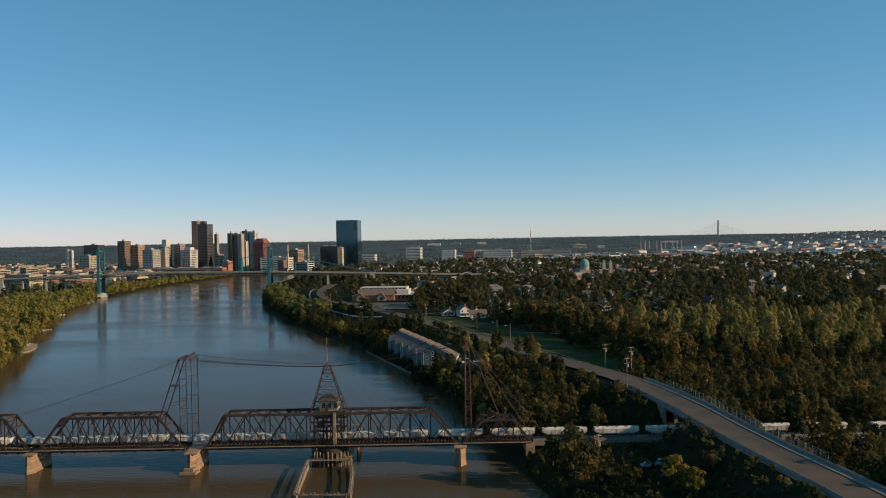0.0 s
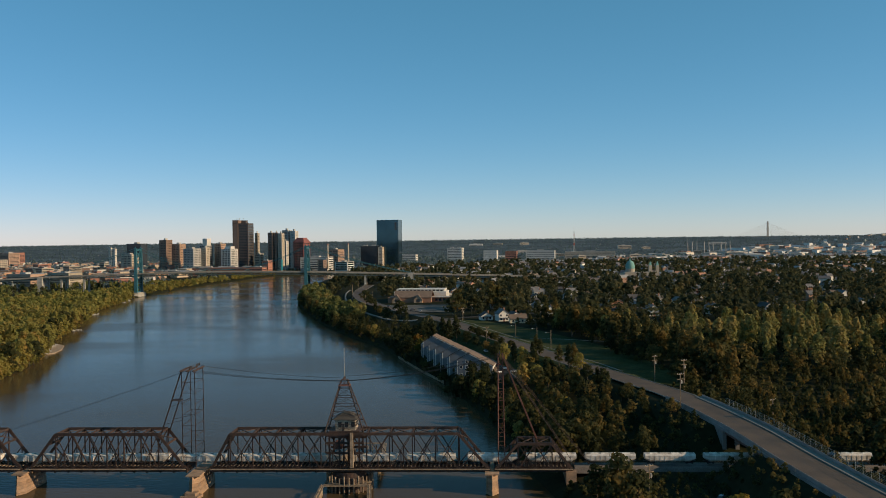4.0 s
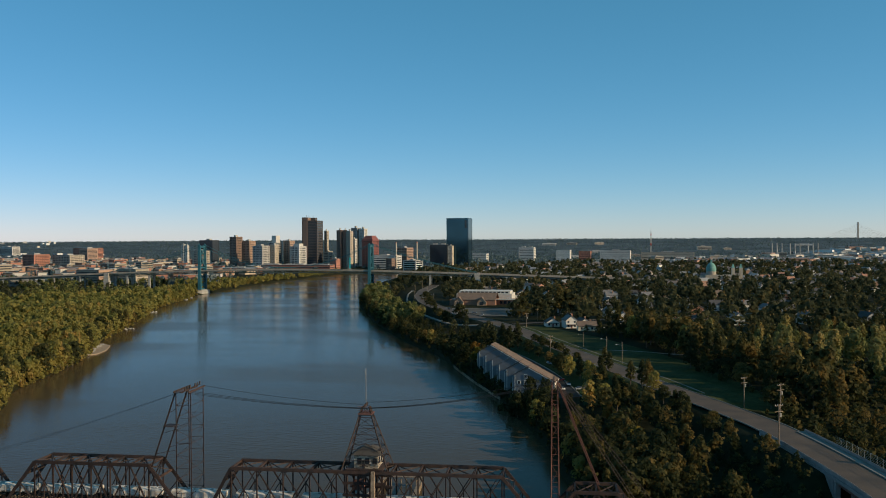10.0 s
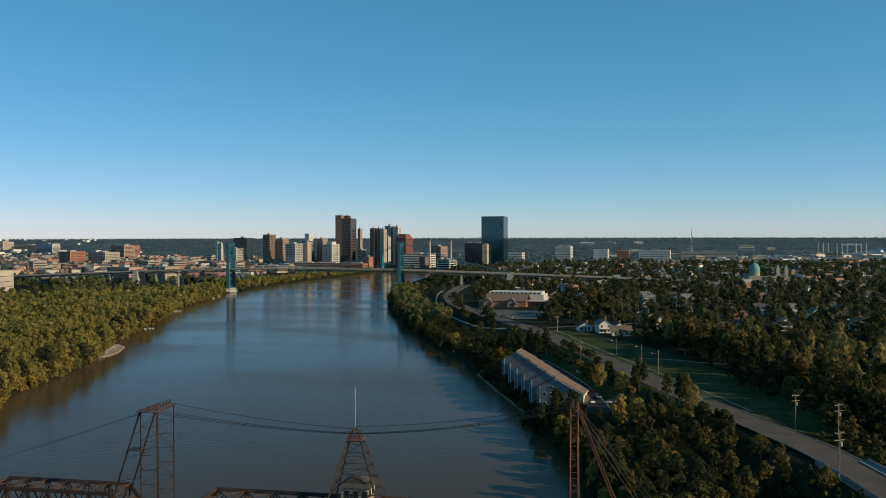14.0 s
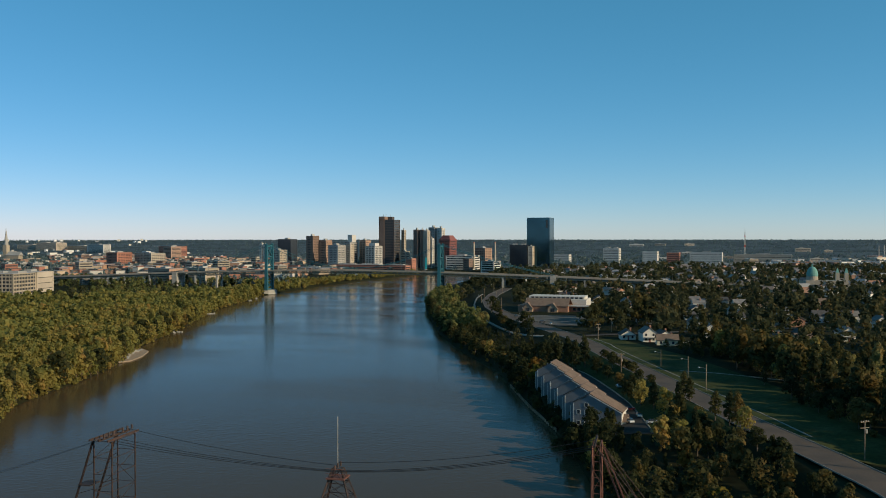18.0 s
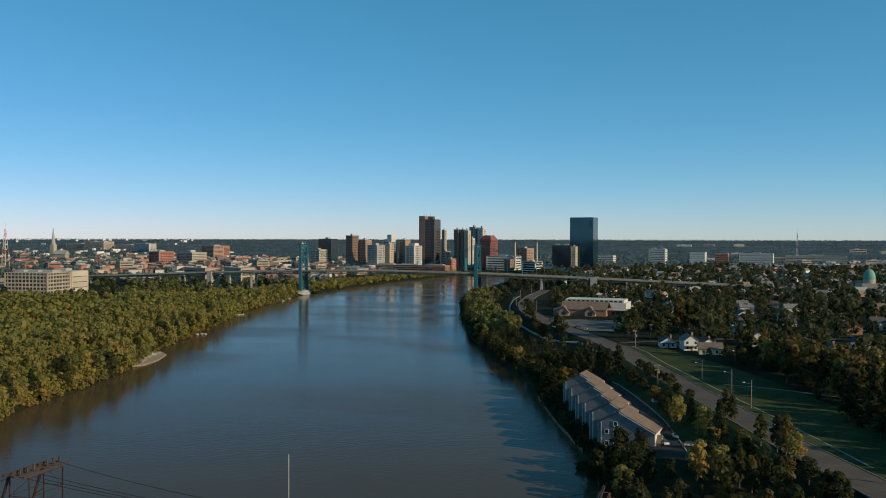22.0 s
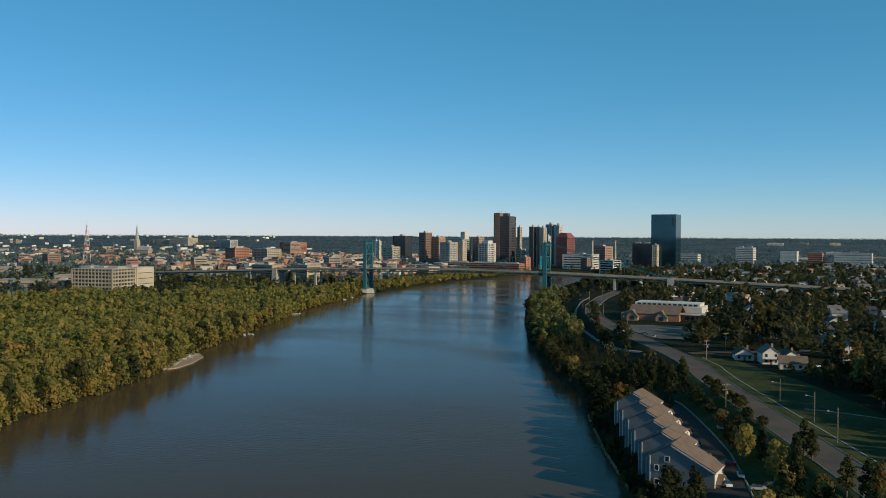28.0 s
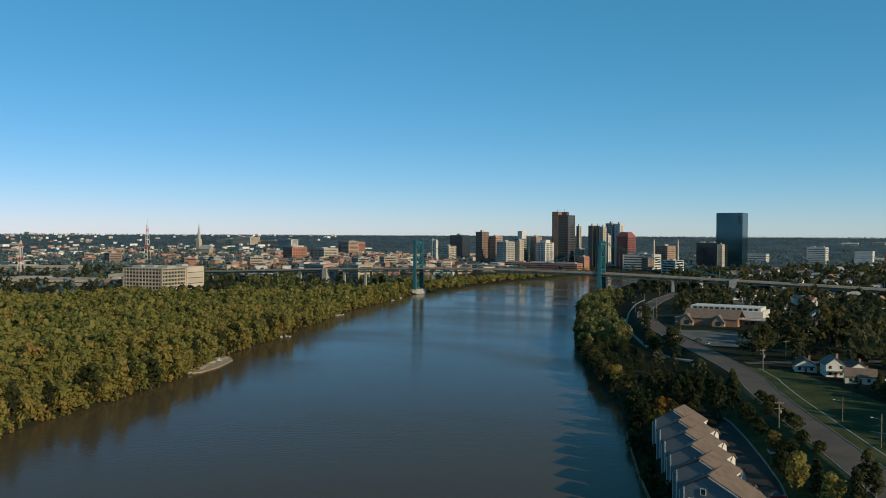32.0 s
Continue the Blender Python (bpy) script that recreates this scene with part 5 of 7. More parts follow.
for x in (-356, -309):
    st = thing("chimney_stack", "slender pale power plant chimney", "chimney", "power plant chimneys", (x, 1950, 8))
    bm = bmesh.new()
    bmesh.ops.create_cone(bm, cap_ends=True, segments=14, radius1=2.4, radius2=1.5, depth=58, matrix=Matrix.Translation((0, 0, 29)))
    part("shaft", bm, B_CREAM, st)
    bm = bmesh.new()
    bmesh.ops.create_cone(bm, cap_ends=True, segments=14, radius1=1.8, radius2=1.8, depth=2, matrix=Matrix.Translation((0, 0, 57)))
    part("collar", bm, B_BRICK, st)
pw = block("power_house", "dark brick power house with gabled roof", -376, -357, 1930, 40, 30, B_BROWN, share=0.8, parts_roof=0)
block("office_building", "dark grey glass slab office building", -912, -862, 2150, 24, 72, G_DARK, share=0.4, piers=0)
block("office_building", "cream apartment block in front of the slab", -840, -801, 1950, 26, 48, B_CREAM, share=0.55, piers=7)
block("apartment_tower", "narrow white apartment tower with two shafts", -912, -903, 2052, 16, 62, B_WHITE, share=0.7)
block("apartment_tower", "narrow white apartment tower with two shafts", -901, -893, 2050, 16, 60, B_WHITE, share=0.7)
block("warehouse", "large bright red brick warehouse with window rows", -1214, -1163, 1868, 60, 42, B_BRICK, share=0.6, piers=8)
block("warehouse", "pale grey loft building beside the red warehouse", -1160, -1090, 1895, 40, 40, B_CREAM, share=0.5, piers=10)
block("office_building", "tan brick office block among the roofs", -1334, -1290, 2300, 40, 50, B_ORANGE, share=0.6)
block("office_building", "brown brick office block among the roofs", -1430, -1340, 2420, 40, 50, B_BRICK, share=0.6)
block("hospital", "pale pink hospital wings on the skyline", -2330, -2230, 2900, 50, 50, B_CREAM, share=0.6, rz=-8)
block("hospital", "pale pink hospital wings on the skyline", -2230, -2130, 2880, 50, 58, B_CREAM, share=0.6, parts_roof=2, rz=-8)
block("hospital", "low pale hospital wing on the skyline", -2110, -2000, 2900, 50, 46, B_TAN, share=0.6, rz=-8)
block("office_building", "white and blue slab building on the skyline", -1960, -1860, 2800, 30, 52, B_WHITE, share=0.5)

# pale blocks over the trees beyond the east bank
block("office_building", "white stepped office block over the treetops", -104, -62, 2450, 30, 47, B_WHITE, share=0.7, floor=4.5, rz=-10, parts_roof=2)
block("warehouse", "white windowless warehouse block over the treetops", -1, 37, 2450, 26, 39, B_WHITE, share=0.92, floor=6, rz=-10, parts_roof=0)
block("store", "low brick block among the trees of the plain", 61, 93, 2460, 24, 36, B_BRICK, share=0.75, floor=5, rz=-10, parts_roof=0)
block("warehouse", "pale long shed among the trees of the plain", 119, 200, 2450, 24, 37, B_WHITE, share=0.85, floor=6, rz=-10)
block("warehouse", "cream long shed among the trees of the plain", 230, 370, 2460, 26, 32, B_CREAM, share=0.85, floor=7, rz=-10)
block("store", "white low hall among the trees by the river bend", -244, -193, 2440, 26, 30, B_WHITE, share=0.75, floor=5, rz=-10, parts_roof=0)

# the cream factory on the west bank
fac = block("factory_building", "large cream concrete factory with a grid of windows", -761, -703, 976, 42, 34, B_TAN, share=0.42, floor=4.6, rz=4, piers=11, parts_roof=3)
fw = block("factory_wing", "plain cream side wing of the factory", -744, -704.5, 1018.5, 32, 34.5, B_CREAM, share=0.9, floor=6, rz=4, parts_roof=1)
block("store", "tan brick store with dark side by the avenue", -850, -790, 1035, 40, 22, B_TAN, share=0.7, rz=18)
block("store", "low brick store in front of the tan one", -838, -800, 1010, 18, 17, B_ORANGE, share=0.75, rz=18)
block("warehouse", "long low warehouse with a bright metal roof", -1010, -845, 965, 40, 17, B_TAN, share=0.75, rz=22)
block("warehouse", "long low warehouse with a bright metal roof", -1330, -1150, 1180, 50, 19, B_TAN, share=0.75, rz=22)
block("warehouse", "grey roofed depot behind the west woods", -960, -880, 870, 40, 13, B_GREY, share=0.8, rz=22)
block("apartment_tower", "square brown brick tower building", -1360, -1328, 1475, 30, 34, B_BROWN, share=0.7)
block("store", "flat pale depot beside the bridge approach", -790, -745, 1215, 24, 17, B_GREY, share=0.7, rz=8)
block("store", "orange flat building behind the bridge approach", -720, -665, 1270, 26, 30, B_ORANGE, share=0.75)
block("store", "tan flat building behind the bridge approach", -655, -610, 1275, 26, 31, B_TAN, share=0.75)
fl = block("market_hall", "low red-brick market sheds by the river bend", -640, -470, 1830, 26, 19, B_BRICK, share=0.6, parts_roof=3, rz=-8)
block("market_hall", "long white low hall by the river", -690, -600, 1745, 20, 16, B_WHITE, share=0.5, rz=-8)
rs = thing("red_sculpture", "bright red pointed riverside sculpture", "sculpture", "", (-652, 1872, 10))
part("blade", box(bmesh.new(), -4.5, 4.5, -3, 3, 0, 17, taper=2.4), B_RED, rs)
lk = thing("teal_banner_mast", "bright turquoise upright banner by the river", "banner mast", "", (-440, 1860, 8))
part("banner", boxed(-1.6, 1.6, -0.4, 0.4, 2, 26), paint("turquoise_paint", (0.03, 0.45, 0.48)), lk)
part("foot", boxed(-2.5, 2.5, -1.2, 1.2, 0, 2), B_GREY, lk)
block("brick_box", "plain red brick block beside the turquoise banner", -482, -462, 1850, 18, 32, B_BRICK, share=0.85)


def mast(x, y, z0, top, label, w=7.0, drums=True):
    t = thing("radio_mast", label, "radio mast", "radio masts", (x, y, z0))
    h = top - z0
    m_red = paint("mast_red", (0.55, 0.10, 0.07))
    k = 10
    for i in range(k):
        a, b = i / k, (i + 1) / k
        ra, rb = w / 2 * (1 - a * 0.82), w / 2 * (1 - b * 0.82)
        m = m_red if i % 4 == 0 else B_WHITE
        for s in ((-1, -1), (1, -1), (1, 1), (-1, 1)):
            bar("leg", (s[0] * ra, s[1] * ra, a * h), (s[0] * rb, s[1] * rb, b * h), 0.7, 0.7, m, t)
        bar("brace", (-ra, -ra, a * h), (rb, -rb, b * h), 0.5, 0.5, m, t)
        bar("brace", (ra, -ra, a * h), (-rb, -rb, b * h), 0.5, 0.5, m, t)
    if drums:
        for f in (0.5, 0.62, 0.74):
            bm = bmesh.new()
            bmesh.ops.create_cone(bm, cap_ends=True, segments=10, radius1=3.2, radius2=3.2, depth=2.2, matrix=Matrix.Translation((0, 0, h * f)))
            part("dish_ring", bm, B_WHITE, t)
    bar("whip", (0, 0, h), (0, 0, h * 1.16), 0.5, 0.5, B_WHITE, t, "r")


mast(-1315, 1551, 9, 92, "red and white lattice radio mast with dish rings", 11)
mast(-1139, 1124, 9, 62, "red and white lattice radio mast", 8, False)
mast(300, 2900, 14, 92, "thin red and white radio mast far to the east", 5, False)
ch = thing("church", "grey stone church with a tall slim spire", "church", "", (-1700, 2122, 10))
part("nave", boxed(2, 44, -8, 8, 0, 18), B_TAN, ch)
bm = bmesh.new()
v = [bm.verts.new(p) for p in ((2, -9, 18), (46, -9, 18), (46, 9, 18), (2, 9, 18), (2, 0, 28), (46, 0, 28))]
for f in ((0, 1, 5, 4), (2, 3, 4, 5), (1, 2, 5), (3, 0, 4)):
    bm.faces.new([v[k] for k in f])
part("roof", bm, B_GREY, ch)
part("tower", boxed(-8, 4, -6, 6, 0, 46), B_TAN, ch)
bm = bmesh.new()
bmesh.ops.create_cone(bm, cap_ends=True, segments=8, radius1=6, radius2=0.2, depth=46, matrix=Matrix.Translation((-2, 0, 69)))
part("spire", bm, B_GREY, ch)

# domed church on the east side
dm = thing("domed_church", "stone church with a green copper dome", "church", "", (208.5, 1251, float(ground_z(208.5, 1251))))
dm.scale = (0.62, 0.62, 0.74)
M_COPPER = paint("green_copper", (0.16, 0.36, 0.31))
part("nave", boxed(-14, 60, -14, 14, -2, 13), B_CREAM, dm)
bm = bmesh.new()
bmesh.ops.create_cone(bm, cap_ends=True, segments=16, radius1=11, radius2=10.5, depth=14, matrix=Matrix.Translation((0, 0, 16)))
part("drum", bm, B_CREAM, dm)
bm = bmesh.new()
bmesh.ops.create_uvsphere(bm, u_segments=20, v_segments=12, radius=10.8, matrix=Matrix.Translation((0, 0, 22)) @ Matrix.Diagonal((1, 1, 1.25, 1)))
part("dome", bm, M_COPPER, dm)
part("lantern", boxed(-1.6, 1.6, -1.6, 1.6, 34, 40, taper=0.6), M_COPPER, dm)
for x in (44, 60):
    tw = part("bell_tower", boxed(x - 3.5, x + 3.5, -12, -5, -2, 26), B_CREAM, dm)
    part("cupola", box(bmesh.new(), x - 3, x + 3, -11.5, -5.5, 26, 33, taper=2.2), M_COPPER, tw)

# cable-stayed pylon far off
py = thing("cable_stayed_pylon", "tall slim pylon of a distant cable-stayed bridge", "bridge pylon", "", (1438, 4434, 20))
part("shaft", boxed(-4.5, 4.5, -4.5, 4.5, 0, 118, taper=1.2), B_GREY, py)
for i in range(9):
    for s in (-1, 1):
        bar("stay", (0, 0, 110 - i * 6), (s * (180 - i * 17), 0, 36), 0.5, 0.5, B_GREY, py, "r")
bar("deck", (-230, 0, 35), (230, 0, 35), 10, 3, B_GREY, py)


def low_type(k, w, d, h, wall, rows):
    """A flat-roofed street building with a parapet, a roof hatch and rows of windows."""
    b = thing("street_building", "", "building", "street buildings")
    part("wall", boxed(-w / 2, w / 2, -d / 2, d / 2, -1, h), wall, b)
    part("roof", boxed(-w / 2 + 0.4, w / 2 - 0.4, -d / 2 + 0.4, d / 2 - 0.4, h, h + 0.15), B_ROOF, b)
    part("roof_hatch", boxed(-w * 0.2, w * 0.05, -d * 0.1, d * 0.2, h + 0.1, h + 2.2), B_GREY, b)
    for i in range(rows):
        z = 1.4 + i * (h - 1) / rows
        part("window_strip", boxed(-w / 2 + 1.2, w / 2 - 1.2, -d / 2 - 0.06, -d / 2 + 0.1, z, z + 1.7), G_DARK, b)
        part("window_strip", boxed(w / 2 - 0.1, w / 2 + 0.06, -d / 2 + 1.2, d / 2 - 1.2, z, z + 1.7), G_DARK, b)
    return b


KINDS = [("red brick street building with rows of dark windows", low_type(0, 26, 22, 13, B_BRICK, 3)), ("orange brick street building with a flat roof", low_type(1, 34, 20, 10, B_ORANGE, 2)),
         ("tan street building with a flat roof", low_type(2, 22, 26, 17, B_TAN, 4)), ("cream flat-roofed commercial building", low_type(3, 44, 24, 9, B_CREAM, 2)),
         ("long white low commercial shed", low_type(4, 60, 30, 8, B_WHITE, 1)), ("grey flat-roofed street building", low_type(5, 28, 24, 12, B_GREY, 3)),
         ("dark brown brick street building", low_type(6, 24, 24, 15, B_BROWN, 3))]
spare = {}
rb = random.Random(41)


def place_low(kind, x, y, rz, s, sink=0.0):
    label, ob = KINDS[kind]
    m = pose(x, y, float(ground_z(x, y)) - sink, 0, 0, rz)
    if kind not in spare:
        spare[kind] = ob
        ob.matrix_basis, made = m, ob
    else:
        made = copy_thing(ob, m)
    made.scale = (s, s, s * rb.uniform(0.8, 1.25))
    tagged(made, label, "building", "street buildings")


for _ in range(110):
    y = rb.uniform(1480, 2450)
    x = rb.uniform(-0.98 * y, -0.40 * y)
    if x > west_bank(y) - 60 or (x < -0.70 * y and rb.random() < 0.6):
        continue
    place_low(rb.choice((0, 0, 1, 1, 2, 3, 5, 6)), x, y, rb.choice((-30, -30, -34, 60)), rb.uniform(0.55, 1.05))
for _ in range(26):
    y = rb.uniform(1900, 2900)
    x = rb.uniform(-0.05 * y, 0.36 * y)
    if x < east_bank(y) + 80:
        continue
    place_low(rb.choice((1, 3, 4, 4, 3, 2)), x, y, rb.uniform(-20, 20), rb.uniform(0.6, 1.1), 0.5)
for _ in range(34):
    y = rb.uniform(1250, 3200)
    x = rb.uniform(-1.42 * y, -1.0 * y)
    place_low(rb.choice((3, 4, 0, 2, 3, 1)), x, y, rb.uniform(-20, 20), rb.uniform(0.6, 1.0), 0.5)
for x, y in ((-100, 2800), (20, 2650), (40, 2670), (230, 2950), (260, 2960), (345, 2590), (640, 3450), (560, 3480), (990, 3700), (1050, 2900), (150, 3300), (-40, 3900), (60, 3950), (180, 3950)):
    place_low(rb.choice((3, 4, 4)), x, y, rb.uniform(-10, 10), rb.uniform(0.7, 1.2), 0.0)
tanks = [(610 + 16.5 * i, 2620 + 12 * (i % 3)) for i in range(9)]
for x, y in tanks:
    t = thing("refinery_column", "slim pale refinery column on the skyline", "chimney", "refinery columns", (x, y, float(ground_z(x, y))))
    bm = bmesh.new()
    bmesh.ops.create_cone(bm, cap_ends=True, segments=8, radius1=1.9, radius2=1.4, depth=40, matrix=Matrix.Translation((0, 0, 20)))
    part("shaft", bm, B_GREY, t)
    part("collar", boxed(-2.2, 2.2, -2.2, 2.2, 26, 27.5), B_GREY, t)

from mathutils.bvhtree import BVHTree

# ---- the east bank: lawns, row houses, street ----
def on_land(lift):
    return lambda x, y: float(ground_z(x, y)) + lift


LAND = BVHTree.FromPolygons([v.co for v in ground.data.vertices], [tuple(f.vertices) for f in ground.data.polygons])


def land_z(x, y):
    """Height of the ground sheet itself at a place."""
    hit = LAND.ray_cast(Vector((x, y, 400)), Vector((0, 0, -1)))[0]
    return hit.z if hit else float(ground_z(x, y))


def strip(name, ys0, west, east, lift, material, label, category, cols=14):
    """A surface laid on the ground between a west and an east border, each given as (y values, x values)."""
    rows0 = []
    for y in ys0:
        a, b = float(np.interp(y, *west)), float(np.interp(y, *east))
        rows0.append([(x, y, land_z(x, y) + lift) for x in np.linspace(a, max(a + 0.3, b), cols)])
    return tagged(new(name, sheet(name, rows0, material)), label, category, kind="structure")


KERB_Y, KERB_X = [425, 445, 468, 497, 520, 545, 571, 577, 600, 650], [18, 18, 14, 8, 1, -7, -16, -19, -27, -32]
strip("lawn", np.arange(396, 668, 2.5), ([p[1] for p in ROAD], [p[0] + 6.5 for p in ROAD]), ([395, 500, 560, 600, 668], [94, 72, 50, 34, -4]), 0.16, M_GRASS, "mown green verge beside the road", "lawn", 30)
strip("lawn", np.arange(428, 640, 2.5), (KERB_Y, [x + 0.3 for x in KERB_X]), ([p[1] for p in ROAD], [p[0] - 6.5 for p in ROAD]), 0.16, M_GRASS, "grass bank between the road and the row houses", "lawn", 16)
strip("parking_lot", np.arange(445, 572, 2.5), ([445, 462, 537, 575], [2, 2, -20, -18]), (KERB_Y, [x - 0.3 for x in KERB_X]), 0.2, M_LOT, "dark asphalt drive behind the row houses", "parking lot", 10)
tagged(new("kerb", ribbon("kerb", list(zip(KERB_X, KERB_Y))[1:8], -0.25, 0.25, lambda x, y: land_z(x, y) + 0.36, M_KERB, step=3, thick=0.5)), "pale curved kerb of the drive", "kerb", kind="structure")
tagged(new("pavement", ribbon("pavement", [(-50, 683), (-62, 700), (-78, 728), (-98, 775), (-117, 825), (-135, 883), (-150, 950), (-158, 1000), (-163, 1060)], -0.9, 0.9, lambda x, y: land_z(x, y) + 0.22, M_KERB, thick=0.4)), "wide pale riverside footpath", "footpath", kind="structure")
tagged(new("road", ribbon("road", [(-24, 680), (-4, 690), (35, 714), (90, 745), (200, 790), (300, 820)], -4, 4, on_land(0.25), M_ASPHALT)), "side street into the houses", "road", kind="structure")
strip("parking_lot", np.arange(738, 815, 3.0), ([735, 790, 842], [-52, -78, -100]), ([735, 790, 842], [-24, -30, -40]), 0.2, M_FORECOURT, "worn grey asphalt forecourt of the brick hall", "parking lot", 10)
tagged(new("path", ribbon("path", [(30, 548), (52, 540), (80, 525)], -0.5, 0.5, lambda x, y: land_z(x, y) + 0.26, M_KERB, thick=0.3)), "thin path across the grass", "footpath", kind="structure")

tagged(new("pavement", ribbon("pavement", ROAD[9:18], 11.0, 11.8, lambda x, y: land_z(x, y) + 0.24, M_KERB, thick=0.3)), "narrow concrete footpath beside the road", "footpath", kind="structure")

# pale siding set dark and bluish: the walls' shade is in its colour
M_SIDING_SHADED = mat("shaded_pale_siding", (0.17, 0.178, 0.19), 0.75, spots=(0.1, 0.3), grain=(0.06, 2))
M_TRIM = mat("white_trim", (0.62, 0.59, 0.53), 0.7, spots=(0.08, 0.5), grain=(0.05, 3))
M_WALLS = {"white": mat("white_siding", (0.54, 0.50, 0.44), 0.75, spots=(0.1, 0.3), grain=(0.06, 2), vary=0.12),
           "cream": mat("cream_siding", (0.62, 0.53, 0.38), 0.75, spots=(0.1, 0.3), grain=(0.06, 2), vary=0.12),
           "grey": mat("grey_siding", (0.36, 0.36, 0.37), 0.75, spots=(0.1, 0.3), grain=(0.06, 2), vary=0.12),
           "brick": mat("house_brick", (0.33, 0.17, 0.11), 0.85, spots=(0.15, 0.3), grain=(0.1, 2), vary=0.12)}
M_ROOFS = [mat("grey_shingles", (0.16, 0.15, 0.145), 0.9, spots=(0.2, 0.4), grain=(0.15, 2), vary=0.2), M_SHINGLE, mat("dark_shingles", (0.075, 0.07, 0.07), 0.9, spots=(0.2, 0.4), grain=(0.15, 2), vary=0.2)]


def gable(bm, x0, x1, y0, y1, z, rise, over=0.5, thick=0.3, ridge="x"):
    """A pitched roof as two thick slopes with overhanging eaves."""
    if ridge == "x":
        m = (y0 + y1) / 2
        sides = [((x0 - over, y0 - over), (x1 + over, y0 - over), (x1 + over, m), (x0 - over, m)), ((x1 + over, y1 + over), (x0 - over, y1 + over), (x0 - over, m), (x1 + over, m))]
        drop = rise * over / (m - y0)
    else:
        m = (x0 + x1) / 2
        sides = [((x0 - over, y1 + over), (x0 - over, y0 - over), (m, y0 - over), (m, y1 + over)), ((x1 + over, y0 - over), (x1 + over, y1 + over), (m, y1 + over), (m, y0 - over))]
        drop = rise * over / (m - x0)
    for s in sides:
        zs = (z - drop, z - drop, z + rise, z + rise)
        lo = [bm.verts.new((*p, k)) for p, k in zip(s, zs)]
        hi = [bm.verts.new((*p, k + thick)) for p, k in zip(s, zs)]
        bm.faces.new(lo[::-1])
        bm.faces.new(hi)
        for i in range(4):
            j = (i + 1) % 4
            bm.faces.new((lo[i], lo[j], hi[j], hi[i]))
    return bm


def pentagon(bm, x0, x1, y0, y1, z0, z, rise, ridge="x"):
    """Walls with two gable ends."""
    if ridge == "x":
        ends = [[(x, y0, z0), (x, y1, z0), (x, y1, z), (x, (y0 + y1) / 2, z + rise), (x, y0, z)] for x in (x0, x1)]
    else:
        ends = [[(x0, y, z0), (x1, y, z0), (x1, y, z), ((x0 + x1) / 2, y, z + rise), (x0, y, z)] for y in (y0, y1)]
    a, b = ([bm.verts.new(p) for p in e] for e in ends)
    bm.faces.new(a)
    bm.faces.new(b[::-1])
    for i in range(5):
        j = (i + 1) % 5
        bm.faces.new((a[i], b[i], b[j], a[j]))
    bmesh.ops.recalc_face_normals(bm, faces=bm.faces)
    return bm


# grey for some river slopes: the sky's sheen put into the shingle colour
M_SHEEN_SHINGLE = mat("sky_sheen_shingles", (0.13, 0.135, 0.14), 0.75, spots=(0.15, 0.4), grain=(0.12, 3))


def slope(bm, x0, z0, x1, z1, y0, y1, thick=0.3):
    """One thick roof plane from eave to ridge."""
    lo = [bm.verts.new(p) for p in ((x0, y0, z0), (x1, y0, z1), (x1, y1, z1), (x0, y1, z0))]
    hi = [bm.verts.new(v.co + Vector((0, 0, thick))) for v in lo]
    bm.faces.new(lo[::-1])
    bm.faces.new(hi)
    for i in range(4):
        j = (i + 1) % 4
        bm.faces.new((lo[i], lo[j], hi[j], hi[i]))
    bmesh.ops.recalc_face_normals(bm, faces=bm.faces)
    return bm


def framed(h, x0, x1, y0, y1, z0, z1, face):
    """A dark pane with a white frame of four bars, on a wall facing west, east or south."""
    w = part("window", boxed(x0, x1, y0, y1, z0, z1), G_DARK, h)
    e = 0.16
    if face == "s":
        for a, b, c, d in ((x0 - e, x1 + e, z1, z1 + e), (x0 - e, x1 + e, z0 - e, z0), (x0 - e, x0, z0, z1), (x1, x1 + e, z0, z1)):
            part("frame", boxed(a, b, y0 - 0.05, y1, c, d), M_TRIM, w)
    else:
        for a, b, c, d in ((y0 - e, y1 + e, z1, z1 + e), (y0 - e, y1 + e, z0 - e, z0), (y0 - e, y0, z0, z1), (y1, y1 + e, z0, z1)):
            part("frame", boxed(x0 - 0.05, x1 + 0.05, a, b, c, d), M_TRIM, w)


def house_shell(x0, x1, y0, y1, east):
    """Walls with a gable at each end, the ridge over x = 0, the east eave at the height given."""
    bm = bmesh.new()
    a, b = ([bm.verts.new(q) for q in ((x0, y, -4), (x1, y, -4), (x1, y, east), (0, y, 12.1), (x0, y, 8.7))] for y in (y0, y1))
    bm.faces.new(a)
    bm.faces.new(b[::-1])
    for i in range(5):
        j = (i + 1) % 5
        bm.faces.new((a[i], b[i], b[j], a[j]))
    bmesh.ops.recalc_face_normals(bm, faces=bm.faces)
    return bm


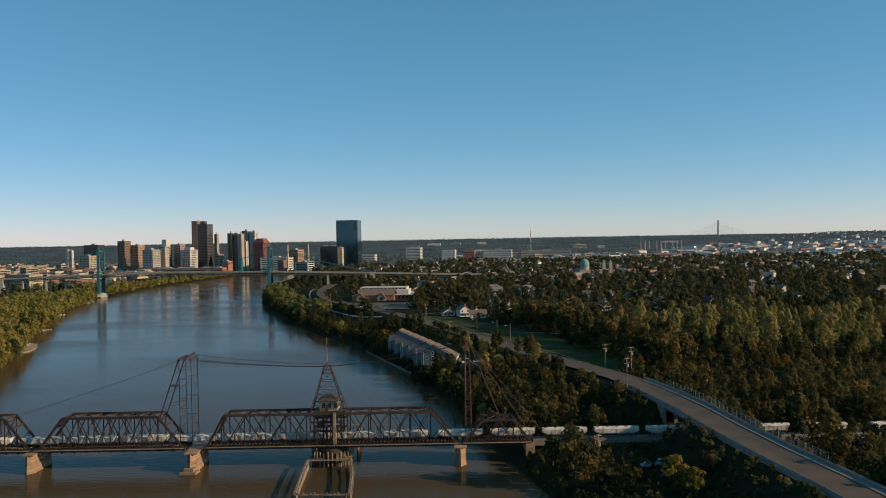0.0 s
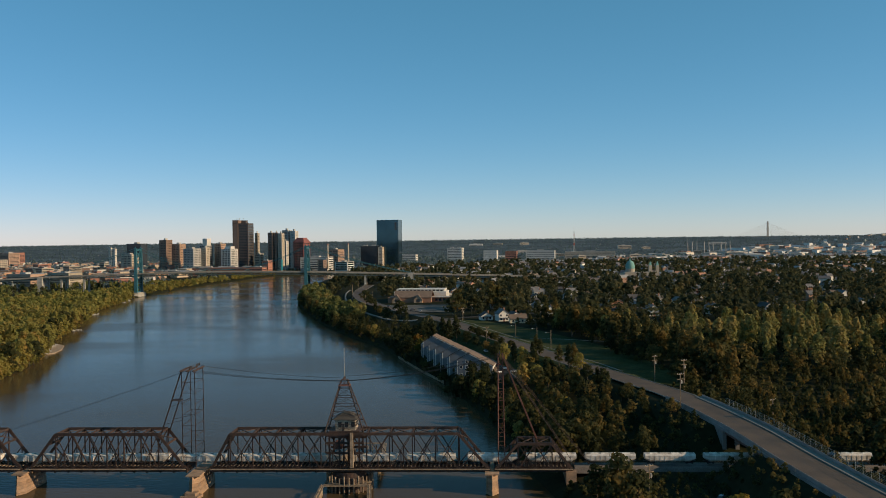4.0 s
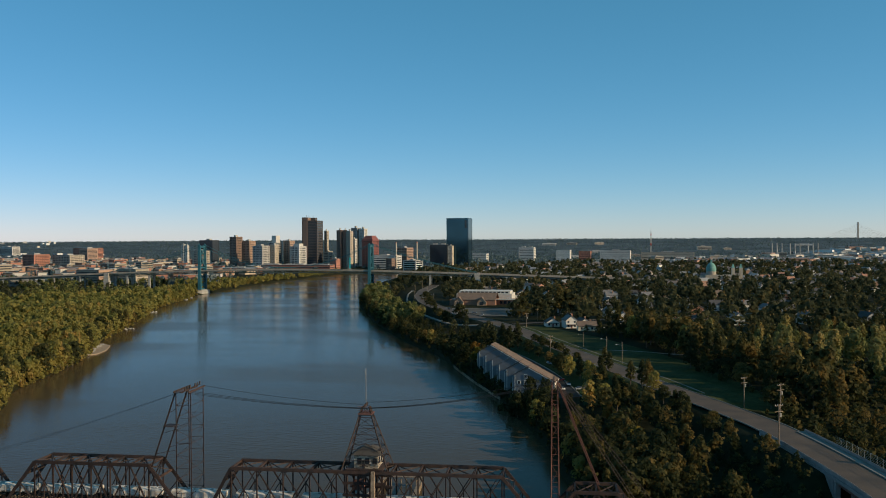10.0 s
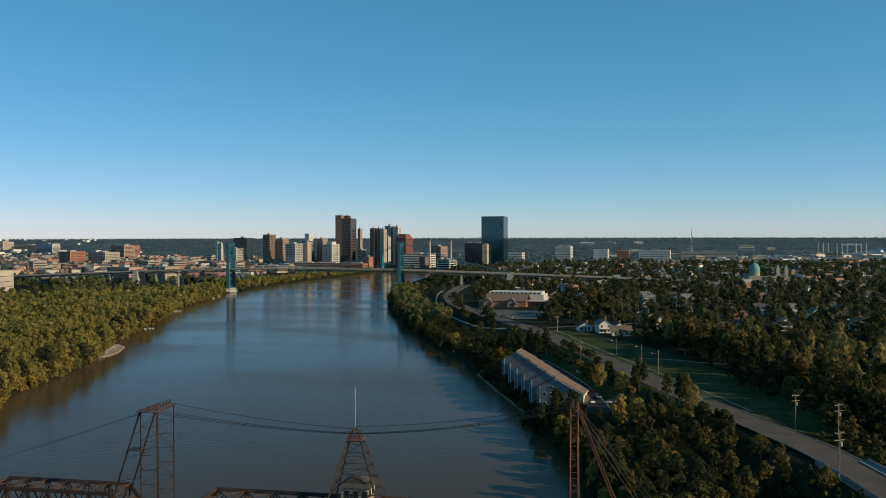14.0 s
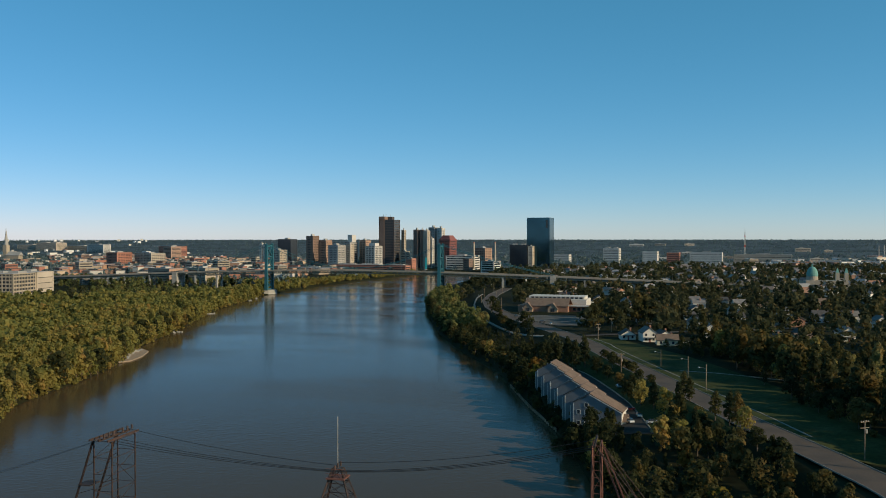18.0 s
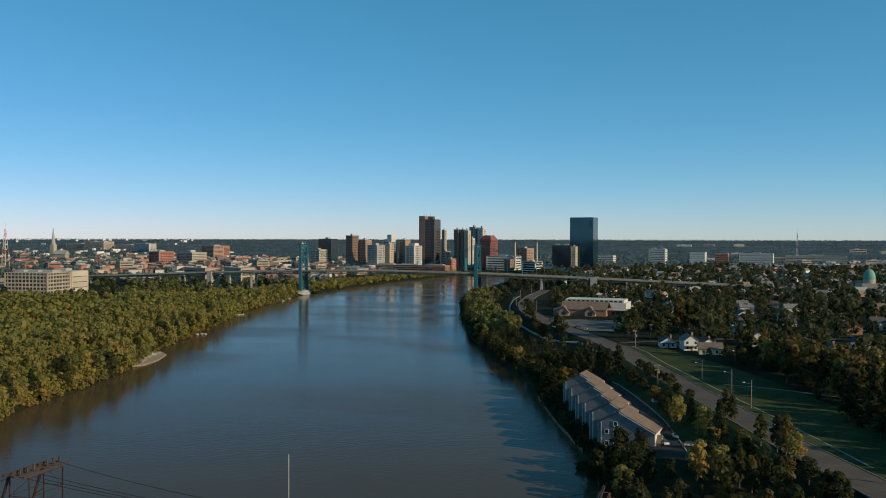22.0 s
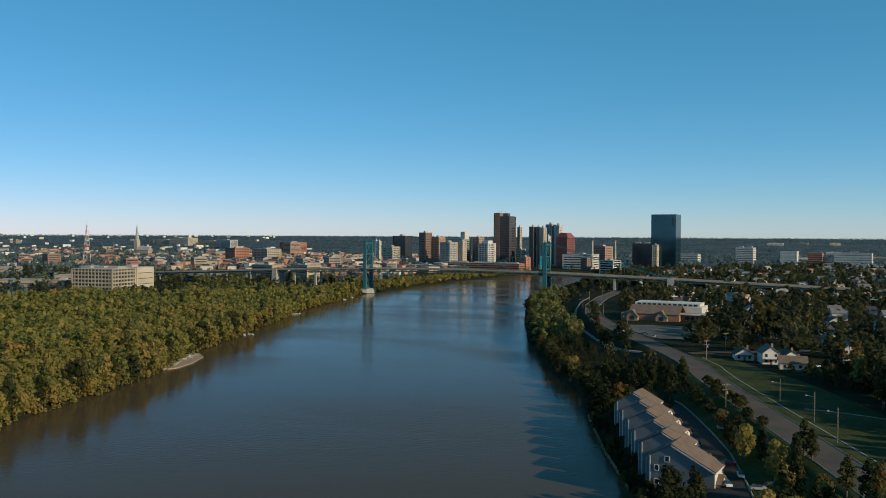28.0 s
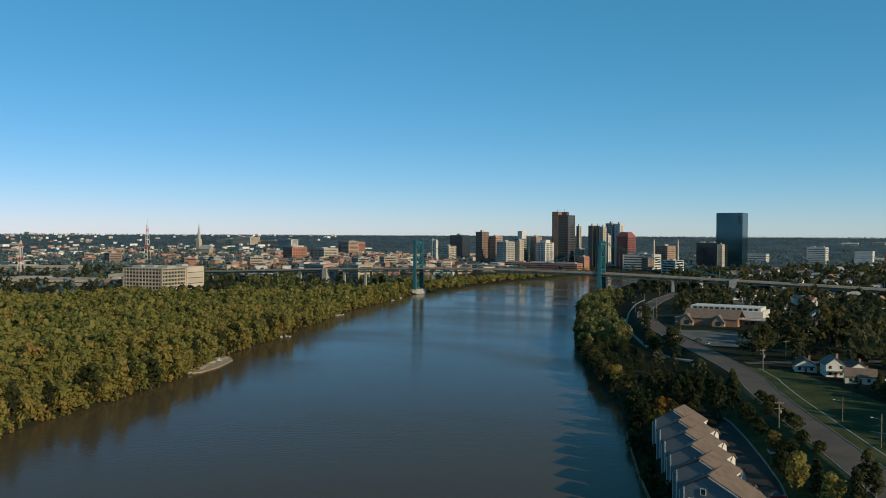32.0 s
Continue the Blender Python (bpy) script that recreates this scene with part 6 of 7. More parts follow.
def row_house(grey, run, label):
    """One unit of the staggered riverside row: the south peak over the origin, the ridge running north, bays to the river,
    a long sunlit slope and a white garage wing to the drive."""
    L, eave = 10.0, 12.3 - 0.5 * run
    h = thing("row_house", label, "row house", "riverside row houses")
    part("wall", house_shell(-6.2, run - 0.5, 0, L, eave + 0.1), M_SIDING_SHADED, h)
    # sun-facing side in bright white, against the shade-toned siding of the other walls
    part("east_wall", boxed(run - 0.5, run - 0.38, 0.02, L - 0.02, -4, eave), M_TRIM, h, "white wall to the drive")
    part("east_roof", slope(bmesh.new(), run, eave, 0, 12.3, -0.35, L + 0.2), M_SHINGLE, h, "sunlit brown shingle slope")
    # same roof as the east slope; shade or sky sheen is in this colour
    part("river_roof", slope(bmesh.new(), -6.8, 8.55, 0, 12.3, -0.35, L + 0.2), M_SHEEN_SHINGLE if grey else M_ROOFS[2], h, "roof slope towards the river")
    part("ridge_cap", boxed(-0.25, 0.25, -0.3, L, 12.5, 12.68), M_SHINGLE, h)
    part("roof_vent", boxed(-2.9, -2.5, 4.0, 4.4, 10.4, 11.6), M_CONC, h)
    part("rake_board", slope(bmesh.new(), run, eave - 0.42, 0, 11.88, -0.42, -0.3, 0.36), M_TRIM, h)
    part("fascia", boxed(run - 0.1, run + 0.08, -0.3, L, eave - 0.35, eave + 0.05), M_TRIM, h)
    part("link", boxed(-4.6, 5.0, L, L + 5.4, -4, 7.4), M_SIDING_SHADED, h, "lower link to the next house")
    part("link_roof", slope(bmesh.new(), 5.6, 7.2, -5.0, 8.2, L, L + 5.4), M_SHINGLE, h)
    part("corner_board", boxed(-6.3, -6.0, -0.08, 0.2, -4, 8.6), M_TRIM, h)
    for y0 in (0.6, 5.6):
        part("bay", boxed(-7.5, -6.1, y0, y0 + 3.4, -4, 7.6), M_SIDING_SHADED, h, "pale bay to the river")
        for z in (-1.6, 1.3, 4.1):
            framed(h, -7.62, -7.48, y0 + 0.5, y0 + 1.5, z, z + 1.6, "w")
            framed(h, -7.62, -7.48, y0 + 1.9, y0 + 2.9, z, z + 1.6, "w")
        part("corner_board", boxed(-7.56, -7.4, y0 - 0.06, y0 + 0.14, -4, 7.6), M_TRIM, h)
    for z in (1.3, 4.1):
        framed(h, -6.32, -6.18, 4.3, 5.3, z, z + 1.6, "w")
    wing = run + 4.6 if run < 10 else run + 0.9
    part("garage", pentagon(bmesh.new(), run - 0.4, wing, 1.2, 7.2, -4, 5.0 if run < 10 else 2.8, 1.9, "x"), M_TRIM, h, "white garage wing")
    part("garage_roof", gable(bmesh.new(), run - 0.4, wing, 1.2, 7.2, 5.0 if run < 10 else 2.8, 1.9, over=0.45, ridge="x"), M_SHINGLE, h)
    part("garage_door", boxed(wing - 0.05, wing + 0.1, 2.0, 6.4, 0.2, 2.6), M_WALLS["cream"], h)
    part("door", boxed(run - 0.4, run - 0.3, 8.0, 9.0, 0.2, 2.3), B_MAROON, h)
    framed(h, run - 0.4, run - 0.28, 7.9, 9.1, 4.2, 5.6, "e")
    return h


UNITS = {"brown": row_house(False, 8.0, "pale-sided row house by the river, brown roof with its river slope coloured as shaded"),
         "grey": row_house(True, 8.0, "pale-sided row house with sky sheen coloured into its river-side roof"),
         "end": row_house(False, 12.4, "end row house with small windows in its pale gable wall")}
begun = set()
for i, sort in enumerate(("brown", "grey", "grey", "grey", "brown", "end")):
    m = pose(-28.1 + 4.52 * i, 531.4 - 13.96 * i, 5.6 - 0.2 * i, 0, 0, -9.0)
    if sort in begun:
        copy_thing(UNITS[sort], m)
    else:
        begun.add(sort)
        UNITS[sort].matrix_basis = m
south = UNITS["end"]
for x, z in ((-4.8, 0.6), (-4.8, 4.6), (-1.8, 4.6), (-1.8, 1.4), (-1.8, 7.4)):
    framed(south, x, x + 1.1, -0.12, 0.05, z, z + 1.4, "s")
part("end_porch_roof", boxed(2.0, 7.0, -1.4, 0.0, 0.6, 0.8), M_DARK, south)


def house_type(w, d, h, rise, wall, roof, ridge, porch=True):
    b = thing("house", "", "house", "town houses")
    part("wall", pentagon(bmesh.new(), -w / 2, w / 2, -d / 2, d / 2, -1, h, rise, ridge), M_WALLS[wall], b)
    part("roof", gable(bmesh.new(), -w / 2, w / 2, -d / 2, d / 2, h, rise, ridge=ridge), M_ROOFS[roof], b)
    part("chimney", boxed(w * 0.18, w * 0.18 + 0.9, 0.6, 1.5, h, h + rise + 1.0), M_WALLS["brick"], b)
    for x in (-w * 0.36, w * 0.2):
        for z in ([0.9, 3.6] if h > 4.5 else [0.9]):
            part("window", boxed(x, x + 1.2, -d / 2 - 0.06, -d / 2 + 0.1, z, z + 1.4), G_DARK, b)
    part("window", boxed(w / 2 - 0.1, w / 2 + 0.06, -0.8, 0.8, 0.9, 2.3), G_DARK, b)
    part("door", boxed(-0.5, 0.5, -d / 2 - 0.07, -d / 2 + 0.1, 0, 2.1), B_MAROON, b)
    if porch:
        part("porch_roof", boxed(-w * 0.4, w * 0.4, -d / 2 - 2.2, -d / 2, 2.5, 2.75), M_ROOFS[roof], b)
    return b


HOUSES = [("white clapboard house with a grey gabled roof", house_type(8, 11, 5.4, 3.0, "white", 0, "y")), ("cream bungalow with a brown roof", house_type(12, 9, 3.2, 2.6, "cream", 1, "x", False)),
          ("white bungalow with a dark roof", house_type(9, 10, 3.0, 2.8, "white", 2, "y")), ("grey sided house with a dark roof", house_type(9, 12, 5.2, 3.2, "grey", 2, "y")),
          ("brick house with a grey roof", house_type(10, 10, 5.0, 3.0, "brick", 0, "x"))]
used = set()


def place_house(k, x, y, rz):
    label, ob = HOUSES[k]
    m = pose(x, y, float(ground_z(x, y)), 0, 0, rz)
    if k in used:
        ob = copy_thing(ob, m)
    else:
        used.add(k)
        ob.matrix_basis = m
    tagged(ob, label, "house", "town houses")


for k, x, y, rz in SITES:
    place_house(k, x, y, rz)

# the brick hall with twin gables
M_TAN = mat("tan_brick", (0.40, 0.27, 0.18), 0.85, spots=(0.15, 0.3), grain=(0.1, 2))
hall = thing("brick_hall", "brick hall with brown roof, twin tan gables and a white clerestory", "hall", "", (-63, 850, 14), -4)
part("wall", boxed(-28, 14, -6, 16, -1, 5), M_WALLS["brick"], hall)
part("roof", gable(bmesh.new(), -22, 14, -6, 16, 5, 5.5, ridge="x"), M_SHINGLE, hall, "broad brown shingle roof")
for x in (-19, 2):
    g = part("gable_wall", pentagon(bmesh.new(), x - 4, x + 4, -9, -4, -1, 2.8, 4.6, "y"), M_TAN, hall, "tan brick gabled entrance")
    part("gable_roof", gable(bmesh.new(), x - 4, x + 4, -9, 2, 2.8, 4.6, over=0.5, ridge="y"), M_SHINGLE, g)
    part("gable_window", boxed(x - 1.6, x + 1.6, -9.12, -8.9, 0.5, 3.4), G_DARK, g)
part("rear_hall", boxed(-26, 26, 17, 44, -1, 9), B_WHITE, hall, "white flat-roofed rear hall")
part("clerestory", boxed(-24, 24, 20, 40, 9, 11.4), B_WHITE, hall)
for i in range(12):
    part("clerestory_window", boxed(-22 + i * 3.8, -19.4 + i * 3.8, 19.86, 20.1, 9.4, 10.8), G_DARK, hall)
part("side_wing", boxed(14, 40, 2, 20, -1, 4.6), M_WALLS["brick"], hall)
part("canopy", boxed(13, 42, -1, 3, 4.6, 5.4), B_WHITE, hall)
for i in range(6):
    part("wing_window", boxed(17 + i * 3.8, 19.4 + i * 3.8, 1.88, 2.1, 1, 3.4), G_DARK, hall)


# ---- overpass ----
over = thing("road_overpass", "concrete road bridge over the railway with parapets", "road bridge")
q, nn = along(ROAD, 10)
M_PARA = mat("parapet_concrete", (0.22, 0.21, 0.20), 0.85, spots=(0.2, 0.3), grain=(0.1, 3))
for i in range(len(q) - 1):
    (x0, y0), (x1, y1) = q[i], q[i + 1]
    if not 150 < y0 < 345:
        continue
    z0, z1 = float(road_z(y0)), float(road_z(y1))
    a, b = Vector((x0, y0, z0)), Vector((x1, y1, z1))
    o = Vector((*nn[i], 0))
    bar("deck_slab", a + o * 0.5 - Vector((0, 0, 0.55)), b + o * 0.5 - Vector((0, 0, 0.55)), 14.6, 0.9, M_PARA, over)
    bar("parapet", a + o * -6.4 + Vector((0, 0, 0.45)), b + o * -6.4 + Vector((0, 0, 0.45)), 0.4, 1.0, M_PARA, over)
    bar("parapet", a + o * 7.4 + Vector((0, 0, 0.45)), b + o * 7.4 + Vector((0, 0, 0.45)), 0.4, 1.0, M_PARA, over)
    bar("footway", a + o * 6.1 + Vector((0, 0, 0.15)), b + o * 6.1 + Vector((0, 0, 0.15)), 2.6, 0.25, M_KERB, over)
    if abs((y0 + y1) / 2 - 287) > 15:
        low = min(float(ground_z(x0, y0)), float(ground_z(x1, y1))) - 1
        for s in (-6.2, 7.2):
            c, d = a + o * s, b + o * s
            m = (c.z - 1 + low) / 2
            bar("retaining_wall", Vector((c.x, c.y, m)), Vector((d.x, d.y, m)), 0.8, c.z - 1 - low, M_PARA, over)
for y in (275, 299):
    x = float(np.interp(y, [p[1] for p in ROAD], [p[0] for p in ROAD]))
    for k in (-6, -2, 2, 6):
        part("column", boxed(x + k - 0.6, x + k + 0.6, y - 0.6, y + 0.6, 4, 15), M_PARA, over)
for k in range(7):
    x = 78.5 + k * 2.0
    bar("girder", (x + 1.2, 272, 14.2), (x - 1.4, 303, 14.2), 0.5, 1.4, M_RUST_RED, over)
fence = thing("mesh_fence", "tall grey chain-link fence on the overpass parapet", "fence")
sel = [i for i in range(len(q) - 1) if 215 < q[i][1] < 325]
for i in sel:
    a, b = Vector((*q[i], float(road_z(q[i][1])))), Vector((*q[i + 1], float(road_z(q[i + 1][1]))))
    o = Vector((*nn[i], 0)) * 7.4
    for k in range(3):
        p = a.lerp(b, k / 3) + o
        bar("post", p + Vector((0, 0, 0.9)), p + Vector((0, 0, 3.2)), 0.1, 0.1, M_CONC, fence, "r")
    for z in (1.0, 1.4, 1.8, 2.2, 2.6, 3.0, 3.2):
        bar("wire_line", a + o + Vector((0, 0, z)), b + o + Vector((0, 0, z)), 0.05, 0.05, M_CONC, fence, "r")


# ---- street lamps and poles ----
def street_lamp(x, y, h, z=None, label="grey street lamp on a wooden pole by the road"):
    z = float(ground_z(x, y)) if z is None else z
    p = thing("street_lamp", label, "street lamp", "street lamps", (x, y, z))
    bar("pole", (0, 0, -0.5), (0, 0, h), 0.3, 0.3, M_TIMBER, p, "r")
    bar("arm", (0, 0, h - 1.6), (-2.6, 0.4, h - 1.2), 0.1, 0.1, M_CONC, p, "r")
    bm = bmesh.new()
    bmesh.ops.create_uvsphere(bm, u_segments=8, v_segments=5, radius=0.3, matrix=Matrix.Translation((-2.7, 0.4, h - 1.25)) @ Matrix.Diagonal((1.5, 1, 0.6, 1)))
    part("lamp_head", bm, M_TRIM, p)
    return p


def utility_pole(x, y, h, z=None, rz=0.0):
    z = float(ground_z(x, y)) if z is None else z
    p = thing("utility_pole", "weathered wooden utility pole with crossarms", "utility pole", "utility poles", (x, y, z), rz)
    bar("pole", (0, 0, -0.6), (0, 0, h), 0.36, 0.36, M_TIMBER, p, "r")
    for dz in (0.5, 2.2):
        bar("crossarm", (-1.5, 0, h - dz), (1.5, 0, h - dz), 0.16, 0.16, M_TIMBER, p)
        if dz > 1:
            break
    for dx in (-1.3, -0.5, 0.5, 1.3):
        bar("insulator", (dx, 0, h - 0.45), (dx, 0, h - 0.1), 0.12, 0.12, M_TRIM, p, "r")
    bm = bmesh.new()
    bmesh.ops.create_cone(bm, cap_ends=True, segments=8, radius1=0.35, radius2=0.35, depth=1.1, matrix=Matrix.Translation((0.5, 0, h - 3.2)))
    part("transformer", bm, M_CONC, p)
    return p


for x, y, h in ((38.5, 496, 10.5), (32.8, 527, 10.0), (21.6, 560, 8.5)):
    street_lamp(x, y, h)
for x, y, h in ((76, 402, 12), (83.5, 380, 14), (71, 331, 12), (104, 335, 10), (110, 260, 10), (3.5, 541, 8), (47, 262, 9), (88, 455, 9), (-14, 660, 10), (-8, 704, 9)):
    z = float(road_z(y)) if road_dist(np.array(float(x)), np.array(float(y))) < 13 and y < 350 else None
    utility_pole(x, y, h, z, 30)
for i, y in enumerate(range(740, 1120, 45)):
    x = float(np.interp(y, [p[1] for p in ROAD], [p[0] for p in ROAD]))
    street_lamp(x + (8 if i % 2 else -8), y, 9)


# ---- cars ----
def car_type(col, label):
    c = thing("car", label, "car", "cars")
    bm = bmesh.new()
    box(bm, -2.2, 2.2, -0.88, 0.88, 0.35, 0.95, taper=0.06)
    part("body", bm, paint("car_" + label.split()[0], col, rough=0.3, vary=0), c)
    part("cabin", box(bmesh.new(), -1.5, 1.1, -0.82, 0.82, 0.95, 1.5, taper=0.3), G_DARK, c)
    for x in (-1.4, 1.4):
        for s in (-1, 1):
            bm = bmesh.new()
            bmesh.ops.create_cone(bm, cap_ends=True, segments=12, radius1=0.33, radius2=0.33, depth=0.22, matrix=Matrix.Translation((x, s * 0.8, 0.33)) @ Matrix.Rotation(radians(90), 4, "X"))
            part("wheel", bm, M_DARK, c)
    for s in (-0.6, 0.6):
        part("headlight", boxed(2.12, 2.22, s - 0.2, s + 0.2, 0.6, 0.78), M_TRIM, c)
    return c


CARS = [car_type((0.75, 0.75, 0.74), "white car parked on asphalt"), car_type((0.30, 0.32, 0.34), "silver car parked on asphalt"), car_type((0.03, 0.03, 0.035), "black car on the asphalt"), car_type((0.45, 0.03, 0.03), "red car parked on asphalt")]
spots = [(0, 12.5, 471, 100), (3, 8.5, 482, 25), (1, 17.5, 459, 20), (0, 9.5, 462, 110), (1, 3, 523, 105), (2, 21, 462, 25), (2, 96, 262, 100), (1, -70, 745, 10), (0, -74, 760, 80), (2, -60, 758, 20), (1, -52, 742, 85), (2, -84, 790, 120), (0, 36, 650, 20), (3, -104, 835, 115),
         (1, 60, 252, 10), (1, 64, 254, 60)]
first = set()
for k, x, y, rz in spots:
    z = float(road_z(y)) + 0.05 if y < 300 and x > 80 else float(ground_z(x, y)) + 0.52
    if k in first:
        copy_thing(CARS[k], pose(x, y, z, 0, 0, rz))
    else:
        first.add(k)
        CARS[k].matrix_basis = pose(x, y, z, 0, 0, rz)


# ---- rubble spit on the west shore ----
spit = thing("rubble_spit", "pale broken concrete slabs and sand on the west shore", "rubble")
bm = bmesh.new()
prism(bm, [(-312, 588), (-298, 585), (-293, 599), (-297, 617), (-307, 640), (-318, 650), (-328, 648)], -0.5, 0.6)
part("sand", bm, mat("pale_sand", (0.34, 0.25, 0.17), 0.95, spots=(0.2, 0.5), grain=(0.2, 3)), spit, "tan sand bar")
rr2 = random.Random(4)
for i in range(44):
    t = rr2.random()
    x, y = -298 - 19 * t + rr2.uniform(-4, 3), 590 + 52 * t + rr2.uniform(-2, 2)
    a, b, c = rr2.uniform(0.8, 2.2), rr2.uniform(0.8, 2.0), rr2.uniform(0.3, 0.7)
    part("slab", boxed(-a, a, -b, b, 0, c, taper=0.15), M_CONC, spit).matrix_basis = pose(x, y, 0.45, rr2.uniform(-14, 14), rr2.uniform(-14, 14), rr2.uniform(0, 180))
for y, x in ((745, -350), (905, -408), (1075, -452), (1110, -459)):
    s2 = thing("shore_rubble", "small pale rubble heap at the water's edge", "rubble", "shore rubble", (x, y, 0))
    for i in range(9):
        part("stone", boxed(-1, 1, -0.8, 0.8, 0, 0.8, taper=0.3), M_CONC, s2).matrix_basis = pose(rr2.uniform(-4, 3), rr2.uniform(-6, 6), 0.1, rr2.uniform(-12, 12), 0, rr2.uniform(0, 180))

# ---- worn embankment wall and mooring piles by the row houses ----
wall = thing("river_wall", "dark timber river wall below the row houses", "river wall")
for i in range(28):
    y = 470 + i * 3.4
    x = float(east_bank(y)) + 0.2
    bar("wall_pile", (x, y, -2), (x, y, 1.6), 0.45, 0.45, M_TIMBER, wall, "r")
q2, n2 = along([(float(east_bank(y)) + 0.4, y) for y in range(470, 568, 12)], 6)
for p0, p1 in zip(q2[:-1], q2[1:]):
    bar("wall_plank", (*p0, 0.8), (*p1, 0.8), 0.3, 1.2, M_TIMBER, wall)


# ---- distant roofs and sheds ----
def island_mat(name, stops, rough=0.85):
    m = bpy.data.materials.new(name)
    m.use_nodes = True
    n, l = m.node_tree.nodes, m.node_tree.links
    g, r, t = n.new("ShaderNodeNewGeometry"), n.new("ShaderNodeValToRGB"), n.new("ShaderNodeTexNoise")
    t.inputs["Scale"].default_value = 0.3
    r.color_ramp.interpolation = "CONSTANT"
    while len(r.color_ramp.elements) < len(stops):
        r.color_ramp.elements.new(0.5)
    for e, (p, c) in zip(r.color_ramp.elements, stops):
        e.position, e.color = p, (*c, 1)
    l.new(g.outputs["Random Per Island"], r.inputs[0])
    h = n.new("ShaderNodeHueSaturation")
    v = n.new("ShaderNodeMapRange")
    v.inputs[3].default_value, v.inputs[4].default_value = 0.75, 1.2
    l.new(g.outputs["Position"], t.inputs["Vector"])
    l.new(t.outputs[0], v.inputs[0])
    l.new(v.outputs[0], h.inputs["Value"])
    l.new(r.outputs[0], h.inputs["Color"])
    l.new(h.outputs[0], n["Principled BSDF"].inputs["Base Color"])
    n["Principled BSDF"].inputs["Roughness"].default_value = rough
    return m


WALL_COLS = [(0.0, (0.66, 0.62, 0.55)), (0.3, (0.55, 0.48, 0.38)), (0.5, (0.70, 0.68, 0.64)), (0.72, (0.32, 0.19, 0.14)), (0.85, (0.42, 0.41, 0.40))]
ROOF_COLS = [(0.0, (0.13, 0.12, 0.12)), (0.35, (0.20, 0.15, 0.12)), (0.6, (0.28, 0.27, 0.26)), (0.85, (0.33, 0.16, 0.10))]


SHED_COLS = [(0.0, (0.70, 0.67, 0.62)), (0.45, (0.55, 0.48, 0.40)), (0.7, (0.62, 0.62, 0.62)), (0.85, (0.38, 0.22, 0.16))]
FLAT_COLS = [(0.0, (0.16, 0.15, 0.14)), (0.4, (0.30, 0.27, 0.24)), (0.62, (0.48, 0.45, 0.41)), (0.78, (0.09, 0.085, 0.08)), (0.92, (0.34, 0.20, 0.14))]
CITY_COLS = [(0.0, (0.36, 0.16, 0.11)), (0.35, (0.42, 0.24, 0.15)), (0.55, (0.46, 0.35, 0.25)), (0.75, (0.24, 0.15, 0.11)), (0.88, (0.55, 0.50, 0.43))]


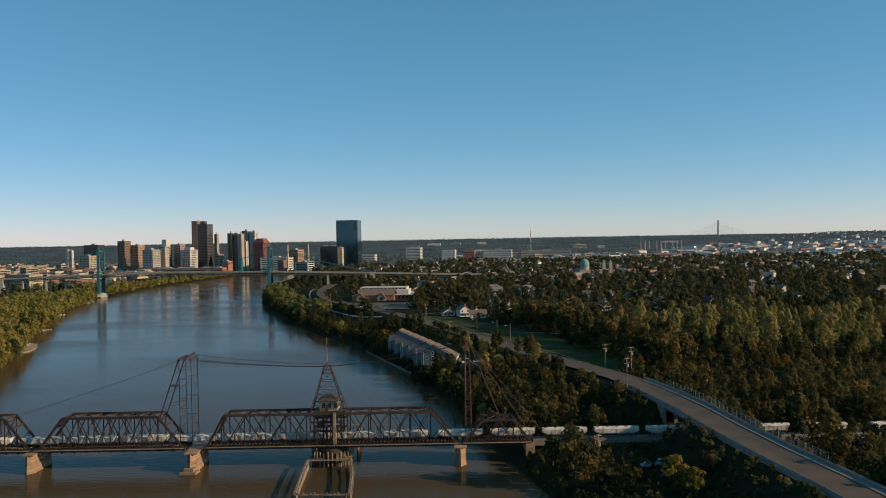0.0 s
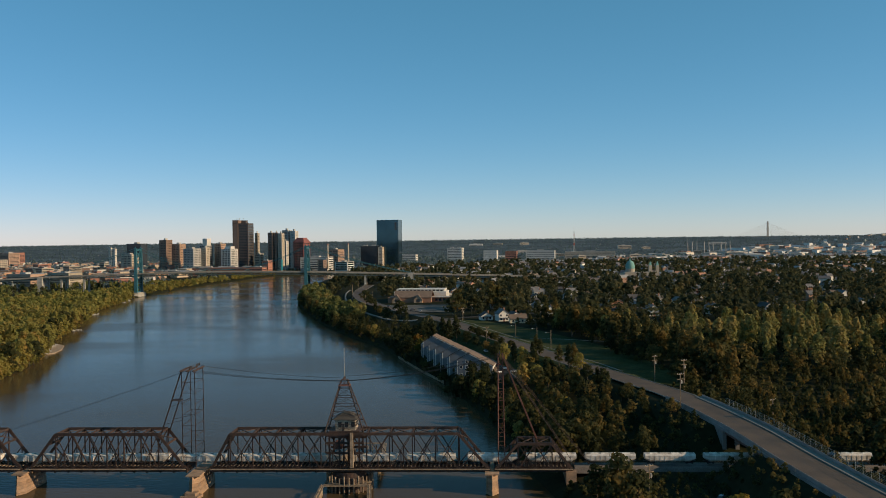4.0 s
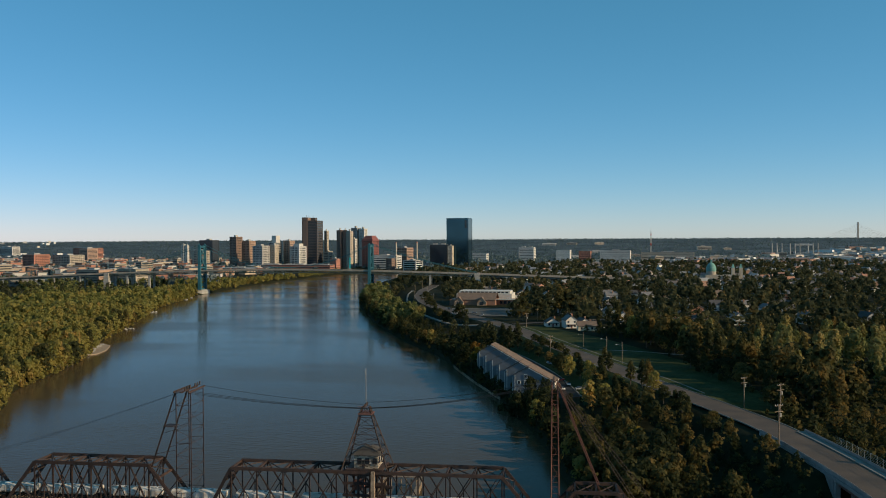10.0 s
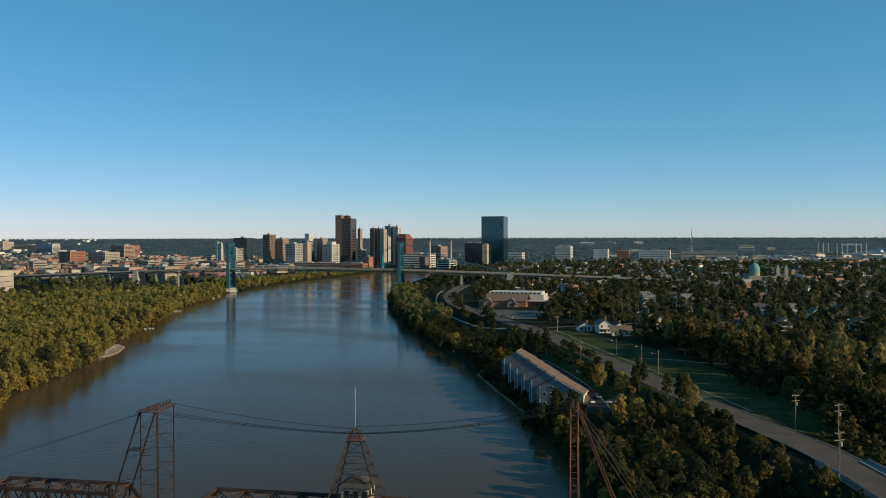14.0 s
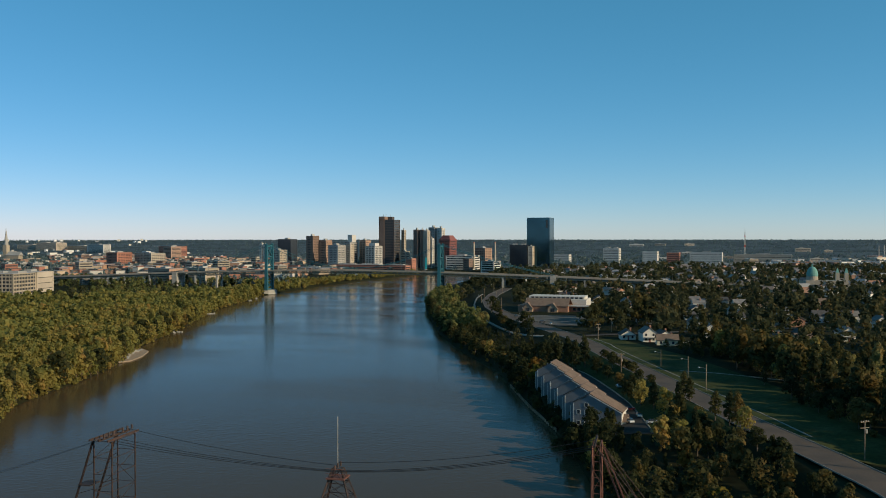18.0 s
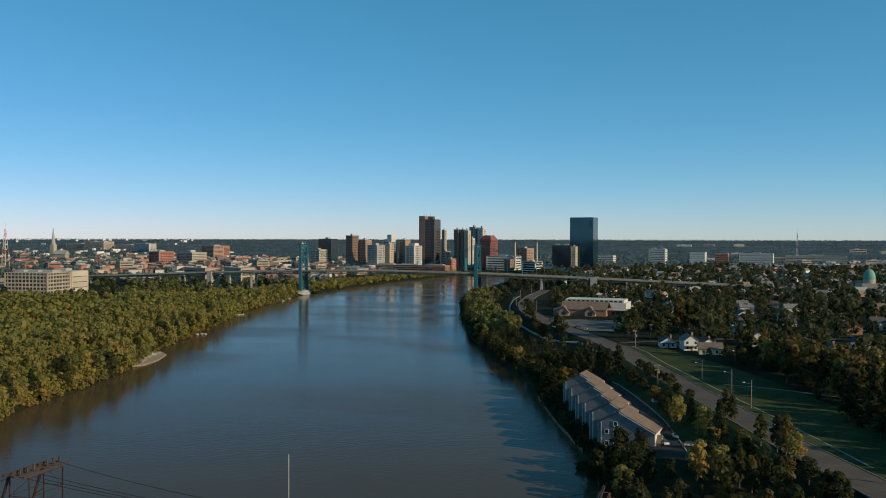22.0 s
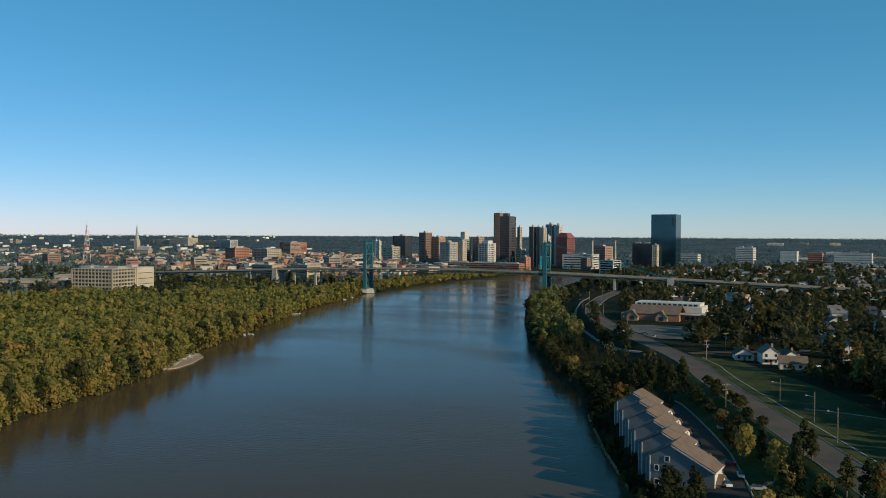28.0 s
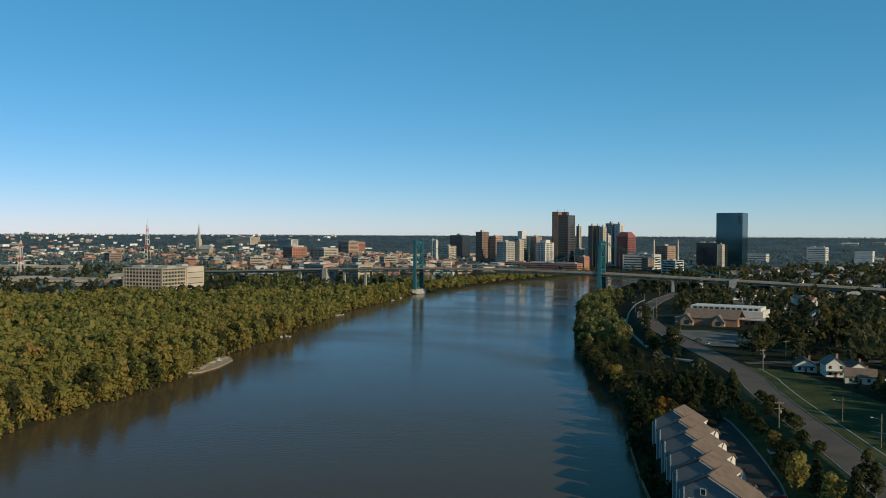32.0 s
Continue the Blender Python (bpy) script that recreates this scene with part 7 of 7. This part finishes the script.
def far_field(name, label, xy, seed, size, tall, pitched, cols=WALL_COLS):
    """Many small buildings as one sheet of walls and one of roofs."""
    r = np.random.default_rng(seed)
    k = len(xy)
    a = r.uniform(0, 3.14, k)
    w, d, h = r.uniform(*size, k) / 2, r.uniform(*size, k) / 3, r.uniform(*tall, k)
    z = ground_z(xy[:, 0], xy[:, 1])
    rise = h * 0.55 if pitched else 0 * h + 0.4

    def ring(sx, sy, zz):
        pts = []
        for i, j in ((-1, -1), (1, -1), (1, 1), (-1, 1)):
            px, py = i * w * sx, j * d * sy
            pts.append(np.stack([xy[:, 0] + px * np.cos(a) - py * np.sin(a), xy[:, 1] + px * np.sin(a) + py * np.cos(a), zz], 1))
        return np.stack(pts, 1)

    lo, eave = ring(1, 1, z - 1), ring(1, 1, z + h)
    over, top = ring(1.08, 1.1, z + h + 0.02), ring(0.95 if pitched else 1.0, 0.06 if pitched else 0.98, z + h + rise)
    idx = lambda n: np.arange(k)[:, None, None] * 8 + np.array(n)[None]
    sides = [[0, 1, 5, 4], [1, 2, 6, 5], [2, 3, 7, 6], [3, 0, 4, 7]]
    walls = raw_mesh(name + "_walls", np.concatenate([lo, eave], 1).reshape(-1, 3), idx(sides).reshape(-1, 4), island_mat(name + "_wall_paint", cols))
    roofs = raw_mesh(name + "_roofs", np.concatenate([over, top], 1).reshape(-1, 3), idx(sides + [[4, 5, 6, 7]]).reshape(-1, 4), island_mat(name + "_roof_paint", ROOF_COLS if pitched else FLAT_COLS))
    walls.shade_flat()
    roofs.shade_flat()
    tagged(new(name + "_walls", walls), label + ", pale walls", "buildings", kind="stuff")
    tagged(new(name + "_roofs", roofs), label + ", roofs", "buildings", kind="stuff")


xy = scatter(61, -150, 1250, 1050, 2300, 36, lambda x, y: (x > east_bank(y) + np.where(y < 1260, 140, 60)) & (x < 0.56 * y + 60))
far_field("far_houses", "small houses between the trees of the town", xy, 62, (9, 15), (4, 7), True)
xy = scatter(63, -200, 2200, 1950, 3300, 72, lambda x, y: (x > east_bank(y) + 80) & (x < 0.58 * y + 60) & (np.hypot(x, y) < 3700))
far_field("far_sheds", "far low commercial sheds on the plain", xy, 64, (14, 52), (6, 13), False, SHED_COLS)
xy = scatter(65, -3800, -700, 1250, 3000, 105, lambda x, y: (x < -0.55 * y) & (x > -1.42 * y) & (np.hypot(x, y) < 3500) & ((x < -0.9 * y) | (y > 2300)))
far_field("west_sheds", "low buildings across the western suburbs", xy, 66, (12, 40), (4, 9), False)
xy = scatter(67, -2200, -560, 1420, 2450, 40, lambda x, y: (np.random.default_rng(69).random(len(x)) < np.where(x > -0.70 * y, 0.85, 0.13)) & (x < west_bank(y) - 50) & (x > -0.98 * y) & (x < -0.33 * y))
far_field("city_blocks", "small brick buildings filling the city blocks", xy, 68, (12, 30), (6, 13), False, CITY_COLS)
xy = scatter(75, -4200, 2600, 1900, 4700, 62, lambda x, y: ((x > east_bank(y) + 60) & (y > 2250) | (x < -0.62 * y)) & (np.hypot(x, y) < 4650) & (np.random.default_rng(76).random(len(x)) < np.where(x < 0, 0.11, 0.28)))
far_field("plain_houses", "scattered small buildings on the far plain", xy, 77, (8, 20), (5, 9), False)
